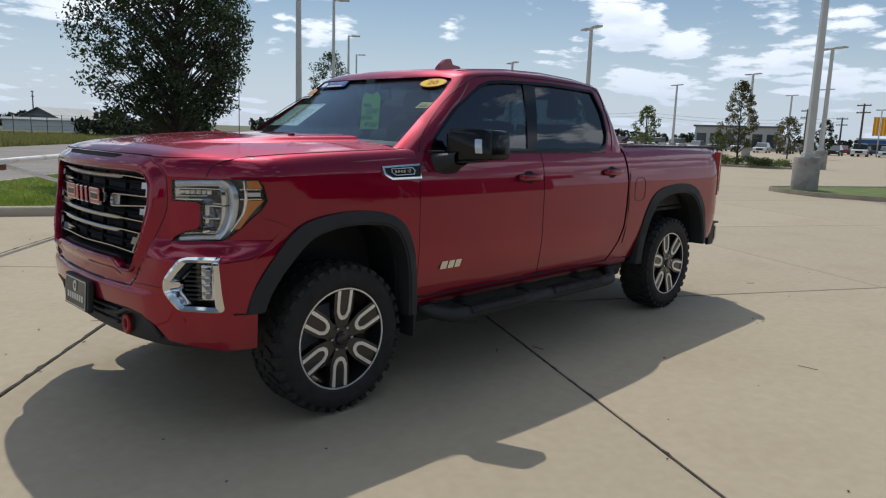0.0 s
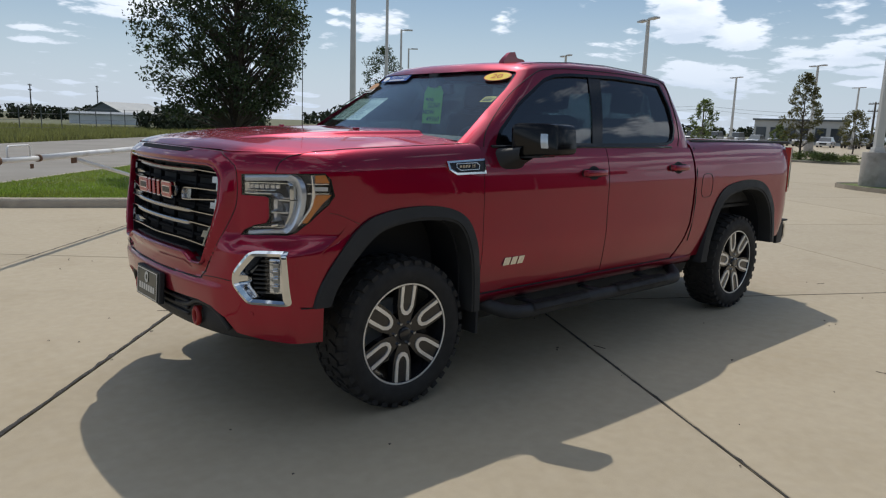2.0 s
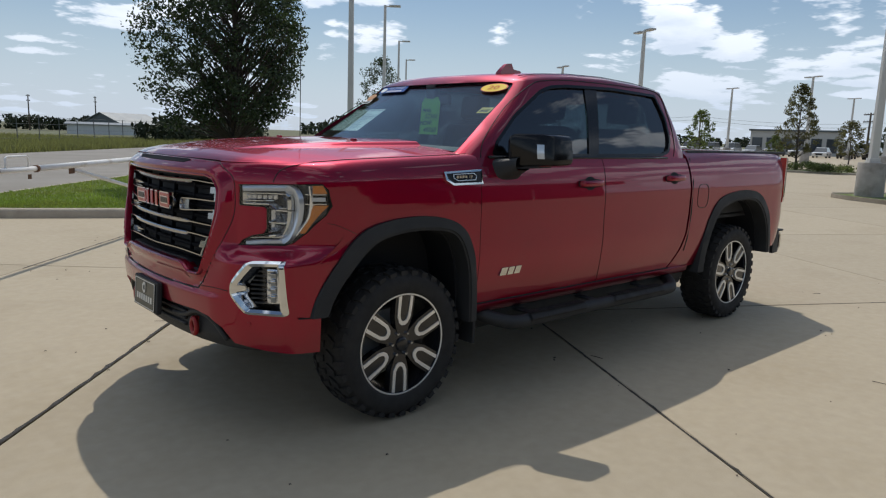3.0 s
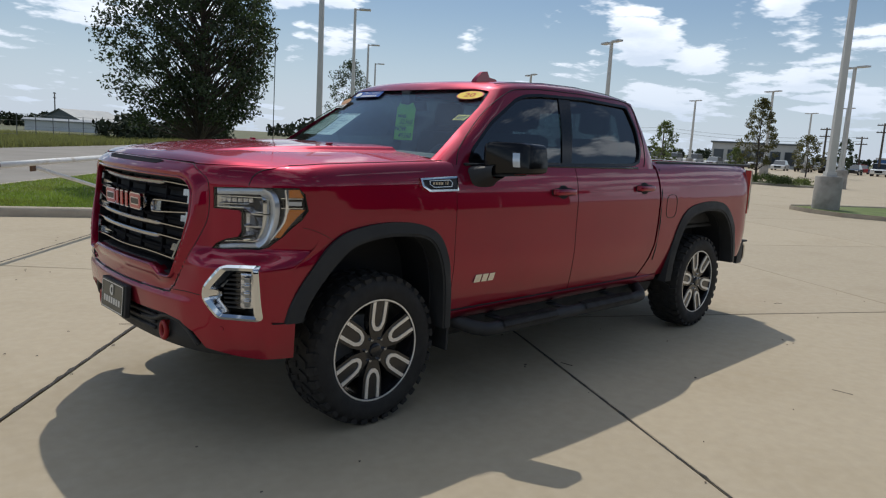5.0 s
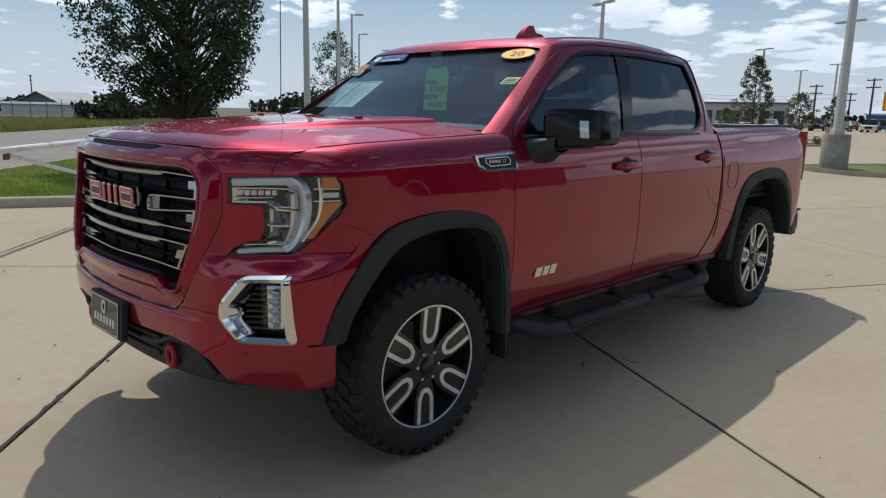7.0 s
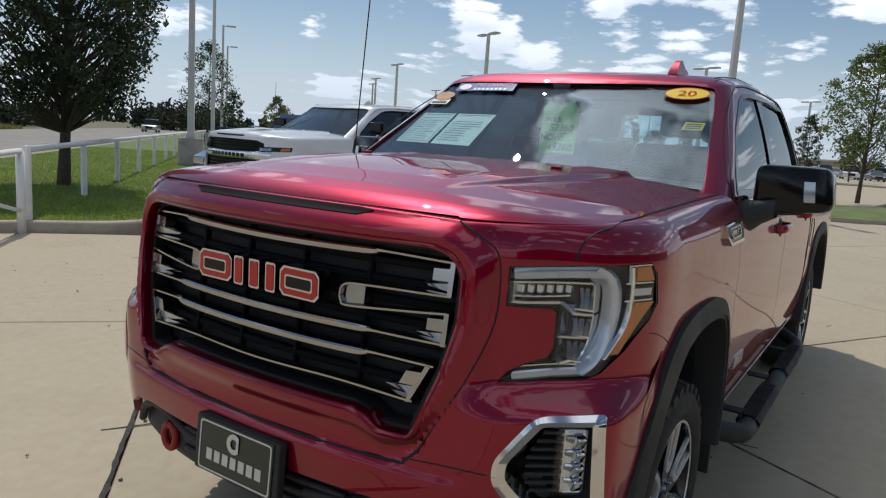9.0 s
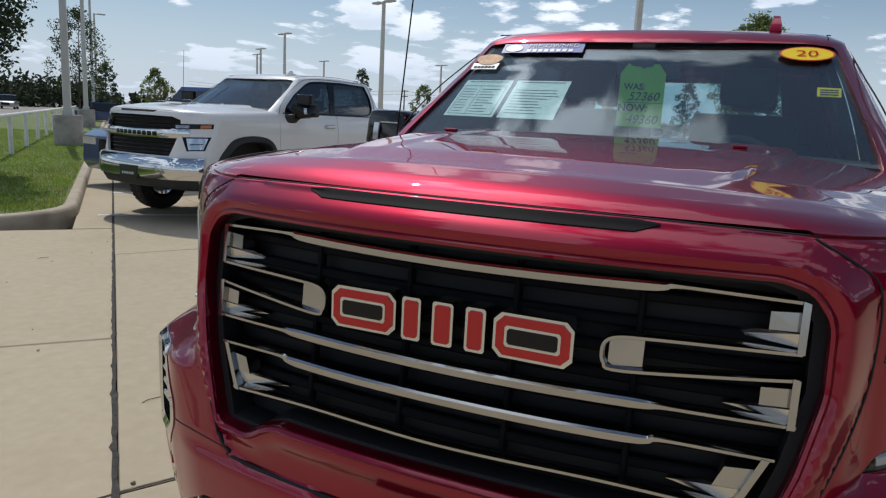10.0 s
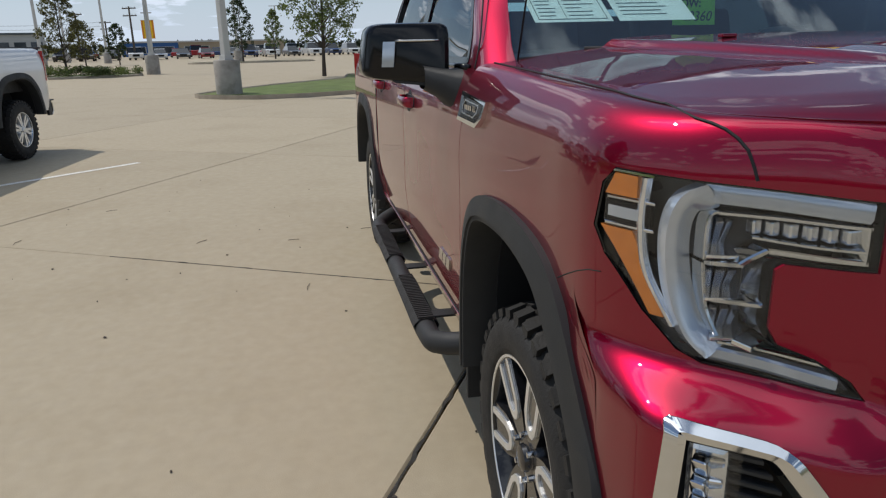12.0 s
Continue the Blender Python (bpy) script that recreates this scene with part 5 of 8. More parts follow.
# lower bumper: black valance, skid bar, hooks, plate -------------------------
def lower_front():
    # black band under the painted bumper, with slots between its ribs
    rows = [[Vector((nose_x(y, 0.6) - d - 0.05 * (abs(y) / 0.77) ** 5, y, z)) for y in [-0.77 + 1.54 * k / 36 for k in range(37)]] for d, z in ((0.060, 0.69), (0.030, 0.650), (0.032, 0.62), (0.022, 0.56), (0.022, 0.52), (0.05, 0.48), (0.18, 0.45))]
    v = part("valance", shell(rows, 0.012, lambda p: Vector((0.2, p.y * 0.5, 0.7))), BLACK_PLASTIC, truck, "black plastic valance", smooth=40)
    for z, d in ((0.612, 0.022), (0.580, 0.018), (0.548, 0.018)):
        pts = [(nose_x(y, 0.6) - d, y, z) for y in [-0.34 + 0.68 * k / 20 for k in range(21)]]
        part("valance_rib", tube(pts, 0.010, 8), BLACK_PLASTIC, v, smooth=60)
    for s in (1, -1):
        # rim of the hook's opening and the hook
        pts = [(nose_x(y, z) - 0.018, s * y, z) for y, z in spline([(0.20, 0.585), (0.34, 0.60), (0.44, 0.636), (0.54, 0.636), (0.62, 0.60), (0.68, 0.53)], 24)]
        part("valance_lip", tube(pts, 0.014, 8), BLACK_PLASTIC, v, smooth=60)
        x0 = nose_x(0.43, 0.6) - 0.012
        ring = [(x0, s * 0.43 + 0.030 * math.sin(a), 0.556 + 0.040 * math.cos(a)) for a in [2 * math.pi * k / 20 for k in range(21)]]
        hook = part("tow_hook", tube(ring, 0.013, 10), RED_HOOK, truck, "red tow hook", smooth=60)
        part("tow_hook_bar", box(-0.06, 0.0, -0.015, 0.015, -0.012, 0.012, 0.005), RED_HOOK, hook, "red tow hook", m=pose(x0, s * 0.43, 0.594))
        # parking sensors
        for y, z in ((0.30, 0.69), (0.66, 0.715), (0.82, 0.635)):
            bm = bmesh.new()
            add_lathe(bm, [(0.0, 0.004), (0.011, 0.003), (0.013, -0.004)], "x", 14)
            part("parking_sensor", fix(bm), RED, truck, smooth=50, m=pose(nose_x(y, z) + 0.001, s * y, z, 0, 0, s * (20 if y < 0.6 else 45)))
    # plate in its bracket
    p = part("plate_bracket", box(-0.03, 0.0, -0.175, 0.175, -0.085, 0.085, 0.008), BLACK_PLASTIC, truck, m=pose(1.035, 0, 0.655, 0, -4, 0))
    face = part("plate", box(0.0, 0.003, -0.155, 0.155, -0.079, 0.079, 0.0), PLATE_GREEN, p, "dark dealer plate", m=pose(1.036, 0, 0.655, 0, -4, 0))
    bm = bmesh.new()
    add_ring(bm, rounded([(-0.150, -0.074), (0.150, -0.074), (0.150, 0.074), (-0.150, 0.074)], 0.012), rounded([(-0.145, -0.069), (0.145, -0.069), (0.145, 0.069), (-0.145, 0.069)], 0.010), lambda u, v_, w: pose(1.0395, 0, 0.655, 0, -4, 0) @ Vector((w, u, v_)), 0.001)
    part("plate_border", fix(bm), SILVER_PRINT, p)
    tm = pose(1.041, 0, 0.632, 0, -4, 0) @ pose(0, 0, 0, 90, 0, 90)
    part("plate_bars", fix(bars_word(7, 0.24, 0.034)), SILVER_PRINT, p, m=tm)
    part("plate_bars", fix(bars_word(9, 0.13, 0.010)), SILVER_PRINT, p, m=pose(1.041, 0, 0.596, 0, -4, 0) @ pose(0, 0, 0, 90, 0, 90))
    bm = bmesh.new()
    rnd = [(0.030 * math.cos(a), 0.030 * math.sin(a)) for a in [radians(50 + 26 * k) for k in range(11)]]
    add_ring(bm, rnd, [(u * 0.5, v_ * 0.5) for u, v_ in rnd], lambda u, v_, w: pose(1.0395, 0, 0.690, 0, -4, 0) @ Vector((w, u, v_)), 0.001)
    part("plate_mark", fix(bm), SILVER_PRINT, p)


def bars_word(n, wide, high):
    """Plain bars in place of a word."""
    bm = bmesh.new()
    w = wide / n
    for k in range(n):
        add_box(bm, -wide / 2 + k * w + 0.12 * w, -wide / 2 + k * w + 0.82 * w, -high / 2, high / 2, 0, 0.001)
    return bm


lower_front()


# sides -----------------------------------------------------------------------
def side_panel(name, s, xs, low, high, taper=None, n=26):
    """One body panel: columns at xs from low(x) to high(x)."""
    rows = []
    for x in xs:
        row = []
        for k in range(n + 1):
            z = lerp(low(x), high(x), k / n)
            y = side_y(z) - (taper(x) if taper else 0)
            row.append(Vector((x, s * y, z)))
        rows.append(row)
    return part(name, shell(rows, 0.03, lambda p: Vector((p.x, 0, p.z))), RED, truck, smooth=35)


def lin(a, b, n):
    return [lerp(a, b, k / n) for k in range(n + 1)]


REAR = -3.745
REAR_ARCH = [(REAR - 0.615, 0.50), (REAR - 0.595, 0.70), (REAR - 0.52, 0.90), (REAR - 0.38, 1.045), (REAR - 0.19, 1.115), (REAR + 0.085, 1.12), (REAR + 0.36, 1.07), (REAR + 0.52, 0.92), (REAR + 0.615, 0.70), (REAR + 0.655, 0.50)]


def bed_low(x):
    if REAR - 0.615 < x < REAR + 0.655:
        return arch(x, REAR_ARCH)
    return 0.56 if x > REAR else 0.60


def rear_taper(x):
    return 0.10 * max((-4.45 - x) / 0.33, 0) ** 2


def door_line(z):
    """Rear edge of the rear door, curving forward above the wheel."""
    return piece(z, [(0.55, -2.60), (0.62, -2.68), (0.72, -2.77), (0.83, -2.82), (1.0, -2.845), (1.2, -2.85), (1.5, -2.81)])


def sheared(name, s, x0, x1, z0, z1, n=26, k=14):
    """A door skin between two edge lines x0(z), x1(z)."""
    rows = []
    for j in range(k + 1):
        row = []
        for i in range(n + 1):
            z = lerp(z0, z1, i / n)
            row.append(Vector((lerp(x0(z), x1(z), j / k), s * side_y(z), z)))
        rows.append(row)
    return part(name, shell(rows, 0.03, lambda p: Vector((p.x, 0, p.z))), RED, truck, smooth=35)


FLARE_F = ([(0.60, 0.665), (0.565, 0.765), (0.475, 0.895), (0.335, 1.04), (0.20, 1.10), (-0.02, 1.126), (-0.24, 1.108), (-0.385, 1.045), (-0.462, 0.93), (-0.505, 0.75), (-0.516, 0.49)],
           [(0.505, 0.665), (0.47, 0.745), (0.395, 0.845), (0.28, 0.96), (0.18, 1.018), (0.0, 1.048), (-0.22, 1.038), (-0.33, 0.995), (-0.40, 0.88), (-0.432, 0.73), (-0.44, 0.49)])
FLARE_R = ([(0.70, 0.50), (0.665, 0.68), (0.57, 0.93), (0.40, 1.10), (0.09, 1.157), (-0.20, 1.15), (-0.40, 1.08), (-0.55, 0.93), (-0.625, 0.72), (-0.645, 0.56)],
           [(0.61, 0.50), (0.575, 0.68), (0.485, 0.88), (0.34, 1.02), (0.08, 1.072), (-0.18, 1.065), (-0.34, 1.0), (-0.46, 0.87), (-0.53, 0.70), (-0.55, 0.56)])


def flare(s, keys, x0):
    o, i = spline(keys[0], 60), spline(keys[1], 60)
    rows = []
    for a, b in zip(o, i):
        row = []
        for f, y in ((0.0, side_y(a.y) - 0.01), (0.0, side_y(a.y) + 0.008), (0.08, 1.014), (0.5, 1.023), (0.78, 1.025), (0.80, 1.019), (0.97, 1.019), (1.0, 1.012), (1.0, 0.90)):
            p = a.lerp(b, f)
            row.append(Vector((x0 + p.x, s * y, p.y)))
        rows.append(row)
    part("wheel_arch_flare", fix(sheet(rows)), BLACK_PLASTIC, truck, "black plastic wheel arch flare", smooth=30)
    # liner
    rows = []
    for b in i:
        rows.append([Vector((x0 + b.x, s * 0.91, b.y)), Vector((x0 + b.x * 1.02, s * 0.62, b.y + 0.01))])
    part("wheel_arch_liner", shell(rows, 0.01, lambda p: Vector((x0, p.y, 0.3))), DARK_VOID, truck, smooth=40)
    bm = bmesh.new()
    bm.faces.new([bm.verts.new((x0 + b.x * 1.02, s * 0.63, b.y)) for b in i])
    part("wheel_arch_liner", fix(bm), DARK_VOID, truck)


BELT = 1.435
def body_side(s, badges=True):
    sheared("front_door", s, lambda z: -0.5245, lambda z: -1.712, 0.575, BELT)
    sheared("rear_door", s, lambda z: -1.720, lambda z: door_line(z) + 0.004, 0.575, BELT)
    xs = sorted({round(x, 3) for x, _ in REAR_ARCH if x < -2.9} | {round(v, 3) for v in lin(-2.94, -4.77, 30)}, reverse=True)
    side_panel("bed_side", s, xs, bed_low, lambda x: 1.489, rear_taper)
    # the front piece of the bed, behind the door
    sheared("bed_side_front", s, lambda z: door_line(z) - 0.022, lambda z: -2.941, 0.575, 1.489, k=3)
    flare(s, FLARE_F, 0.0)
    flare(s, FLARE_R, REAR)
    # sill under the doors
    rows = [[Vector((x, s * y, z)) for y, z in ((0.955, 0.582), (0.972, 0.565), (0.965, 0.53), (0.93, 0.50), (0.86, 0.49))] for x in lin(-0.52, -2.95, 10)]
    part("sill", shell(rows, 0.01, lambda p: Vector((p.x, 0, 0.8))), RED, truck, smooth=50)
    # black rocker panel behind the step
    rows = [[Vector((x, s * y, z)) for y, z in ((0.90, 0.52), (0.895, 0.47), (0.87, 0.40), (0.80, 0.36), (0.60, 0.36))] for x in lin(-0.50, -3.02, 10)]
    part("rocker_panel", shell(rows, 0.01, lambda p: Vector((p.x, 0, 0.8))), BLACK_PLASTIC, truck, "black rocker panel", smooth=50)
    strip_y = [Vector((x, s * (side_y(0.575) + 0.002), 0.574)) for x in lin(-0.53, -2.66, 6)]
    part("panel_gap", tube(strip_y, 0.004, 6), DARK_VOID, truck)
    # gap lines of the doors
    for line in ([(-0.5222, z) for z in lin(0.58, BELT, 12)], [(-1.716, z) for z in lin(0.58, BELT, 12)]):
        part("panel_gap", tube([(x, s * (side_y(z) - 0.0035), z) for x, z in line], 0.003, 6), DARK_VOID, truck)
    # dark jamb between cab and bed
    rows = [[Vector((door_line(z) - dx, s * (side_y(z) - 0.03), z)) for z in lin(0.58, 1.48, 12)] for dx in (-0.03, 0.06)]
    part("cab_gap", shell(rows, 0.01, lambda p: Vector((p.x, 0, p.z))), DARK_VOID, truck)
    # fuel door on the left side
    if s > 0 and badges:
        ring = [(-3.05 + 0.085 * math.copysign(abs(math.cos(a)) ** 0.6, math.cos(a)), 1.135 + 0.095 * math.copysign(abs(math.sin(a)) ** 0.6, math.sin(a))) for a in [2 * math.pi * k / 32 for k in range(33)]]
        part("panel_gap", tube([(x, side_y(z) + 0.0005, z) for x, z in ring], 0.0025, 5), DARK_VOID, truck)
    # door handles: a flat disc, a bar and its ends
    for x0 in (-1.545, -2.605):
        z0 = 1.268 if x0 > -2 else 1.285
        h = empty("door_handle")
        h.parent = truck
        # no recess is cut: on the red truck the disc's dark colour paints its shade
        bm = bmesh.new()
        add_prism(bm, [(x0 + 0.062 * math.cos(a), z0 + 0.046 * math.sin(a)) for a in [2 * math.pi * k / 24 for k in range(24)]], lambda u, v, w: Vector((u, s * (side_y(v) + 0.0015 - w), v)), 0.004)
        part("handle_cup", fix(bm), DARK_VOID if badges else RED, h, "flat disc for the shaded hand recess")
        gap = [(x0 + 0.122 * math.copysign(abs(math.cos(a)) ** 0.5, math.cos(a)), z0 + 0.025 * math.copysign(abs(math.sin(a)) ** 0.5, math.sin(a))) for a in [2 * math.pi * k / 32 for k in range(33)]]
        part("handle_gap", tube([(u, s * (side_y(v) + 0.0005), v) for u, v in gap], 0.0035, 5), DARK_VOID, h)
        bar = [(x0 - 0.115, s * (side_y(z0) + 0.004), z0), (x0 - 0.095, s * (side_y(z0) + 0.034), z0 + 0.001), (x0, s * (side_y(z0) + 0.042), z0 + 0.002), (x0 + 0.095, s * (side_y(z0) + 0.034), z0 + 0.001), (x0 + 0.115, s * (side_y(z0) + 0.004), z0)]
        rows = []
        for p in spline(bar, 17):
            rows.append([p + Vector((0, s * 0.010 * math.cos(a), 0.021 * math.sin(a))) for a in [2 * math.pi * k / 12 for k in range(12)]])
        part("handle_bar", fix(sheet(rows, True)), RED, h, smooth=60)
    if not badges:
        return
    # fender badge: black field in a chrome frame
    b = empty("fender_badge")
    b.parent = truck
    b["label"] = "black engine badge with chrome frame"
    o = [(-0.235, 1.360), (-0.525, 1.372), (-0.525, 1.288), (-0.30, 1.285), (-0.245, 1.315)]
    inn = [(-0.250, 1.350), (-0.516, 1.361), (-0.516, 1.299), (-0.305, 1.297), (-0.259, 1.320)]
    to = lambda u, v, w: Vector((u, s * (side_y(v) + 0.016 - w), v))
    bm = bmesh.new()
    add_ring(bm, o, inn, to, 0.022)
    part("badge_frame", fix(bm), CHROME, b)
    bm = bmesh.new()
    add_prism(bm, inn, lambda u, v, w: Vector((u, s * (side_y(v) + 0.012 - w), v)), 0.014)
    part("badge_field", fix(bm), GLOSS_BLACK, b)
    o2 = [(-0.30, 1.347), (-0.46, 1.352), (-0.48, 1.335), (-0.47, 1.312), (-0.33, 1.308), (-0.30, 1.325)]
    i2 = [(lerp(u, -0.39, 0.06), lerp(v, 1.33, 0.2)) for u, v in o2]
    bm = bmesh.new()
    add_ring(bm, o2, i2, to, 0.006)
    part("badge_line", fix(bm), SATIN_CHROME, b)
    words = text_mesh("V8", 0.026, 0.002, shear=0.2)
    part("badge_words", words, SATIN_CHROME, b, m=pose(-0.43 if s > 0 else -0.35, s * (side_y(1.33) + 0.0135), 1.331, 90, 0, 180 if s > 0 else 0))
    part("badge_bars", bars_word(4, 0.085, 0.014), SATIN_CHROME, b, m=pose(-0.365 if s > 0 else -0.415, s * (side_y(1.33) + 0.0135), 1.331, 90, 0, 180 if s > 0 else 0))
    # door badge
    bm = bmesh.new()
    for u0, u1 in ((0.0, 0.055), (0.066, 0.115), (0.126, 0.175)):
        add_prism(bm, [(u0, 0), (u1, 0), (u1 + 0.020, 0.046), (u0 + 0.020, 0.046)], lambda u, v, w: Vector((u, v, w)), 0.006)
    part("door_badge", fix(bm), SATIN_CHROME, truck, "slanted chrome badge bars", m=pose(-0.70 if s > 0 else -0.90, s * (side_y(0.76) + 0.001), 0.732, 90, 0, 180 if s > 0 else 0))

for s in (1, -1):
    body_side(s)


# bed -------------------------------------------------------------------------
def bed():
    part("bed_floor", box(-4.74, -2.93, -0.84, 0.84, 0.90, 0.94), BLACK_PLASTIC, truck)
    for s in (1, -1):
        part("bed_wall", box(-4.72, -2.93, s * 0.84, s * 0.80, 0.92, 1.47, 0.008), BLACK_PLASTIC, truck)
        part("bed_rail", box(-4.76, -2.92, s * 0.80, s * 0.905, 1.468, 1.496, 0.010), BLACK_PLASTIC, truck, "black plastic bed rail cap")
    part("bed_front_wall", box(-2.955, -2.915, -0.86, 0.86, 0.92, 1.475, 0.008), RED, truck)
    rows = [[Vector((-4.795 - 0.012 * math.sin(math.pi * (z - 0.75) / 0.75) + 0.02 * (abs(y) / 0.8) ** 4, y, z)) for y in lin(-0.80, 0.80, 16)] for z in (0.72, 0.80, 1.0, 1.2, 1.40, 1.47, 1.49)]
    part("tailgate", shell(rows, 0.06, lambda p: Vector((-3.5, p.y, p.z))), RED, truck, smooth=40)
    for s in (1, -1):
        rows = [[Vector((x, s * y, z)) for x, y in ((-4.60, 0.992), (-4.70, 0.965), (-4.765, 0.915), (-4.79, 0.82))] for z in lin(1.02, 1.44, 6)]
        part("tail_light", shell(rows, 0.05, lambda p: Vector((-4.4, p.y * 0.6, p.z))), RED_LENS, truck, "red tail light", smooth=40)
    rows = [[Vector((x + 0.05 * (abs(y) / 0.9) ** 4, y, z)) for y in lin(-0.95, 0.95, 20)] for x, z in ((-4.66, 0.72), (-4.79, 0.715), (-4.82, 0.68), (-4.82, 0.57), (-4.76, 0.52))]
    part("rear_bumper", shell(rows, 0.02, lambda p: Vector((-4.5, p.y, 0.6))), SATIN_CHROME, truck, smooth=40)
    for s in (1, -1):
        rows = [[Vector((x, s * y, z)) for x, y in ((-4.56, 0.965), (-4.69, 0.955), (-4.79, 0.90), (-4.82, 0.80))] for z in (0.52, 0.60, 0.70, 0.725)]
        part("bumper_corner", shell(rows, 0.03, lambda p: Vector((-4.5, p.y * 0.5, p.z))), BLACK_PLASTIC, truck, smooth=40)
        part("bumper_step", box(-4.83, -4.64, s * 0.80, s * 0.94, 0.72, 0.74, 0.008), BLACK_PLASTIC, truck)




bed()


# cab ---------------------------------------------------------------------------
def cab_edge_z(x):
    return piece(x, [(-2.80, 1.925), (-2.4, 1.962), (-2.0, 1.972), (-1.6, 1.962), (-1.3, 1.938), (-1.05, 1.905), (-0.9, 1.88)])


def roof_z(x, y):
    mid = piece(x, [(-2.80, 1.965), (-2.4, 2.010), (-2.0, 2.028), (-1.6, 2.022), (-1.3, 2.000), (-1.05, 1.965), (-0.9, 1.935)])
    return mid - (mid - cab_edge_z(x)) * 0.45 * min(abs(y) / 0.74, 1) ** 2.6


def ring(v):
    """The cab's outline in plan at level v: 0 at the belt, 1 at the roof's edge."""
    hw = lerp(0.948, 0.755, v) + 0.016 * math.sin(math.pi * v)
    xf, xr = lerp(-0.43, -1.10, v), lerp(-2.895, -2.775, v)
    bow = lerp(0.17, 0.13, v)
    pts = []
    r = 0.07
    # front from right to left, then the left side, the rear and the right side
    for k in range(17):
        y = lerp(-hw + r, hw - r, k / 16)
        pts.append((xf + 0.03 + bow * (1 - (y / hw) ** 2), y))
    pts += [(xf + 0.005, hw - 0.022), (xf - 0.045, hw)]
    for k in range(1, 24):
        pts.append((lerp(xf - 0.045, xr + 0.09, k / 24), hw))
    pts += [(xr + 0.09, hw), (xr + 0.025, hw - 0.03), (xr, hw - 0.10)]
    for k in range(1, 10):
        y = lerp(hw - 0.10, -hw + 0.10, k / 10)
        pts.append((xr - 0.02 * (1 - (y / hw) ** 2), y))
    pts += [(xr, -hw + 0.10), (xr + 0.025, -hw + 0.03), (xr + 0.09, -hw)]
    for k in range(1, 24):
        pts.append((lerp(xr + 0.09, xf - 0.045, k / 24), -hw))
    pts += [(xf - 0.045, -hw), (xf + 0.005, -hw + 0.022)]
    return pts


def cab_point(p, v):
    return Vector((p[0], p[1], lerp(1.415, cab_edge_z(p[0]), v)))


def glass_y(x, z):
    v = (z - 1.415) / (cab_edge_z(x) - 1.415)
    return lerp(0.948, 0.755, v) + 0.016 * math.sin(math.pi * min(max(v, 0), 1))


DOOR_GLASS = [(-0.655, 1.447), (-0.715, 1.535), (-0.93, 1.700), (-1.23, 1.868), (-1.34, 1.902), (-1.50, 1.918), (-2.02, 1.932), (-2.595, 1.915), (-2.655, 1.74), (-2.655, 1.57), (-2.60, 1.475), (-2.50, 1.450), (-1.70, 1.440)]


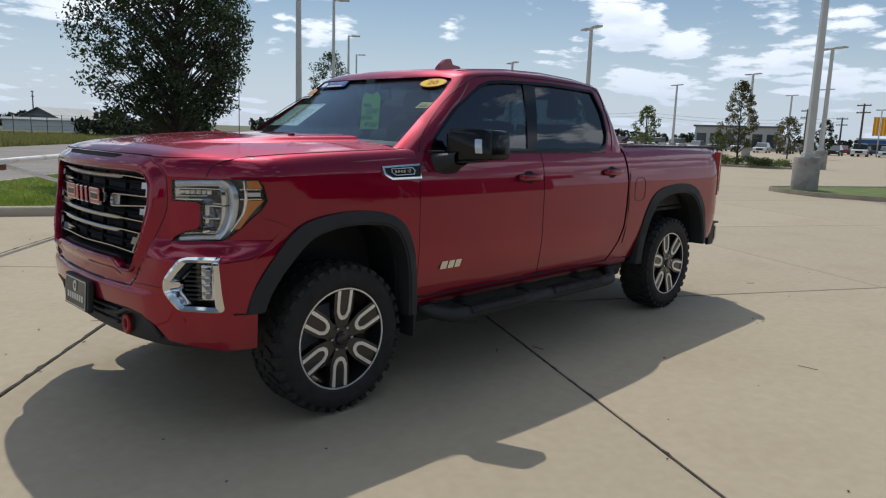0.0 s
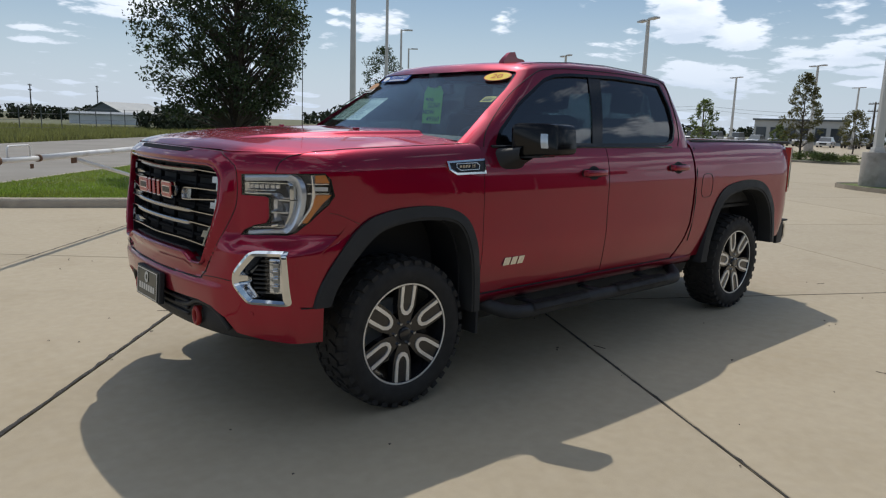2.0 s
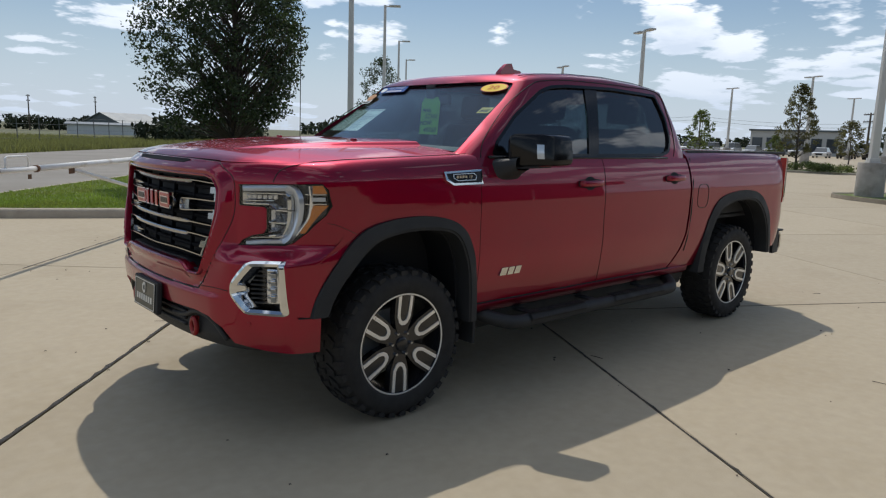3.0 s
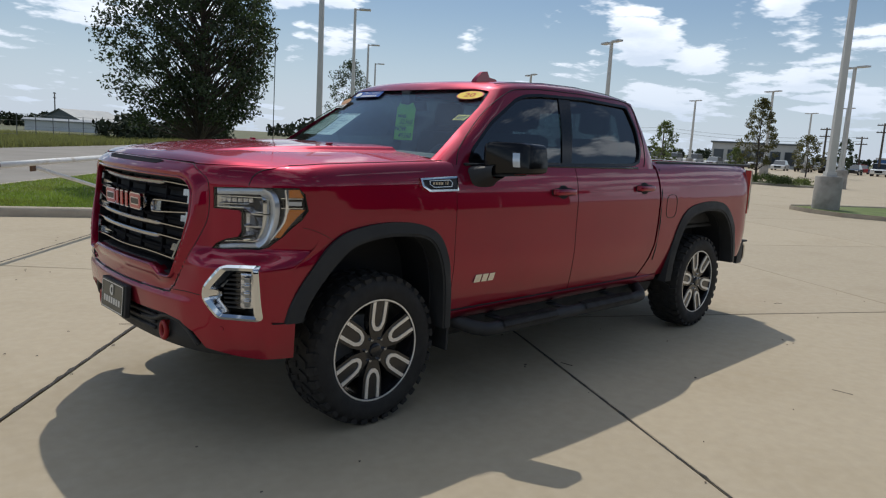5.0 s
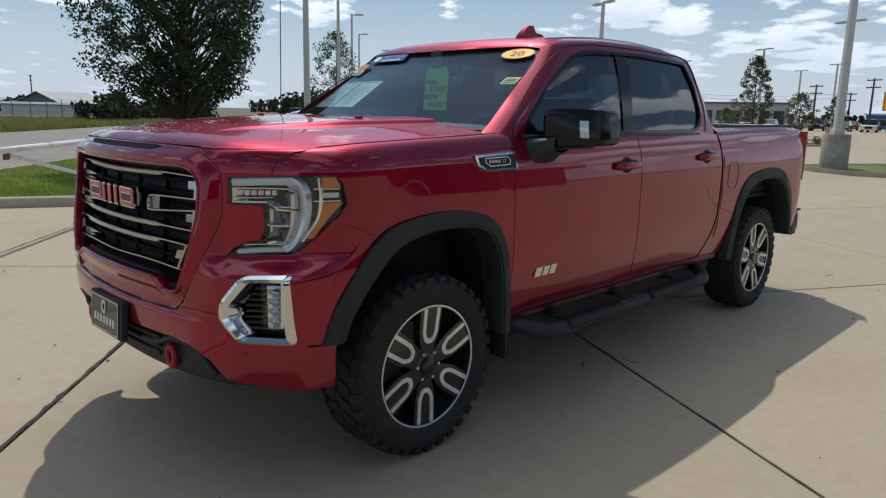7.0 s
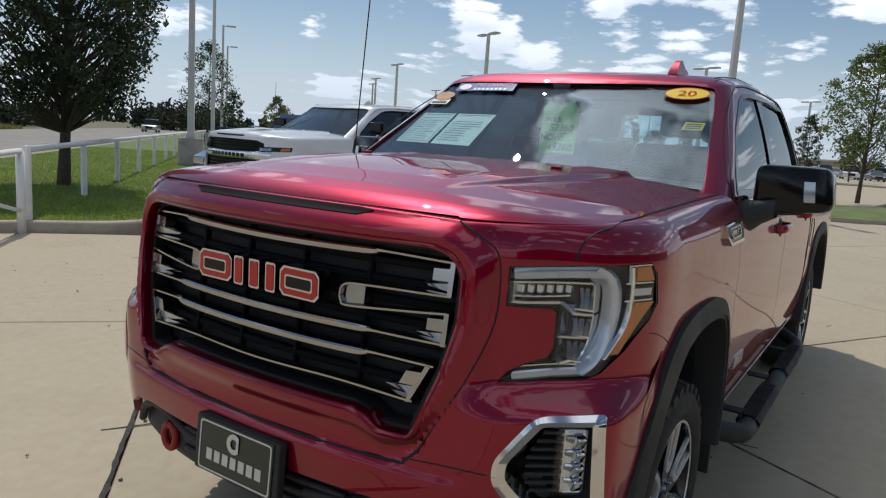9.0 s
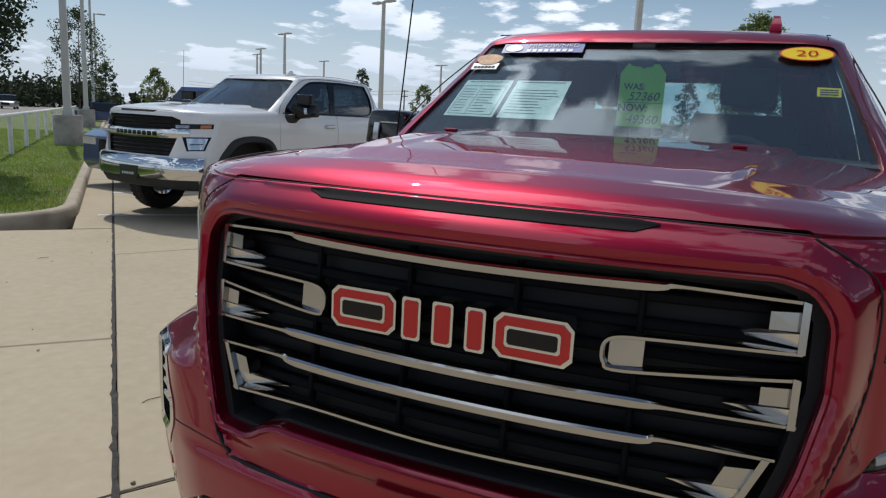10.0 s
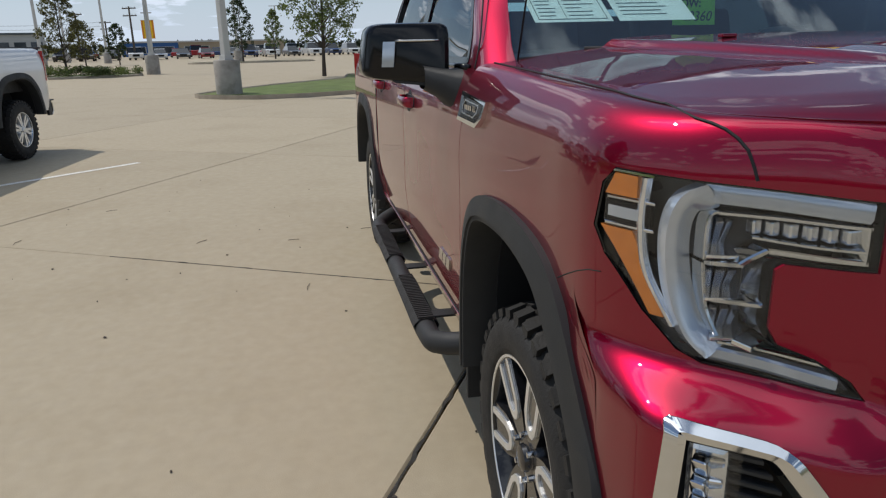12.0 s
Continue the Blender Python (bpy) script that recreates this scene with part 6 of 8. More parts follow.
def cab():
    rows = [[cab_point(p, v) for p in ring(v)] for v in (0, 0.08, 0.2, 0.4, 0.6, 0.8, 0.92, 1.0)]
    last = ring(1.0)
    cx = -1.94
    for w, lift in ((0.012, 0.30), (0.035, 0.58), (0.07, 0.82), (0.12, 1), (0.22, 1), (0.38, 1), (0.58, 1), (0.8, 1), (0.97, 1)):
        row = []
        for p in last:
            x, y = cx + (p[0] - cx) * (1 - w), p[1] * (1 - w)
            row.append(Vector((x, y, lerp(cab_edge_z(p[0]), roof_z(x, y), lift))))
        rows.append(row)
    n = len(rows[0])
    P = rows
    inn = [[p - (p - Vector((max(min(p.x, -1.3), -2.4), 0, min(p.z, 1.6)))).normalized() * 0.045 for p in r] for r in rows]
    bm = bmesh.new()
    A = [[bm.verts.new(p) for p in r] for r in P]
    B = [[bm.verts.new(p) for p in r] for r in inn]
    for G in (A, B):
        for i in range(len(P) - 1):
            for j in range(n):
                bm.faces.new((G[i][j], G[i][(j + 1) % n], G[i + 1][(j + 1) % n], G[i + 1][j]))
        bm.faces.new(G[-1])
    for j in range(n):
        bm.faces.new((A[0][j], A[0][(j + 1) % n], B[0][(j + 1) % n], B[0][j]))
    ob = part("cab", fix(bm), RED, truck, smooth=40)
    cutters = []
    bmc = bmesh.new()
    add_prism(bmc, rounded(DOOR_GLASS, 0.03), lambda u, v, w: Vector((u, -2 + w, v)), 4)
    cutters.append(bmc)
    # windscreen and rear window
    wind = rounded([(-0.86, 1.40), (0.86, 1.40), (0.845, 1.50), (0.712, 1.899), (0.62, 1.910), (0.0, 1.904), (-0.62, 1.910), (-0.712, 1.899), (-0.845, 1.50)], 0.02)
    cutters.append(x_prism(wind, -1.6, 0.3))
    cutters.append(x_prism(rounded([(-0.62, 1.50), (0.62, 1.50), (0.56, 1.86), (-0.56, 1.86)], 0.06), -3.2, -2.5))
    cut(ob, cutters)
    bm = bmesh.new()
    bm.from_mesh(ob.data)
    for f in bm.faces:
        f.smooth = True
    for e in bm.edges:
        e.smooth = len(e.link_faces) == 2 and e.calc_face_angle(9) < radians(35)
    bm.to_mesh(ob.data)
    bm.free()

    # windscreen: a curved pane with a black band round it
    def screen(u, v, off):
        # u across, v up; follows the rings' front edge
        hw = lerp(0.948, 0.755, v) + 0.016 * math.sin(math.pi * v)
        y = u * (hw - 0.045)
        xf, bow = lerp(-0.43, -1.10, v), lerp(0.17, 0.13, v)
        x = xf + 0.03 + bow * (1 - (y / hw) ** 2)
        return Vector((x - off * 0.55, y, lerp(1.415, cab_edge_z(x), v) - off * 0.83))

    rows = [[screen(u, v, 0.012) for u in lin(-1, 1, 30)] for v in lin(-0.02, 1.05, 16)]
    w = part("windscreen", shell(rows, 0.004, lambda p: Vector((-1.8, 0, 1.2))), GLASS, truck, "clear windscreen with stickers", smooth=60)
    w.visible_shadow = False
    rows = [[screen(u, v, 0.018) for u in lin(-0.99, 0.99, 24)] for v in (-0.02, 0.03, 0.055)]
    part("shade_band", shell(rows, 0.002, lambda p: Vector((-1.8, 0, 1.2))), DARK_VOID, w)
    for s in (1, -1):
        rows = [[screen(s * u, v, 0.018) for u in (0.965, 0.99, 1.02)] for v in lin(0, 1, 12)]
        part("shade_band", shell(rows, 0.002, lambda p: Vector((-1.8, 0, 1.2))), DARK_VOID, w)
    rows = [[screen(u, v, 0.018) for u in lin(-0.99, 0.99, 24)] for v in (1.025, 1.035, 1.05)]
    part("shade_band", shell(rows, 0.002, lambda p: Vector((-1.8, 0, 1.2))), DARK_VOID, w)

    for s in (1, -1):
        # door panes, posts and trim
        def pane(outline, name, material, label=""):
            rows_ = outline
            ob_ = part(name, shell(rows_, 0.005, lambda p: Vector((p.x, 0, p.z))), material, truck, label, smooth=60)
            return ob_

        def win(x0, x1, z0, z1):
            return [[Vector((x, s * (glass_y(x, z) - 0.014), z)) for x in lin(x0(z), x1(z), 10)] for z in lin(z0, z1, 10)]

        fl = lambda z: piece(z, [(1.43, -0.62), (1.535, -0.69), (1.70, -0.91), (1.868, -1.21), (1.94, -1.45)])
        bp = lambda z: lerp(-1.60, -1.715, (z - 1.43) / 0.5)
        bq = lambda z: lerp(-1.69, -1.835, (z - 1.43) / 0.5)
        rr = lambda z: piece(z, [(1.43, -2.52), (1.50, -2.63), (1.57, -2.67), (1.74, -2.67), (1.94, -2.60)])
        pane(win(fl, bp, 1.425, 1.935), "front_door_glass", TINT, "tinted door window").visible_shadow = False
        pane(win(bq, rr, 1.425, 1.94), "rear_door_glass", TINT, "dark tinted door window").visible_shadow = False
        rows = [[Vector((x, s * (glass_y(x, z) - 0.006), z)) for x in lin(bp(z) + 0.008, bq(z) - 0.008, 4)] for z in lin(1.43, 1.935, 10)]
        pane(rows, "door_post_cover", GLOSS_BLACK)
        o = rounded(DOOR_GLASS, 0.03)
        c = (-1.66, 1.68)
        ins = []
        n_ = len(o)
        for i in range(n_):
            a, p, b = (Vector(o[(i + d) % n_]) for d in (-1, 0, 1))
            d1 = (b - a).normalized()
            nn = Vector((-d1.y, d1.x))
            if nn.dot(Vector(c) - p) < 0:
                nn = -nn
            ins.append(tuple(p + nn * 0.020))
        bm = bmesh.new()
        add_ring(bm, o, ins, lambda u, v, w_: Vector((u, s * (glass_y(u, v) + 0.003 - w_), v)), 0.02)
        part("window_trim", fix(bm), GLOSS_BLACK, truck, smooth=40)
        # black corner sail under the mirror and belt line
        part("belt_moulding", tube([(x, s * (side_y(1.435) - 0.003), 1.437) for x in lin(-0.62, -2.55, 10)], 0.010, 8), GLOSS_BLACK, truck, smooth=60)
        # roof ditch
        part("roof_ditch", tube([(x, s * 0.690, roof_z(x, 0.69) - 0.0005) for x in lin(-1.12, -2.72, 20)], 0.0025, 6), DARK_VOID, truck, smooth=60)
        # gap between cab and bed
        part("cab_bed_gap", tube([(x, s * (side_y(z) - 0.004), z) for x, z in ((-2.880, 1.435), (-2.885, 1.25), (-2.885, 1.0), (-2.86, 0.80), (-2.84, 0.70))], 0.009, 8), DARK_VOID, truck, smooth=60)
        # door shut line up the pillar
        pts = [(x, s * (glass_y(x, z) + 0.001), z) for x, z in spline([(-0.560, 1.435), (-0.62, 1.545), (-0.86, 1.735), (-1.16, 1.895), (-1.32, 1.932), (-1.6, 1.950), (-2.2, 1.952), (-2.64, 1.93), (-2.70, 1.75), (-2.70, 1.55), (-2.66, 1.45)], 60)]
        part("panel_gap", tube(pts, 0.003, 5), DARK_VOID, truck)
    rows = [[Vector((lerp(-2.885, -2.79, (z - 1.48) / 0.42) - 0.02 * (1 - (y / 0.7) ** 2) + 0.012, y, z)) for y in lin(-0.64, 0.64, 8)] for z in lin(1.48, 1.88, 4)]
    part("rear_window", shell(rows, 0.004, lambda p: Vector((-1.8, p.y, 1.6))), GLASS, truck, "rear window", smooth=60).visible_shadow = False
    # aerial fin on the roof
    fin = [(-0.14, 0.0), (0.13, 0.0), (0.122, 0.022), (0.095, 0.056), (0.055, 0.098), (0.035, 0.108), (-0.022, 0.116), (-0.028, 0.062), (-0.04, 0.056), (-0.11, 0.050), (-0.128, 0.042), (-0.136, 0.02)]
    bm = bmesh.new()
    vs = []
    for k, (u, v) in enumerate(fin):
        half = 0.036 * (1 - min(v / 0.125, 1)) ** 0.8 * (1 - 0.5 * abs(u) / 0.14) + 0.004
        vs.append((u, v, half))
    a = [bm.verts.new((-1.24 + u * 0.8, 0.49 + h, roof_z(-1.24, 0.49) - 0.012 + v * 0.68)) for u, v, h in vs]
    b = [bm.verts.new((-1.24 + u * 0.8, 0.49 - h, roof_z(-1.24, 0.49) - 0.012 + v * 0.68)) for u, v, h in vs]
    for i in range(len(vs)):
        bm.faces.new((a[i], a[(i + 1) % len(vs)], b[(i + 1) % len(vs)], b[i]))
    bm.faces.new(a), bm.faces.new(b[::-1])
    part("roof_fin", fix(bm), RED, truck, "red shark fin aerial", smooth=25)
    # cowl, wipers, rod aerial
    rows = [[Vector((cowl_x(y) + dx, y, z - 0.02 * (abs(y) / 0.85) ** 2)) for y in lin(-0.84, 0.84, 20)] for dx, z in ((0.03, 1.487), (-0.02, 1.475), (-0.12, 1.470), (-0.22, 1.50))]
    part("cowl", shell(rows, 0.01, lambda p: Vector((p.x, p.y, 0.5))), BLACK_PLASTIC, truck, "black plastic cowl", smooth=40)
    for y0, y1 in ((0.10, 0.74), (-0.62, 0.02)):
        pts = [screen(lerp(y0, y1, t) / 0.9, 0.045 + 0.035 * math.sin(math.pi * t) - 0.02 * t, -0.012) for t in lin(0, 1, 10)]
        wiper = part("wiper_blade", tube(pts, 0.008, 6), DARK_VOID, truck, "black wiper", smooth=60)
        part("wiper_arm", tube([pts[5], pts[5].lerp(Vector((cowl_x(y0) - 0.02, y0 - 0.02, 1.49)), 0.5) + Vector((0, 0, 0.015)), Vector((cowl_x(y0) - 0.02, y0 - 0.03, 1.488))], 0.007, 6), DARK_VOID, wiper, smooth=60)
    part("rod_aerial", tube([(-0.414, -0.853, 1.45), (-0.397, -0.816, 1.75), (-0.379, -0.779, 2.05), (-0.368, -0.755, 2.25)], 0.003, 8), DARK_VOID, truck, "thin black rod aerial", smooth=60)
    return screen, w


screen_at, windscreen = cab()


# mirrors -------------------------------------------------------------------------
def mirror(s):
    m = empty("door_mirror")
    m.parent = truck
    m["label"] = "large black folding door mirror"
    rows = []
    # the head: rounded box, swept back outwards, lofted from front to back
    HW, HH, CY, CZ, SWEEP = 0.138, 0.090, 1.118, 1.490, 0.125

    def face_x(u):
        return -0.735 - SWEEP * ((u + HW) / (2 * HW)) ** 1.25

    for dx, k in ((0.0, 0.86), (-0.006, 0.95), (-0.022, 0.99), (-0.06, 1.0), (-0.13, 1.0), (-0.15, 0.98)):
        row = []
        for a in range(32):
            t = 2 * math.pi * a / 32
            c, si = math.cos(t), math.sin(t)
            u = math.copysign(abs(c) ** 0.30, c) * HW * k
            v = math.copysign(abs(si) ** 0.34, si) * HH * k
            row.append(Vector((face_x(max(u, -HW)) + dx, s * (CY + u + (0.012 * (-v / HH) if u > 0 else 0)), CZ + v - (0.012 * (1 - u / HW) if v < 0 else 0))))
        rows.append(row)
    bm = sheet(rows, True)
    bm.faces.ensure_lookup_table()
    bm.verts.ensure_lookup_table()
    bm.faces.new(bm.verts[:32])
    part("mirror_head", fix(bm), GLOSS_BLACK, m, smooth=35)
    back = [Vector((p.x - 0.002, p.y, p.z)) for p in rows[-1]]
    c = sum(back, Vector()) / 32
    bm = bmesh.new()
    bm.faces.new([bm.verts.new(c + (p - c) * 0.94) for p in back])
    part("mirror_glass", fix(bm), CHROME, m)
    # turn lamp and bright line on the front face
    rows = [[Vector((face_x(u) + 0.004 - 0.003 * abs(w), s * (CY + u - 0.004 * w), z)) for u in lin(0.040, 0.078, 4)] for z, w in zip(lin(1.438, 1.520, 5), lin(-1, 1, 5))]
    part("turn_lamp", shell(rows, 0.006, lambda p: Vector((-1.2, p.y, p.z))), LED_GUIDE, m, "white turn lamp", smooth=40)
    if s < 0:
        part("bright_line", tube([(face_x(u) + 0.001, s * (CY + u), 1.522) for u in lin(-0.10, 0.035, 6)], 0.004, 6), SATIN_CHROME, m, smooth=60)
    # lower lobe under the inner half, then the arm to the door
    lobe = [[Vector((face_x(u) - 0.03 + dx, s * (CY + u), z)) for u, z in ((-0.12, 1.425), (0.02, 1.425), (0.10, 1.43), (0.035, 1.385), (-0.04, 1.378), (-0.12, 1.37))] for dx in (0.02, 0.0, -0.08, -0.10)]
    bm = sheet(lobe, True)
    bm.verts.ensure_lookup_table()
    bm.faces.new(bm.verts[:6]), bm.faces.new(bm.verts[-6:])
    part("mirror_lobe", fix(bm), BLACK_PLASTIC, m, smooth=30)
    rows = []
    for t, y, z, w, h in ((0, 0.940, 1.350, 0.135, 0.085), (0.25, 0.975, 1.36, 0.115, 0.070), (0.6, 1.02, 1.385, 0.085, 0.050), (1, 1.07, 1.405, 0.065, 0.040)):
        rows.append([Vector((-0.74 - 0.05 * t + w * math.copysign(abs(math.cos(a)) ** 0.6, math.cos(a)), s * y, z + h * math.copysign(abs(math.sin(a)) ** 0.6, math.sin(a)))) for a in [2 * math.pi * k / 16 for k in range(16)]])
    part("mirror_arm", fix(sheet(rows, True)), BLACK_PLASTIC, m, smooth=50)


mirror(1)
mirror(-1)


# side steps -----------------------------------------------------------------------
def side_step(s):
    st = empty("side_step")
    st.parent = truck
    st["label"] = "black tubular side step with grip pads"
    path = spline([(-0.60, 0.86, 0.50), (-0.66, 0.95, 0.475), (-0.74, 1.03, 0.45), (-0.86, 1.06, 0.44), (-1.4, 1.06, 0.44), (-2.0, 1.06, 0.44), (-2.5, 1.06, 0.44), (-2.62, 1.03, 0.45), (-2.70, 0.95, 0.475), (-2.76, 0.86, 0.50)], 60)
    part("step_tube", tube([(p.x, s * p.y, p.z) for p in path], 0.043, 16), BLACK_PLASTIC, st, smooth=60)
    for x0, x1 in ((-0.90, -1.45), (-1.78, -2.40)):
        rows = []
        for x in lin(x0, x1, 24):
            rows.append([Vector((x, s * (1.06 + 0.046 * math.cos(a) * (1.18 if math.sin(a) > 0.2 else 1)), 0.44 + 0.047 * math.sin(a))) for a in [math.pi * k / 10 for k in range(11)]])
        part("grip_pad", fix(sheet(rows)), RUBBER, st, smooth=50)
        bm = bmesh.new()
        for x in lin(x0 - 0.01, x1 + 0.01, 26):
            add_box(bm, x - 0.005, x + 0.005, s * 1.028, s * 1.092, 0.485, 0.491, 0)
        part("grip_ribs", fix(bm), RUBBER, st)
    for x in (-0.98, -1.62, -2.30):
        bm = bmesh.new()
        add_box(bm, x - 0.035, x + 0.035, s * 0.80, s * 1.03, 0.465, 0.475, 0.003)
        part("bracket", fix(bm), BLACK_PLASTIC, st)


side_step(1)
side_step(-1)


# wheels ----------------------------------------------------------------------------
def make_wheel(name, radius, rim, width, style, m):
    """A wheel lying with its axle along y, outer face at +y."""
    w = empty(name)
    w.matrix_basis = m
    half = width / 2
    bm = bmesh.new()
    prof = [(rim - 0.004, half - 0.022), (rim + 0.006, half - 0.006), (rim + 0.02, half - 0.002), (rim + 0.05, half + 0.004), (rim + 0.085, half + 0.002), (radius - 0.040, half - 0.008), (radius - 0.018, half - 0.028), (radius - 0.012, half - 0.06), (radius - 0.010, 0.0)]
    prof = prof + [(r, -a) for r, a in prof[-2::-1]]
    add_lathe(bm, prof, "y", 64)
    tyre = part("tyre", fix(bm), RUBBER, w, "black mud terrain tyre", smooth=45)
    # tread: staggered blocks and shoulder lugs
    bm = bmesh.new()
    for k in range(34):
        a0 = 2 * math.pi * k / 34
        for row, (y0, y1, da, skew) in enumerate(((half - 0.055, half - 0.006, 0.105, 0.012), (0.012, half - 0.062, 0.085, -0.03), (-half + 0.062, -0.012, 0.085, 0.03), (-half + 0.006, -half + 0.055, 0.105, -0.012))):
            a = a0 + (0.09 if row % 2 else 0)
            vs = []
            for rr in (radius - 0.022, radius):
                for y, off in ((y0, -skew), (y1, skew)):
                    for d in (-da / 2, da / 2):
                        r_ = rr - (0.012 if row in (0, 3) and abs(y) > half - 0.02 else 0)
                        vs.append(bm.verts.new((r_ * math.cos(a + d + off), y, r_ * math.sin(a + d + off))))
            for f in ((0, 1, 3, 2), (4, 6, 7, 5), (0, 4, 5, 1), (2, 3, 7, 6), (0, 2, 6, 4), (1, 5, 7, 3)):
                bm.faces.new([vs[i] for i in f])
        # side lugs
        for sgn in (1, -1):
            vs = []
            for rr, y in ((radius - 0.062, half - 0.006), (radius - 0.012, half - 0.024)):
                for dy in (0, 0.008):
                    for d in (-0.035, 0.035):
                        vs.append(bm.verts.new((rr * math.cos(a0 + d), sgn * (y + dy), rr * math.sin(a0 + d))))
            for f in ((0, 1, 3, 2), (4, 6, 7, 5), (0, 4, 5, 1), (2, 3, 7, 6), (0, 2, 6, 4), (1, 5, 7, 3)):
                bm.faces.new([vs[i] for i in f])
    tagged(part("tread", fix(bm), RUBBER, tyre), kind="stuff")
    bm = bmesh.new()
    add_lathe(bm, [(rim + 0.004, half - 0.020), (rim, half - 0.012), (rim - 0.010, half - 0.012), (rim - 0.016, half - 0.03), (rim - 0.03, half - 0.10), (rim - 0.04, -half + 0.03)], "y", 64)
    part("rim", fix(bm), WHEEL_BLACK if style == "u" else LAMP_WHITE, w, smooth=40)
    bm = bmesh.new()
    add_lathe(bm, [(rim + 0.003, half - 0.013), (rim + 0.001, half - 0.009), (rim - 0.006, half - 0.009), (rim - 0.008, half - 0.014)], "y", 64)
    part("rim_edge", fix(bm), MACHINED, w, smooth=40)
    bm = bmesh.new()
    add_lathe(bm, [(0.0, -0.02), (0.17, -0.02), (0.17, -0.05)], "y", 32)
    part("brake_disc", fix(bm), GALV, w)
    face = half - 0.016
    bm = bmesh.new()
    add_lathe(bm, [(0.0, face + 0.004), (0.028, face + 0.004), (0.036, face), (0.04, face - 0.012), (0.095, face - 0.020), (0.105, face - 0.04), (0.105, face - 0.07)], "y", 32)
    part("hub", fix(bm), WHEEL_BLACK if style == "u" else MACHINED, w, smooth=35)
    for k in range(6):
        t = math.pi / 2 + math.pi / 3 * k
        turn = Matrix.Rotation(t, 4, "Y") @ Matrix.Rotation(-math.pi / 2, 4, "Y")

        def at(r, off, y, t=t):
            return Vector((r * math.cos(t) - off * math.sin(t), y, r * math.sin(t) + off * math.cos(t)))

        bm = bmesh.new()
        add_lathe(bm, [(0.0, face + 0.002), (0.008, face), (0.010, face - 0.02)], "y", 8, Matrix.Translation(at(0.066, 0.0, 0, t + math.pi / 6)))
        part("wheel_nut", fix(bm), CHROME, w, smooth=40)
        if style == "u":
            body = [(0.060, 0.030), (0.11, 0.050), (0.16, 0.062), (rim - 0.005, 0.066), (rim - 0.005, -0.066), (0.16, -0.062), (0.11, -0.050), (0.060, -0.030)]
            bm = bmesh.new()
            add_prism(bm, body, lambda r, o, d: at(r, o, face - 0.012 + 0.010 * (r - 0.1) / 0.18 - d), 0.045)
            part("spoke", fix(bm), WHEEL_BLACK, w)
            outer = [(rim - 0.004, 0.050), (0.20, 0.048), (0.150, 0.045), (0.118, 0.030), (0.105, 0.012), (0.105, -0.012), (0.118, -0.030), (0.150, -0.045), (0.20, -0.048), (rim - 0.004, -0.050)]
            inner = [(rim - 0.004, 0.030), (0.20, 0.029), (0.158, 0.027), (0.136, 0.018), (0.127, 0.007), (0.127, -0.007), (0.136, -0.018), (0.158, -0.027), (0.20, -0.029), (rim - 0.004, -0.030)]
            bm = bmesh.new()
            rows = []
            for (r0, o0), (r1, o1) in zip(outer, inner):
                y = face - 0.006 + 0.010 * (r0 - 0.1) / 0.18
                y1 = face - 0.006 + 0.010 * (r1 - 0.1) / 0.18
                rows.append([at(r0, o0, y - 0.012), at(r0, o0, y), at(r1, o1, y1), at(r1, o1, y1 - 0.012)])
            part("spoke_face", fix(sheet(rows)), MACHINED, w, "machined bright spoke face")
        else:
            for d in (-0.16, 0.16):
                body = [(0.055, 0.018), (0.15, 0.016), (rim - 0.01, 0.022), (rim - 0.01, -0.022), (0.15, -0.016), (0.055, -0.018)]
                bm = bmesh.new()
                add_prism(bm, body, lambda r, o, dd: at(r, o, face - 0.008 - dd, t + d), 0.035)
                part("spoke", fix(bm), MACHINED, w)
    return w


def set_wheels(owner, wheel, spots):
    for m in spots:
        c = copy_thing(wheel, m)
        c.parent = owner
    for o in [*wheel.children_recursive, wheel]:
        bpy.data.objects.remove(o)


wheel = make_wheel("wheel", 0.422, 0.282, 0.285, "u", pose(0, 0, 0))
set_wheels(truck, wheel, [pose(x, s * 0.835, 0.422, 0, ang, 0 if s > 0 else 180) for x, s, ang in ((0, 1, -4), (REAR, 1, 17), (0, -1, -22), (REAR, -1, 9))])

# frame, axles and tank under the body
part("chassis", box(-4.70, 0.60, -0.50, 0.50, 0.42, 0.62, 0.03), DARK_VOID, truck)
for x in (0.0, REAR):
    part("axle", tube([(x, -0.75, 0.42), (x, 0.75, 0.42)], 0.05, 10), DARK_VOID, truck, smooth=60)
part("cab_floor", box(-2.86, -0.45, -0.93, 0.93, 0.60, 0.66, 0.01), DARK_VOID, truck)
part("mud_flap", box(-0.525, -0.505, 0.80, 0.99, 0.34, 0.60, 0.004), BLACK_PLASTIC, truck)
part("mud_flap", box(-0.525, -0.505, -0.99, -0.80, 0.34, 0.60, 0.004), BLACK_PLASTIC, truck)


# inside ------------------------------------------------------------------------------
def seat(x, y):
    st = empty("seat")
    st.parent = truck
    part("cushion", box(x - 0.26, x + 0.27, y - 0.26, y + 0.26, 0.98, 1.12, 0.05), SEAT_CLOTH, st, smooth=40)
    part("backrest", box(-0.07, 0.07, -0.25, 0.25, -0.02, 0.58, 0.05), SEAT_CLOTH, st, smooth=40, m=pose(x - 0.27, y, 1.08, 0, -14, 0))
    part("headrest", box(-0.05, 0.05, -0.13, 0.13, 0.0, 0.19, 0.04), SEAT_CLOTH, st, smooth=40, m=pose(x - 0.43, y, 1.69, 0, -8, 0))


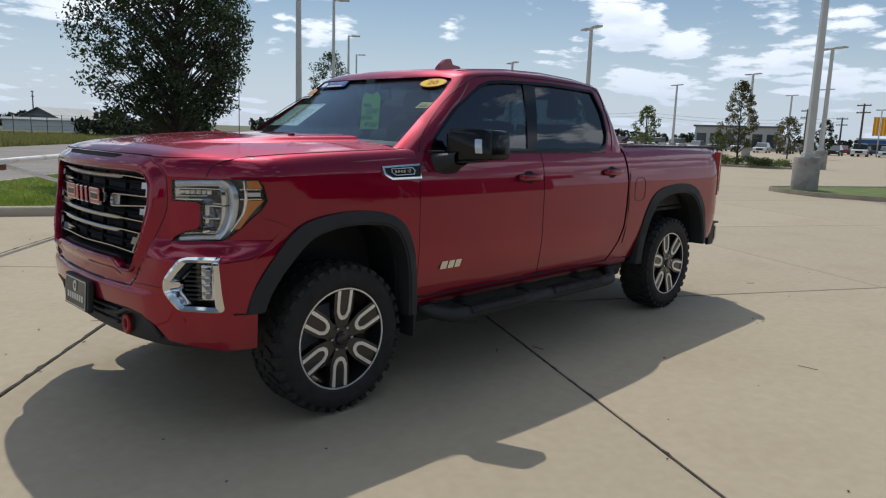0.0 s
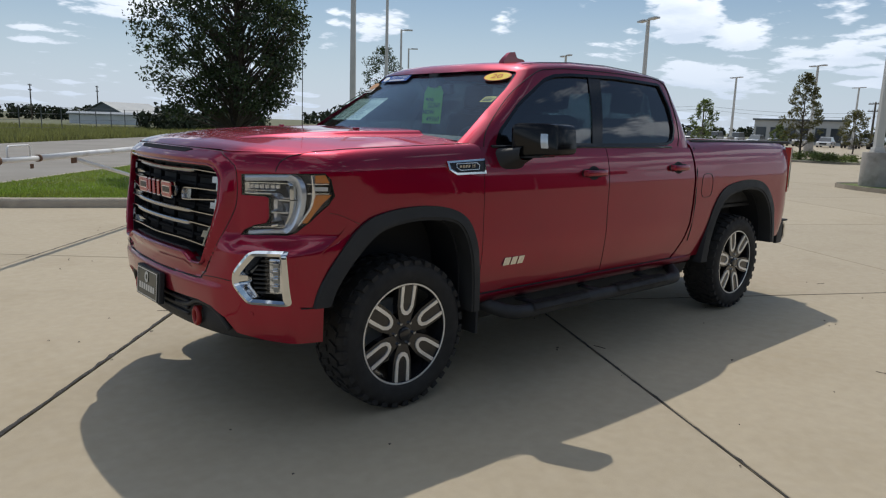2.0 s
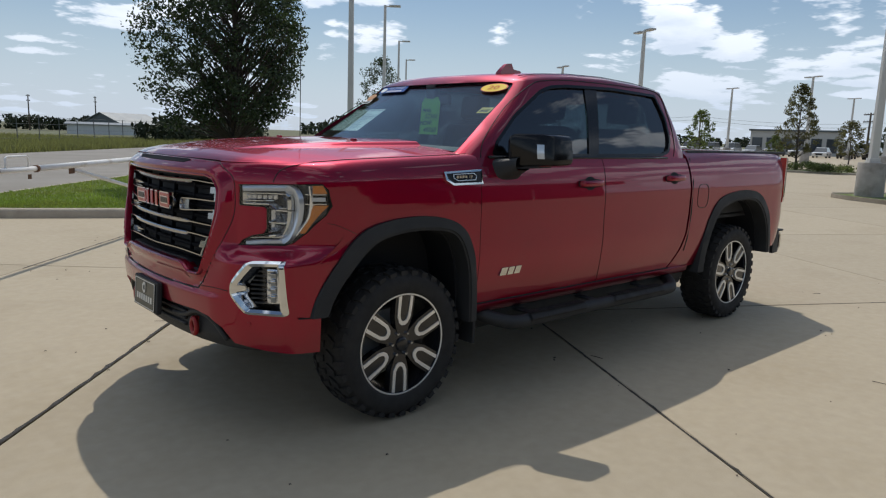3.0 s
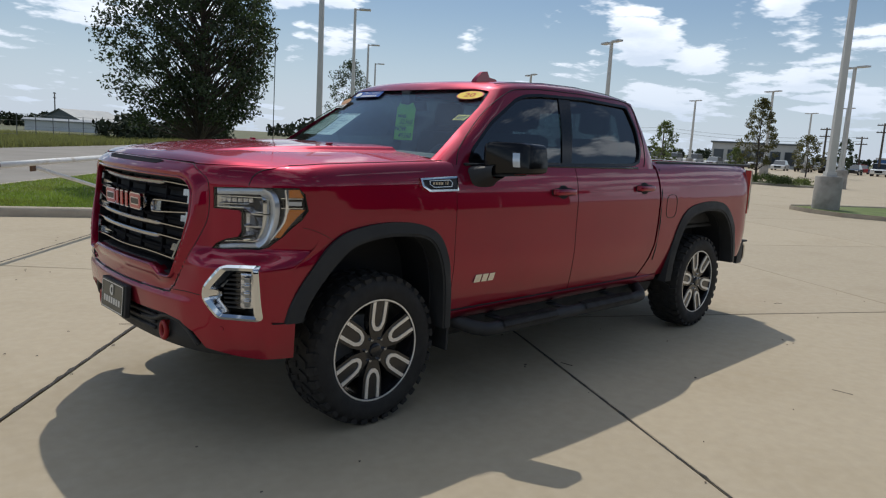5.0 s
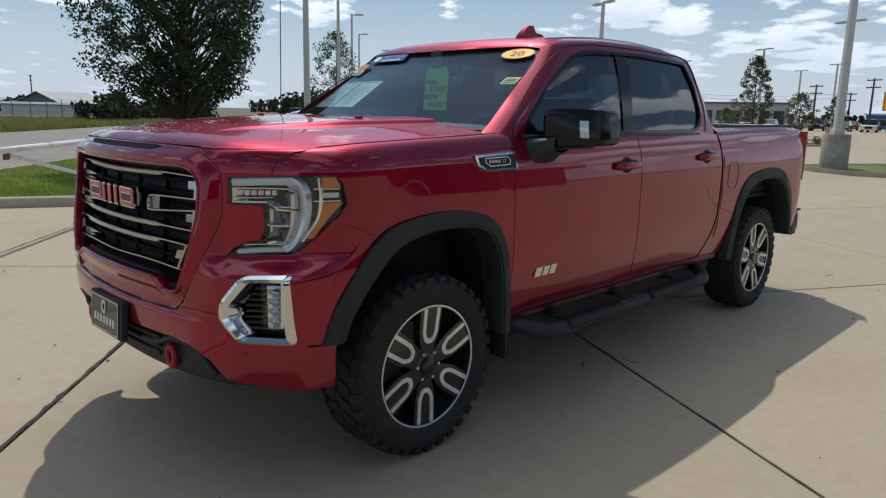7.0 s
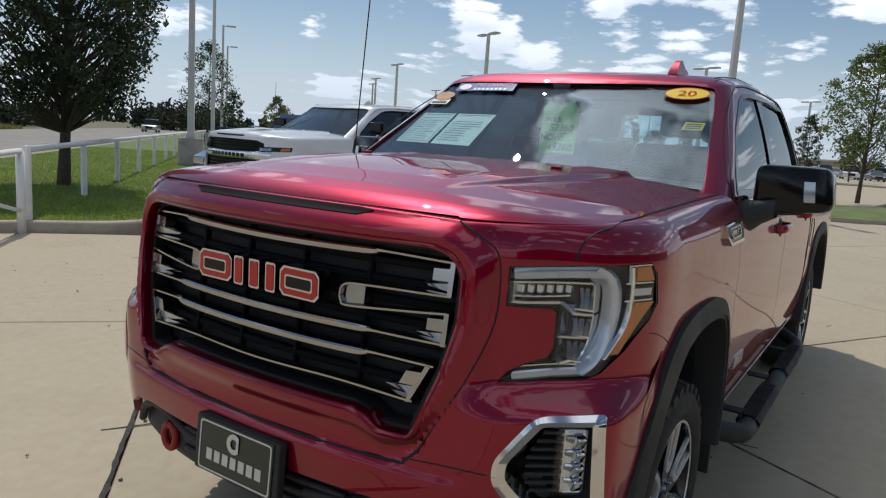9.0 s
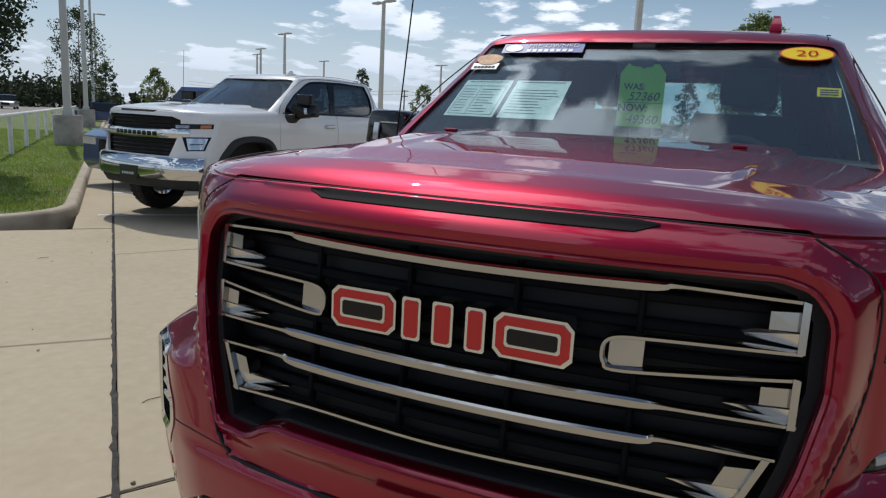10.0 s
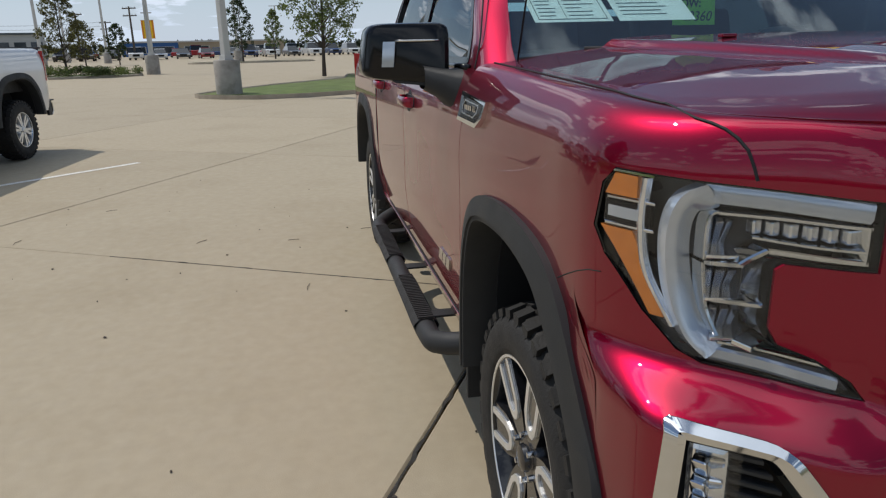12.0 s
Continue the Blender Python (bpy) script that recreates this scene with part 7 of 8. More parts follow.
for x, y in ((-1.35, 0.40), (-1.35, -0.40), (-2.25, 0.42), (-2.25, -0.42)):
    seat(x, y)
rows = [[Vector((x + 0.10 * (1 - (y / 0.85) ** 2), y, z)) for y in lin(-0.86, 0.86, 14)] for x, z in ((-0.48, 1.44), (-0.62, 1.475), (-0.86, 1.465), (-0.95, 1.42), (-0.98, 1.30), (-0.92, 1.10))]
part("dashboard", shell(rows, 0.02, lambda p: Vector((-0.5, p.y, 1.0))), DASH, truck, "dark grey dashboard", smooth=50)
ringp = [Vector((-1.02 + 0.07 * math.sin(a) * 0.6, 0.40 + 0.185 * math.cos(a), 1.36 + 0.175 * math.sin(a))) for a in [2 * math.pi * k / 24 for k in range(25)]]
part("steering_wheel", tube(ringp, 0.016, 8), DASH, truck, smooth=60)
part("inner_trim", box(-2.80, -2.74, -0.78, 0.78, 0.9, 1.50, 0.02), DASH, truck)
for s in (1, -1):
    part("inner_trim", box(-2.75, -0.55, s * 0.86, s * 0.92, 0.70, 1.42, 0.02), DASH, truck)
part("mirror_stalk", box(-0.03, 0.03, -0.05, 0.05, -0.06, 0.05, 0.02), DASH, truck, m=pose(-0.99, 0.0, 1.865))
part("cabin_mirror", box(-0.02, 0.02, -0.13, 0.13, -0.035, 0.035, 0.015), DASH, truck, m=pose(-1.02, 0.02, 1.80, 0, 12, 0))


# things on and behind the windscreen ---------------------------------------------------
def on_screen(y, z, off=0.012):
    """The point of the windscreen at y and height z, moved in by off."""
    v = (z - 1.415) / 0.5
    for _ in range(6):
        hw = lerp(0.948, 0.755, v) + 0.016 * math.sin(math.pi * v)
        p = screen_at(y / (hw - 0.045), v, off)
        v += (z - p.z) / 0.5
    return p


def screen_sheet(y0, y1, z0, z1, off, nx=6, nz=6):
    return [[on_screen(lerp(y0, y1, i / nx), lerp(z0, z1, j / nz), off) for i in range(nx + 1)] for j in range(nz + 1)]


def decal(name, y0, y1, z0, z1, material, parent, label="", off=0.0195, nx=6, nz=6):
    return part(name, shell(screen_sheet(y0, y1, z0, z1, off, nx, nz), 0.0006, lambda p: Vector((-1.8, 0, 1.2))), material, parent, label)


def screen_words(words, y, z, size, material, parent, off=0.0170, wide=1.0):
    bm = text_mesh(words, size, 0.0004)
    slope = 0.56
    for v in bm.verts:
        q = on_screen(y + v.co.x * wide, z + v.co.y * slope, off)
        v.co = q
    return part("print", bm, material, parent)


for y0, y1, head in ((-0.735, -0.498, False), (-0.478, -0.238, True)):
    sheet_ob = tagged(decal("paper_sheet", y0, y1, 1.568, 1.727, PAPER, None), "white printed sales sheet taped inside the windscreen", "paper", "sheets in the windscreen")
    w = y1 - y0
    decal("print", y0 + 0.02, y1 - 0.02, 1.7185, 1.7205, INK, sheet_ob, off=0.0180, nx=3, nz=1)
    if not head:
        # a framed table
        for a, b, c, d in ((0.06, 0.94, 1.700, 1.7012), (0.06, 0.94, 1.577, 1.5782), (0.06, 0.068, 1.577, 1.700), (0.935, 0.943, 1.577, 1.700), (0.42, 0.426, 1.577, 1.700)):
            decal("print", y0 + w * a, y0 + w * b, c, d, INK, sheet_ob, off=0.0180, nx=2, nz=2)
    rnd = random.Random(3 + head)
    for k in range(9):
        z = 1.588 + 0.012 * k
        a = 0.10 if not head else 0.08
        decal("print", y0 + w * a, y0 + w * (a + rnd.uniform(0.18, 0.28) if not head else a + rnd.uniform(0.5, 0.85)), z, z + 0.0016, INK, sheet_ob, off=0.0180, nx=2, nz=1)
        if not head:
            decal("print", y0 + w * 0.47, y0 + w * (0.47 + rnd.uniform(0.2, 0.42)), z, z + 0.0016, INK, sheet_ob, off=0.0180, nx=2, nz=1)

# blue strip with white bars and a round mark
strip_ob = tagged(decal("windscreen_strip", -0.63, -0.245, 1.858, 1.902, STICKER_BLUE, None, off=-0.0005), "blue and white dealer strip on the windscreen", "sticker")
screen_words("PRE-OWNED", -0.385, 1.890, 0.046, STICKER_WHITE, strip_ob, off=-0.003, wide=0.9)
for k in range(8):
    decal("print", -0.505 + 0.028 * k, -0.486 + 0.028 * k, 1.862, 1.874, STICKER_WHITE, strip_ob, off=-0.0025, nx=1, nz=1)
bm = bmesh.new()
bm.faces.new([bm.verts.new(on_screen(-0.572 + 0.042 * math.cos(a), 1.880 + 0.017 * math.sin(a), -0.003)) for a in [2 * math.pi * k / 24 for k in range(24)]])
part("print", fix(bm), STICKER_WHITE, strip_ob)
# history sticker: a white label under a rounded tan patch
lab = tagged(decal("history_sticker", -0.745, -0.61, 1.778, 1.808, STICKER_WHITE, None, off=-0.0005), "small white and tan sticker on the windscreen", "sticker")
bm = bmesh.new()
bm.faces.new([bm.verts.new(on_screen(-0.672 + 0.066 * math.cos(a) * (1 + 0.08 * math.sin(3 * a)), 1.826 + 0.026 * math.sin(a), -0.003)) for a in [2 * math.pi * k / 24 for k in range(24)]])
part("print", fix(bm), mat("tan_print", (0.50, 0.27, 0.13), 0.6, vary=0.3, scale=60), lab)
for k in range(6):
    decal("print", -0.732 + 0.019 * k, -0.718 + 0.019 * k, 1.784, 1.794, INK, lab, off=-0.0025, nx=1, nz=1)
# yellow oval with the model year
bm = bmesh.new()
vs = [bm.verts.new(on_screen(0.612 + 0.098 * math.cos(a), 1.868 + 0.030 * math.sin(a), -0.001)) for a in [2 * math.pi * k / 40 for k in range(40)]]
bm.faces.new(vs)
oval = tagged(part("year_sticker", fix(bm), STICKER_RED), "yellow oval sticker with a red number", "sticker")
bm = bmesh.new()
vs = [bm.verts.new(on_screen(0.612 + 0.091 * math.cos(a), 1.868 + 0.0262 * math.sin(a), -0.0025)) for a in [2 * math.pi * k / 40 for k in range(40)]]
bm.faces.new(vs)
part("oval_face", fix(bm), YELLOW, oval)
screen_words("20", 0.612, 1.868, 0.066, STICKER_RED, oval, off=-0.0045, wide=1.25)
# small yellow service label
lab = tagged(decal("service_label", 0.655, 0.735, 1.700, 1.735, YELLOW, None, off=0.0195), "small yellow label in the windscreen", "sticker")
for k in range(3):
    decal("print", 0.664, 0.726, 1.706 + 0.009 * k, 1.710 + 0.009 * k, INK, lab, off=0.0180, nx=2, nz=1)


# green price card hanging from the cabin mirror
def price_card():
    card = empty("price_card", "green hanging price card with handwritten prices", "price tag", m=pose(-0.945, 0.01, 1.565, 0, -6, 4))
    o = [(-0.092, -0.006), (0.092, -0.006), (0.092, 0.215), (0.064, 0.255), (0.018, 0.255), (0, 0.235), (-0.018, 0.255), (-0.064, 0.255), (-0.092, 0.215)]
    bm = bmesh.new()
    add_prism(bm, o, lambda u, v, w: Vector((-w, u, v)), 0.001)
    part("card", fix(bm), TAG_GREEN, card)
    for words, z, size, hand in (("WAS:", 0.160, 0.036, False), ("52360", 0.120, 0.050, True), ("NOW:", 0.072, 0.042, False), ("49360", 0.024, 0.052, True)):
        bm = text_mesh(words, size, 0.0006, shear=0.25 if hand else 0.0, offset=0.0002 if hand else 0.0010)
        part("price_print", bm, INK, card, m=pose(0.001, -0.03 if not hand else 0.01, z, 90, 0, 90))
    part("price_print", box(0.0, 0.001, -0.075, 0.085, 0.094, 0.096), INK, card)


price_card()


# ---- the white pickup ----
WHITE = mat("white_car_paint", (0.74, 0.745, 0.74), 0.35, coat=1.0, coat_rough=0.03, vary=0.02, scale=3)
WG = [(0.60, 1.335), (0.70, 1.30), (0.72, 1.18), (0.66, 1.00), (0.60, 0.86), (0.0, 0.84)]
WG = [(0.0, 1.34)] + WG[:-1] + [(-u, v) for u, v in WG[:-1]][::-1]


def white_pickup():
    global truck, RED, LEDGE
    keep = truck, RED
    LEDGE = False
    SKIN.clear()
    truck, RED = empty("pickup_truck", "clean white crew cab pickup truck with a chrome bumper", "pickup truck"), WHITE
    front_skin([(finer(WG, 0.05), 0.6), ([(-0.9, 0.40), (0.9, 0.40), (0.9, 0.66), (-0.9, 0.66)], 0.62)])
    hood()
    part("inner_front", box(-0.50, 0.74, -0.78, 0.78, 0.62, 1.34, 0.06), DARK_VOID, truck)
    rows = [[Vector((nose_x(y, z) - 0.07, y, z)) for y in lin(-0.72, 0.72, 24)] for z in (0.82, 0.95, 1.1, 1.25, 1.345)]
    g = part("grille", shell(rows, 0.01, lambda p: Vector((0, p.y, p.z))), DARK_VOID, truck, "black mesh grille", smooth=40)
    for k in range(10):
        z = 0.88 + 0.047 * k
        h = piece(z, [(0.86, 0.60), (1.0, 0.66), (1.18, 0.71), (1.35, 0.66)])
        strip([(-h + 2 * h * i / 20, z) for i in range(21)], 0.012, -0.045, 0.02, "slat", GLOSS_BLACK, g)
    # bright bar across the nose with plain raised blocks
    strip([(u, 1.115 + 0.02 * abs(u)) for u in lin(-0.80, 0.80, 30)], 0.050, 0.006, 0.05, "chrome_bar", CHROME, g, "wide chrome grille bar")
    for k in range(9):
        y = -0.36 + 0.09 * k
        strip([(y - 0.032, 1.120), (y + 0.032, 1.120)], 0.026, 0.010, 0.01, "raised_block", GLOSS_BLACK, g)
    for s in (1, -1):
        def piece_on(c00, c10, c11, c01, off, thick, name, material, parent, label=""):
            quad = [(s * u, v) for u, v in (c00, c10, c11, c01)]
            return part(name, shell(patch(*quad, 4, 10, off), thick, lambda p: Vector((0.2, p.y * 0.5, p.z))), material, parent, label, smooth=40)

        # slim upper lamp with an amber end, a grey lower lamp in a black frame
        l = piece_on((0.66, 1.185), (0.965, 1.205), (0.962, 1.262), (0.64, 1.250), 0.006, 0.03, "headlight", GLOSS_BLACK, truck, "slim black headlight with amber end")
        piece_on((0.88, 1.206), (0.955, 1.214), (0.953, 1.250), (0.88, 1.246), 0.009, 0.01, "amber_marker", AMBER, l)
        piece_on((0.67, 1.196), (0.79, 1.204), (0.79, 1.240), (0.66, 1.236), 0.009, 0.01, "lamp_cell", LAMP_DARK, l)
        low = piece_on((0.80, 0.93), (0.955, 0.94), (0.968, 1.105), (0.74, 1.095), 0.004, 0.03, "lower_lamp", GLOSS_BLACK, truck, "grey lower lamp in a black frame")
        piece_on((0.815, 0.945), (0.945, 0.952), (0.955, 1.09), (0.78, 1.082), 0.008, 0.012, "lamp_cell", LAMP_WHITE, low)
        piece_on((0.82, 1.005), (0.935, 1.012), (0.936, 1.022), (0.82, 1.015), 0.011, 0.006, "lamp_rib", GLOSS_BLACK, low)
        strip([(s * u, v) for u, v in ((0.60, 1.165), (0.70, 1.16), (0.80, 1.165))], 0.025, 0.006, 0.02, "chrome_bar", CHROME, g)
    # chrome bumper
    ys = lin(-0.985, 0.985, 40)
    prof = ((0.0, 0.87), (0.04, 0.865), (0.065, 0.83), (0.075, 0.66), (0.055, 0.60), (0.0, 0.58))
    rows = [[Vector((nose_x(y, 0.78) + d, y * (1 + d * 0.2), z - 0.02)) for y in ys] for d, z in prof]
    b = part("front_bumper", fix(sheet(rows)), CHROME, truck, "wide chrome front bumper", smooth=35)
    rows = [[Vector((nose_x(y, 0.7) + d, y, z)) for y in lin(-0.93, 0.93, 30)] for d, z in ((0.03, 0.63), (0.035, 0.56), (-0.02, 0.47), (-0.15, 0.44))]
    part("valance", shell(rows, 0.01, lambda p: Vector((0, p.y, 0.8))), BLACK_PLASTIC, truck, smooth=40)
    part("plate", box(1.055, 1.075, -0.17, 0.17, 0.56, 0.72, 0.006), PLATE_GREEN, truck, "dark dealer plate")
    part("plate_bars", bars_word(7, 0.24, 0.03), SILVER_PRINT, truck, m=pose(1.077, 0, 0.62, 90, 0, 90))
    bm = bmesh.new()
    add_prism(bm, rounded([(-0.20, 0), (0.20, 0), (0.17, 0.22), (-0.17, 0.22)], 0.03), lambda u, v, w: Vector((0.52 - v, u, hood_z(0.5, 0) + 0.035 - 0.06 * v + w)), 0.012)
    part("hood_scoop", fix(bm), GLOSS_BLACK, truck, "black hood scoop")
    for s in (1, -1):
        body_side(s, False)
        mirror(s)
        part("mirror_cap", box(-0.82, -0.74, s * 1.06, s * 1.32, 1.56, 1.70, 0.02), GLOSS_BLACK, truck)
    bed()
    cab()
    part("chassis", box(-4.70, 0.60, -0.50, 0.50, 0.42, 0.62, 0.03), DARK_VOID, truck)
    part("cab_floor", box(-2.86, -0.45, -0.93, 0.93, 0.60, 0.66, 0.01), DARK_VOID, truck)
    part("dashboard", box(-0.95, -0.45, -0.85, 0.85, 1.20, 1.45, 0.06), DASH, truck, smooth=40)
    for y in (0.4, -0.4):
        seat(-1.35, y)
    grow = Matrix.Diagonal((1.075, 1.03, 1.05, 1))
    for o in truck.children_recursive:
        if o.data:
            o.data.transform(grow)
    w = make_wheel("wheel", 0.425, 0.245, 0.27, "pairs", pose(0, 0, 0))
    set_wheels(truck, w, [pose(x, s * 0.88, 0.425, 0, ang, 0 if s > 0 else 180) for x, s, ang in ((0.02, 1, 4), (REAR * 1.075, 1, 17), (0.02, -1, 22), (REAR * 1.075, -1, 9))])
    truck.matrix_basis = pose(-5.68, -6.84, 0, 0, 0, -6.5)
    truck, RED = keep
    LEDGE = True
    SKIN.clear()


white_pickup()


# ---- other trees and shrubs ----
tree((-42.6, -14.2, 0.1), 5.1, 3.0, 1.0, 0.07, LEAVES_BROWN, "young olive green tree in a planted bed", 120, 42, 0.065, 11, narrow=0.45, fine=0.62)
tree((-33.8, -0.1, 0.1), 6.7, 4.2, 1.7, 0.09, LEAVES_PALE, "leafy tree on the grass strip in the lot", 170, 50, 0.075, 12, narrow=0.2, fine=0.75)
tree((-71.5, -6.5, 0.1), 6.0, 3.2, 1.3, 0.08, LEAVES, "slim tree in the far part of the lot", 90, 30, 0.10, 13, narrow=0.3, fine=0.75)
tree((-88.0, -3.8, 0), 5.6, 3.0, 1.4, 0.08, LEAVES_PALE, "pale green tree beyond the lot", 80, 28, 0.11, 14, narrow=0.5, fine=0.75)
tree((-26.0, -34.6, 0.1), 6.3, 3.2, 1.6, 0.07, LEAVES, "slender open tree beside the lamp posts", 75, 55, 0.07, 15, narrow=0.1)
for k, (x, y, h, w) in enumerate(((-37.8, -46.4, 4.3, 2.5), (-40.6, -44.2, 4.3, 2.6), (-50.4, -53.6, 3.7, 4.2), (-51.4, -31.5, 5.3, 2.4), (-53.2, -26.4, 4.2, 2.7), (-68.8, -20.1, 3.9, 3.3), (-72.5, -18.0, 3.8, 2.2), (-89.5, -35.8, 2.8, 2.4))):
    tree((x, y, 0), h, w, 0.8 if h > 3 else 0.3, 0.06, (LEAVES, LEAVES_PALE, LEAVES_BROWN)[k % 3], "small green tree beyond the lot", 70, 30, 0.095, 30 + k, narrow=0.2, fine=0.78)


def shrub(x, y, r, h, seed):
    rnd = np.random.default_rng(seed)
    cs = [(r * rnd.uniform(-0.7, 0.7), r * rnd.uniform(-0.7, 0.7), h * rnd.uniform(0.25, 0.7)) for _ in range(14)]
    co, q = leaf_mesh(cs, [0.38 * r] * 14, 70, 0.05, rnd)
    data = bpy.data.meshes.new("shrub")
    data.from_pydata(co.tolist(), [], q.tolist())
    data.materials.append(LEAVES_PALE)
    ob = new("shrub", data)
    ob.matrix_basis = pose(x, y, 0.08)
    tagged(ob, "low green shrub in a planted bed", "shrub", "shrubs")


for k in range(9):
    shrub(-41.9 - 0.9 * math.sin(k * 1.7), -16.3 + 0.68 * k, 0.75, 0.75 - 0.03 * k, 50 + k)


WOODS = mat("far_leaves", (0.032, 0.043, 0.018), 0.8, island=0.4, vary=0.2, scale=0.2)


def woods(name, a, b, tall, deep, n, size, material, label, seed):
    """A far belt of trees as one mass of leaf clumps."""
    rnd = np.random.default_rng(seed)
    a, b = np.array(a), np.array(b)
    way = (b - a) / np.linalg.norm(b - a)
    off = np.array((-way[1], way[0]))
    cs, rs = [], []
    for k in range(n):
        f = (k + rnd.random()) / n
        p = a + (b - a) * f + off * rnd.uniform(-deep, deep)
        h = tall * (0.55 + 0.45 * abs(math.sin(7.3 * f + seed) * math.cos(17 * f + 2 * seed)))
        for z in np.arange(0.2, 1.0, 0.27):
            cs.append((p[0], p[1], h * z))
            rs.append(tall * 0.27)
    co, q = leaf_mesh(cs, rs, 16, size, rnd)
    data = bpy.data.meshes.new(name)
    data.from_pydata(co.tolist(), [], q.tolist())
    data.materials.append(material)
    tagged(new(name, data), label, "trees", kind="stuff")


woods("far_woods", (-60, -170), (60, -230), 4.2, 6, 150, 0.6, WOODS, "dark belt of trees along the far field", 1)
woods("far_woods", (-73, -112), (-100, -125), 6.5, 5, 70, 0.5, WOODS, "dark clump of trees beside the road", 2)
woods("far_woods", (-22, -66), (-48, -98), 3.2, 3, 80, 0.35, WOODS, "dark hedge trees along the road", 3)
woods("far_woods", (-150, -260), (-420, -150), 7, 10, 160, 1.0, WOODS, "dim belt of trees on the horizon", 4)
woods("far_woods", (-420, -150), (-430, 130), 6, 10, 140, 1.0, WOODS, "dim belt of trees on the horizon", 5)


# ---- field fence and shed across the road ----
TALL = leafy(mat("tall_dry_grass", (0.16, 0.16, 0.08), 0.9, island=0.3, vary=0.2, scale=0.3))


def field_spots(rnd, count):
    m = rnd.uniform(-75, 12, count)
    n = -21.5 - 26 * rnd.random(count) ** 1.3
    return np.stack([M_LANE.x * m + N_LANE.x * n, M_LANE.y * m + N_LANE.y * n], 1)


blades("field_grass", 60000, field_spots, 0.5, -0.13, "tall dry grass in the field across the road", TALL, 0.03)


FENCE_STEEL = mat("dark_weathered_steel", (0.13, 0.135, 0.13), 0.6, 0.3, vary=0.1, scale=4)


def field_fence():
    f = empty("wire_fence", "tall dark wire fence along the field", "fence")
    a, b = lane(14, -31), lane(-80, -31)
    n = 31
    for k in range(n + 1):
        p = a.lerp(b, k / n)
        part("fence_post", tube([(p.x, p.y, -0.1), (p.x, p.y, 2.0)], 0.035, 6), FENCE_STEEL, f)
    for z in (0.3, 0.9, 1.4, 1.95):
        part("wire", tube([(a.x, a.y, z), (b.x, b.y, z)], 0.012, 5), FENCE_STEEL, f)


field_fence()
SHED_WALL = mat("pale_metal_siding", (0.62, 0.63, 0.63), 0.5, 0.2, vary=0.06, scale=0.6)
SHED_DARK = mat("dark_metal_siding", (0.10, 0.12, 0.13), 0.5, 0.2, vary=0.1, scale=0.6)
ROOF_METAL = mat("grey_metal_roof", (0.22, 0.235, 0.24), 0.45, 0.3, vary=0.08, scale=0.5)


def shed(at, turn, long, wide, high, peak, wall, label):
    s = empty("shed", label, "shed", m=pose(*at, 0, 0, turn))
    o = [(-wide / 2, -0.15), (wide / 2, -0.15), (wide / 2, high), (0, peak), (-wide / 2, high)]
    bm = bmesh.new()
    add_prism(bm, o, lambda u, v, w: Vector((w - long / 2, u, v)), long)
    part("wall", fix(bm), wall, s)
    for sg in (1, -1):
        bm = bmesh.new()
        add_prism(bm, [(sg * (wide / 2 + 0.4), high - 0.15), (sg * (wide / 2 + 0.4), high - 0.03), (0, peak + 0.14), (0, peak + 0.02)], lambda u, v, w: Vector((w - long / 2 - 0.4, u, v)), long + 0.8)
        part("roof", fix(bm), ROOF_METAL, s)
    part("door", box(long / 2, long / 2 + 0.05, -wide * 0.2, wide * 0.2, 0, high * 0.8, 0.01), SHED_DARK, s)
    return s


shed((-33.5, -121, -0.1), -20, 11.0, 6, 1.62, 1.78, SHED_WALL, "long low white metal shed")
shed((-46.2, -153, -0.1), 32, 13, 9.5, 1.9, 3.9, SHED_DARK, "dark gabled barn with a metal roof")


# ---- buildings beyond the lot ----
TAN = mat("tan_masonry", (0.34, 0.28, 0.20), 0.85, vary=0.1, scale=0.5)
GREY_WALL = mat("grey_green_panels", (0.42, 0.43, 0.42), 0.6, vary=0.08, scale=0.4)
BLUE_WALL = mat("blue_panels", (0.02, 0.10, 0.30), 0.4, vary=0.05, scale=0.5)
DARK_GLASS = mat("dark_window_glass", (0.03, 0.04, 0.05), 0.08, coat=0.5)


def low_building(a, b, deep, high, wall, label, bays, trim=GALV):
    """A flat-roofed building from a to b, with a row of windows to the lot."""
    a, b = Vector(a), Vector(b)
    way = (b - a)
    L = way.length
    t = empty("building", label, "building", m=pose(a.x, a.y, 0, 0, 0, math.degrees(math.atan2(way.y, way.x))))
    part("wall", box(0, L, 0, deep, -0.15, high, 0.02), wall, t)
    part("roof", box(-0.3, L + 0.3, -0.3, deep + 0.3, high, high + 0.3, 0.03), trim, t)
    for k in range(bays):
        x = L * (k + 0.5) / bays
        w = part("window", box(x - 0.36 * L / bays, x + 0.36 * L / bays, -0.06, 0.02, 0.5, high * 0.72, 0.01), trim, t)
        part("pane", box(x - 0.33 * L / bays, x + 0.33 * L / bays, -0.09, -0.055, 0.6, high * 0.70), DARK_GLASS, w)
    return t


low_building((-118.0, -52.5), (-121.9, -39.5), 12, 3.9, GREY_WALL, "long low grey building with a flat roof", 6, SHED_DARK)
low_building((-144.8, -33.5), (-146.5, -23.5), 14, 2.5, BLUE_WALL, "bright blue low building beyond the lot", 2)
low_building((-146.4, -23.4), (-147.5, -3.5), 14, 2.5, TAN, "tan low building beyond the lot", 3)


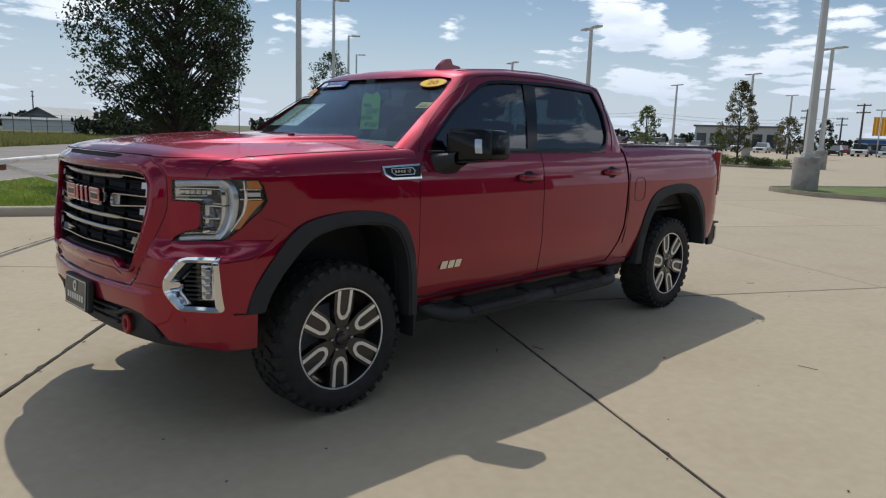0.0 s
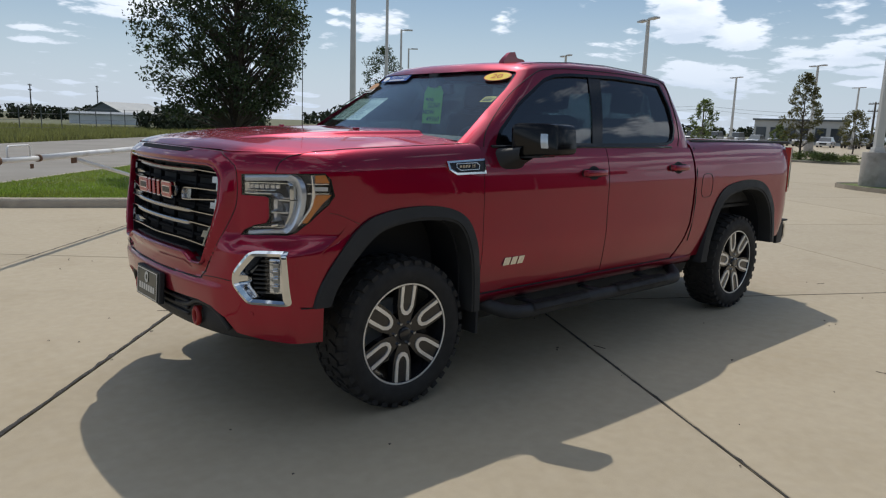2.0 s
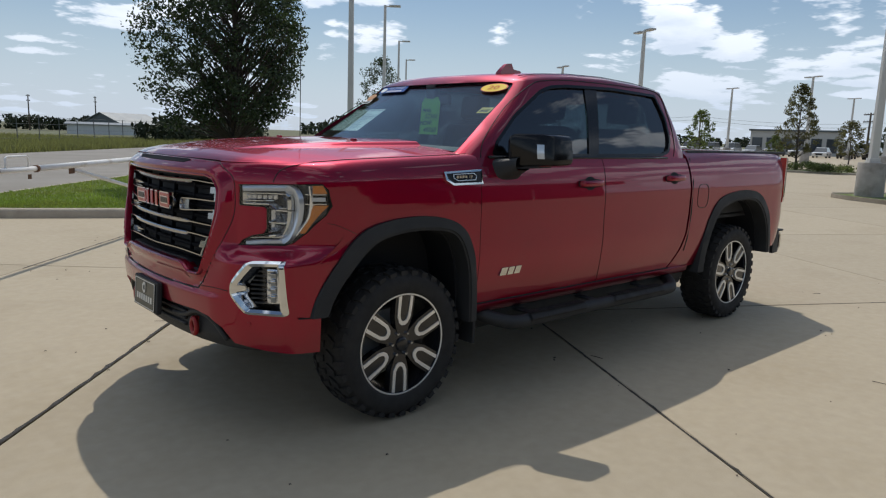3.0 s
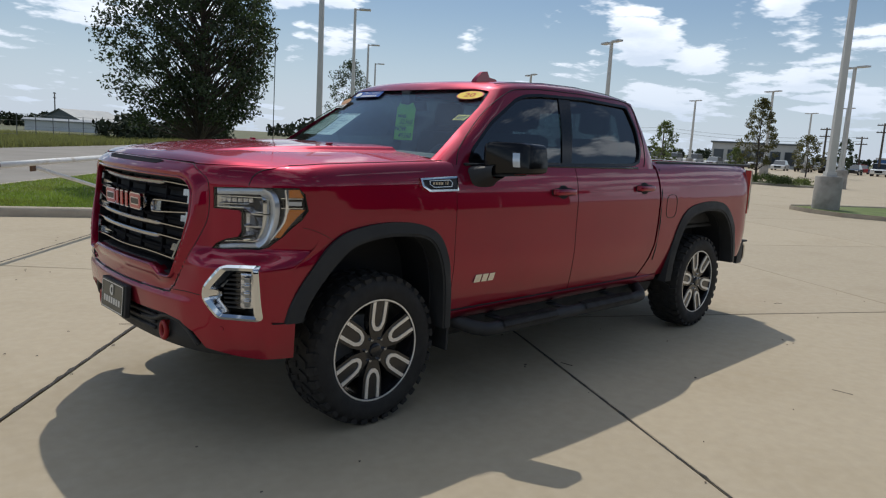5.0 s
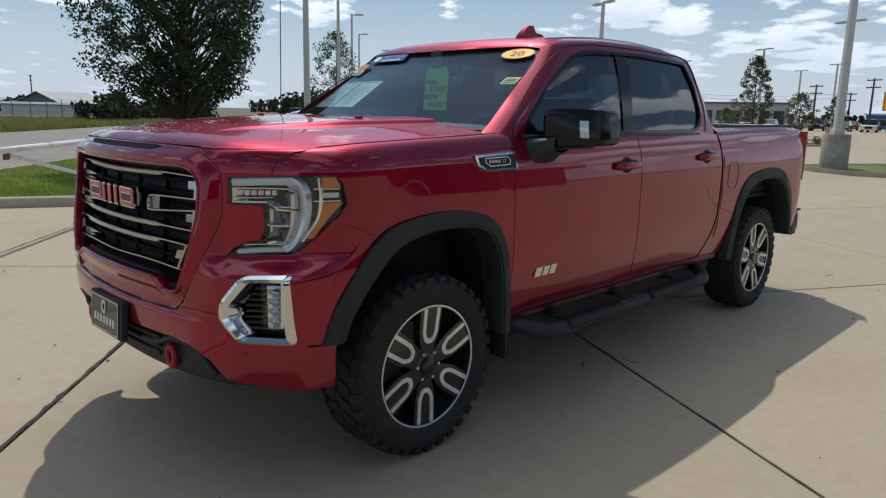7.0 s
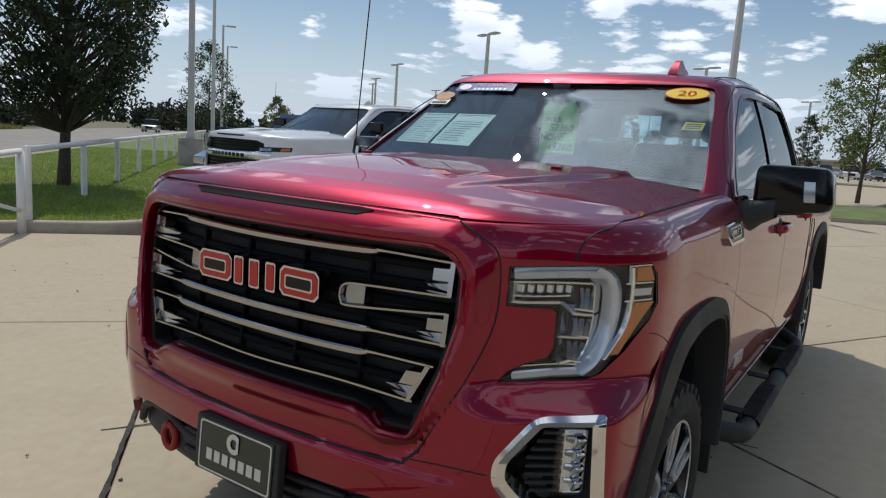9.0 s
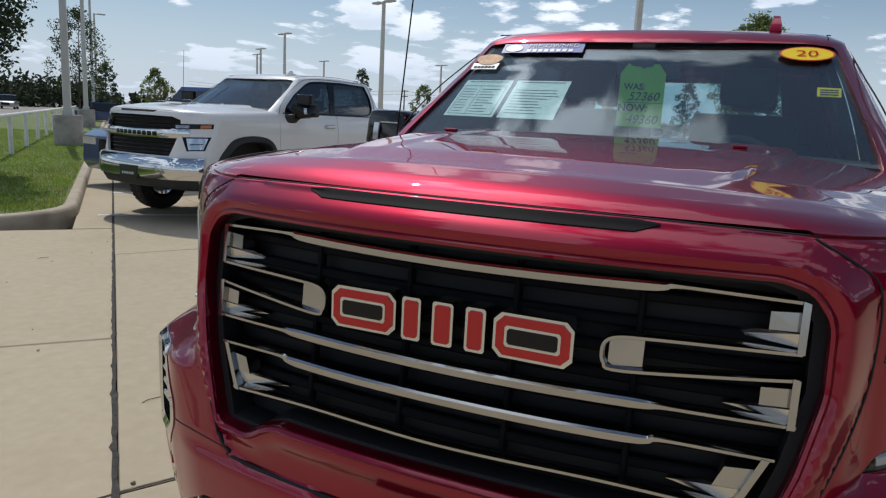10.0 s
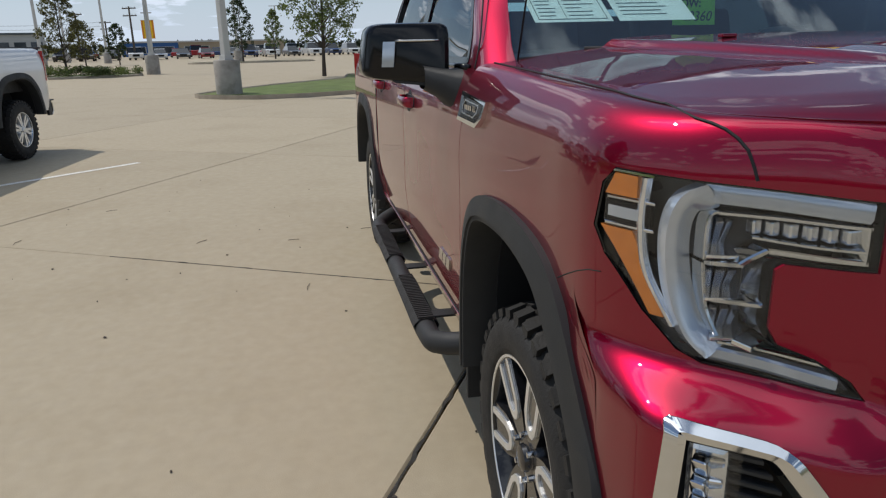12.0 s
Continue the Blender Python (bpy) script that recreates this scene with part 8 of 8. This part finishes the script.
# the showroom across the lot, seen only as a mirror image in paint and glass
def showroom():
    b = empty("showroom_building", "long low showroom with dark glass under a grey fascia", "building", m=pose(-4, 21, 0))
    part("wall", box(-26, 22, 0.3, 16, 0, 4.4, 0.05), BASE_CONCRETE, b, "pale rendered wall")
    part("fascia", box(-26, 22, -1.2, 0.25, 3.6, 4.4, 0.05), BLACK_PLASTIC, b, "dark fascia")
    for k in range(8):
        x = -25.8 + 6 * k
        w = part("window", box(x, x + 5.8, 0.18, 0.29, 0.2, 3.6, 0.02), GLOSS_BLACK, b, "dark glass")
        part("frame", box(x + 5.82, x + 5.98, 0.1, 0.29, 0.0, 3.6, 0.02), GALV, w)


showroom()


# ---- utility poles and the banner ----
WOOD_POLE = mat("weathered_pole_wood", (0.09, 0.075, 0.06), 0.9, vary=0.2, scale=8, bump=0.4, bump_scale=40)


def utility_pole(x, y, tall):
    u = empty("utility_pole", "dark wooden utility pole with crossarms", "utility pole", "utility poles", m=pose(x, y, 0, 0, 0, 62))
    part("pole", tube([(0, 0, -0.2), (0, 0, tall)], 0.14, 8, [0.16, 0.11]), WOOD_POLE, u, smooth=60)
    for z in (tall - 0.25, tall - 1.2):
        part("crossarm", box(-1.1, 1.1, -0.06, 0.06, z - 0.07, z + 0.07, 0.01), WOOD_POLE, u)
        for k in (-0.95, -0.4, 0.4, 0.95):
            part("insulator", tube([(k, 0, z + 0.07), (k, 0, z + 0.22)], 0.04, 6), GALV, u)


for x, y, h in ((-104.4, -23.0, 7.0), (-123.1, -30.6, 5.8), (-102.6, -29.4, 6.2), (-118, -62, 6.5), (-44, -165, 7.5), (-30, -160, 7), (-12, -158, 7), (8, -150, 7)):
    utility_pole(x, y, h)


def wires():
    pts = [Vector((-123.1, -30.6, 5.7)), Vector((-118, -62, 6.3)), Vector((-112, -110, 6.5))]
    for dz in (0, -0.6):
        line = []
        for a, b in zip(pts, pts[1:]):
            for k in range(11):
                t = k / 10
                p = a.lerp(b, t)
                line.append((p.x, p.y, p.z + dz - 0.8 * 4 * t * (1 - t)))
        tagged(part("overhead_wire", tube(line, 0.025, 4), DARK_VOID), "thin dark overhead wire between poles", "wire")


wires()
ORANGE = mat("orange_banner_cloth", (0.75, 0.27, 0.02), 0.7, vary=0.1, scale=3)


def banner(x, y):
    b = empty("banner_pole", "lamp post with two orange and yellow banners", "banner", m=pose(x, y, 0, 0, 0, 80))
    part("pole", tube([(0, 0, 0), (0, 0, 6.2)], 0.09, 8), POLE_PAINT, b, smooth=60)
    for s in (1, -1):
        part("banner_cloth", box(s * 0.12, s * 0.85, -0.02, 0.02, 2.8, 5.2, 0.005), ORANGE, b, "orange banner")
        part("banner_arm", box(s * 0.05, s * 0.9, -0.02, 0.02, 5.2, 5.26), GALV, b)
        part("banner_stripe", box(s * 0.4, s * 0.56, -0.03, 0.03, 2.8, 5.2), YELLOW, b)
        part("lamp_head", box(s * 0.1, s * 0.7, -0.15, 0.15, 6.1, 6.25, 0.03), GALV, b)


banner(-105.0, -21.0)


# ---- parked vehicles far off ----
CAR_TONES = [mat("car_paint_" + n, c, 0.35, m, coat=1.0) for n, c, m in (("white", (0.72, 0.72, 0.71), 0), ("silver", (0.42, 0.43, 0.44), 0.6), ("black", (0.012, 0.012, 0.014), 0), ("blue", (0.03, 0.06, 0.16), 0.3), ("red", (0.28, 0.015, 0.02), 0.3), ("grey", (0.11, 0.115, 0.12), 0.4))]
TONE_WORDS = ("white", "silver", "black", "dark blue", "red", "grey")
CAR_GLASS = mat("far_car_glass", (0.015, 0.018, 0.02), 0.05, coat=0.5)


def far_car(kind, tone, m):
    """A parked car, SUV or pickup with body, cabin, wheels and lamps."""
    words = {"car": "sedan", "suv": "sport utility vehicle", "pickup": "pickup truck"}[kind]
    c = empty({"car": "car", "suv": "suv", "pickup": "parked_pickup"}[kind], TONE_WORDS[tone] + " " + words + " parked on the concrete lot", "car", "parked vehicles", m=m)
    L, H, W = {"car": (4.6, 1.45, 1.8), "suv": (4.8, 1.75, 1.9), "pickup": (5.8, 1.92, 2.0)}[kind]
    belt = H * 0.56
    paint = CAR_TONES[tone]
    low = 0.30 if kind != "car" else 0.22
    o = [(-L / 2, low + 0.1), (-L / 2 + 0.1, low), (L / 2 - 0.1, low), (L / 2, low + 0.15), (L / 2 - 0.02, belt * 0.85), (L / 2 - 0.25, belt * 0.96), (L * 0.2, belt), (-L / 2 + 0.1, belt * 1.02), (-L / 2, belt * 0.95)]
    rows = []
    for y, k in ((-W / 2, 0.96), (-W / 2 + 0.06, 1.0), (W / 2 - 0.06, 1.0), (W / 2, 0.96)):
        rows.append([Vector((u * (0.985 if k < 1 else 1), y, belt / 2 + (v - belt / 2) * k)) for u, v in o])
    bm = sheet(rows, True)
    bm.verts.ensure_lookup_table()
    n = len(o)
    bm.faces.new(bm.verts[:n])
    bm.faces.new(bm.verts[-n:])
    part("body", fix(bm), paint, c, smooth=35)
    x0, x1, x2, x3 = {"car": (-0.44, -0.26, 0.10, 0.27), "suv": (-0.49, -0.42, 0.08, 0.22), "pickup": (-0.12, -0.08, 0.14, 0.27)}[kind]

    def frustum(z0, z1, t0, t1, inset):
        a0, a1 = lerp(x0, x1, t0) * L, lerp(x3, x2, t0) * L
        b0, b1 = lerp(x0, x1, t1) * L, lerp(x3, x2, t1) * L
        w0, w1 = W / 2 - 0.08 - 0.17 * t0 + inset, W / 2 - 0.08 - 0.17 * t1 + inset
        return sheet([[Vector(p) for p in ((a0, -w0, z0), (a1, -w0, z0), (a1, w0, z0), (a0, w0, z0))], [Vector(p) for p in ((b0, -w1, z1), (b1, -w1, z1), (b1, w1, z1), (b0, w1, z1))]], True)

    part("window_band", fix(frustum(belt - 0.02, H - 0.07, 0, 0.92, 0)), CAR_GLASS, c)
    bm = frustum(H - 0.08, H, 0.92, 1.0, 0.004)
    bm.verts.ensure_lookup_table()
    bm.faces.new(bm.verts[4:])
    part("roof", fix(bm), paint, c)
    for s in (1, -1):
        part("pillar", box(-0.05, 0.05, -0.01, 0.01, 0, H - 0.1 - belt, 0), paint, c, m=pose(-0.02 * L, s * (W / 2 - 0.155), belt - 0.02, s * 14, 0, 0))
        part("headlight", box(L / 2 - 0.14, L / 2 - 0.005, s * (W / 2 - 0.45), s * (W / 2 - 0.06), belt * 0.70, belt * 0.84, 0.01), LAMP_WHITE, c)
        part("tail_light", box(-L / 2 - 0.01, -L / 2 + 0.1, s * (W / 2 - 0.3), s * (W / 2 - 0.05), belt * 0.75, belt * 0.95, 0.01), RED_LENS, c)
    part("grille", box(L / 2 - 0.05, L / 2 + 0.01, -0.45, 0.45, belt * 0.48, belt * 0.8, 0.01), GLOSS_BLACK, c)
    r = 0.33 if kind == "car" else 0.38
    for x in (-L * 0.30, L * 0.31):
        for s in (1, -1):
            bm = bmesh.new()
            add_lathe(bm, [(0.0, 0.10), (r * 0.62, 0.10), (r * 0.66, 0.12), (r * 0.94, 0.11), (r, 0.06), (r, -0.06), (r * 0.9, -0.11), (0, -0.11)], "y", 18)
            w = part("wheel", fix(bm), RUBBER, c, smooth=40, m=pose(x, s * (W / 2 - 0.10), r, 0, 0, 0 if s > 0 else 180))
            bm = bmesh.new()
            add_lathe(bm, [(0.0, 0.115), (r * 0.55, 0.108), (r * 0.6, 0.09)], "y", 14)
            part("rim", fix(bm), MACHINED, w, smooth=40, m=pose(x, s * (W / 2 - 0.10), r, 0, 0, 0 if s > 0 else 180))
    return c


rnd = random.Random(21)
models = {}
row_a, row_b = Vector((-98.5, -56.0)), Vector((-113.0, 16.0))
heading = math.degrees(math.atan2((row_b - row_a).y, (row_b - row_a).x))
spots = []
for k in range(25):
    spots.append((row_a.lerp(row_b, k / 24), heading - 90 + rnd.uniform(-3, 3)))
for k in range(12):
    spots.append((Vector((-122.0, -36.0)).lerp(Vector((-126.0, -2.0)), k / 11), heading + 90))
spots += [(Vector((-60, -62)), 49), (Vector((-33.8, -41.5)), 140), (Vector((-64, -58)), 49), (Vector((-68, -54)), 49), (Vector((-9.9, -9.75)), -6.5)]
for k, (p, a) in enumerate(spots):
    kind = ("suv", "car", "pickup", "suv", "car")[rnd.randrange(5)]
    tone = (0, 0, 1, 2, 3, 4, 5, 0, 1, 2)[rnd.randrange(10)]
    if k == len(spots) - 1:
        kind, tone = "pickup", 3
    if k == len(spots) - 4:
        kind, tone = "car", 3
    if (kind, tone) in models:
        copy_thing(models[kind, tone], pose(p.x, p.y, 0, 0, 0, a))
    else:
        models[kind, tone] = far_car(kind, tone, pose(p.x, p.y, 0, 0, 0, a))
p = lane(-101, -13.0)
road_car = far_car("suv", 1, pose(p.x, p.y, -0.03, 0, 0, 49))
road_car["label"] = "silver sport utility vehicle on the road"


# ---- small litter and stains on the concrete ----
def scraps():
    rnd = random.Random(8)
    bm = bmesh.new()
    for k in range(160):
        x, y = rnd.uniform(-7, 4), rnd.uniform(-7, 5)
        r = rnd.uniform(0.004, 0.014)
        vs = [bm.verts.new((x + r * rnd.uniform(0.4, 1.2) * math.cos(a), y + r * rnd.uniform(0.4, 1.2) * math.sin(a), 0.002 + (0.006 if i % 2 else 0))) for i, a in enumerate([2 * math.pi * q / 6 + 0.3 for q in range(6)])]
        bm.faces.new(vs)
    for k in range(26):
        x, y, a = rnd.uniform(-6, 3), rnd.uniform(-7, 5), rnd.uniform(0, 3.1)
        d = Vector((math.cos(a), math.sin(a), 0))
        add_tube(bm, [Vector((x, y, 0.004)), Vector((x, y, 0.008)) + d * 0.05 + Vector((0.01, -0.008, 0)), Vector((x, y, 0.004)) + d * rnd.uniform(0.08, 0.13)], 0.0022, 4, False)
    tagged(part("debris", fix(bm), BARK), "scattered dark twigs and crumbs on the concrete", "debris", kind="stuff")


scraps()
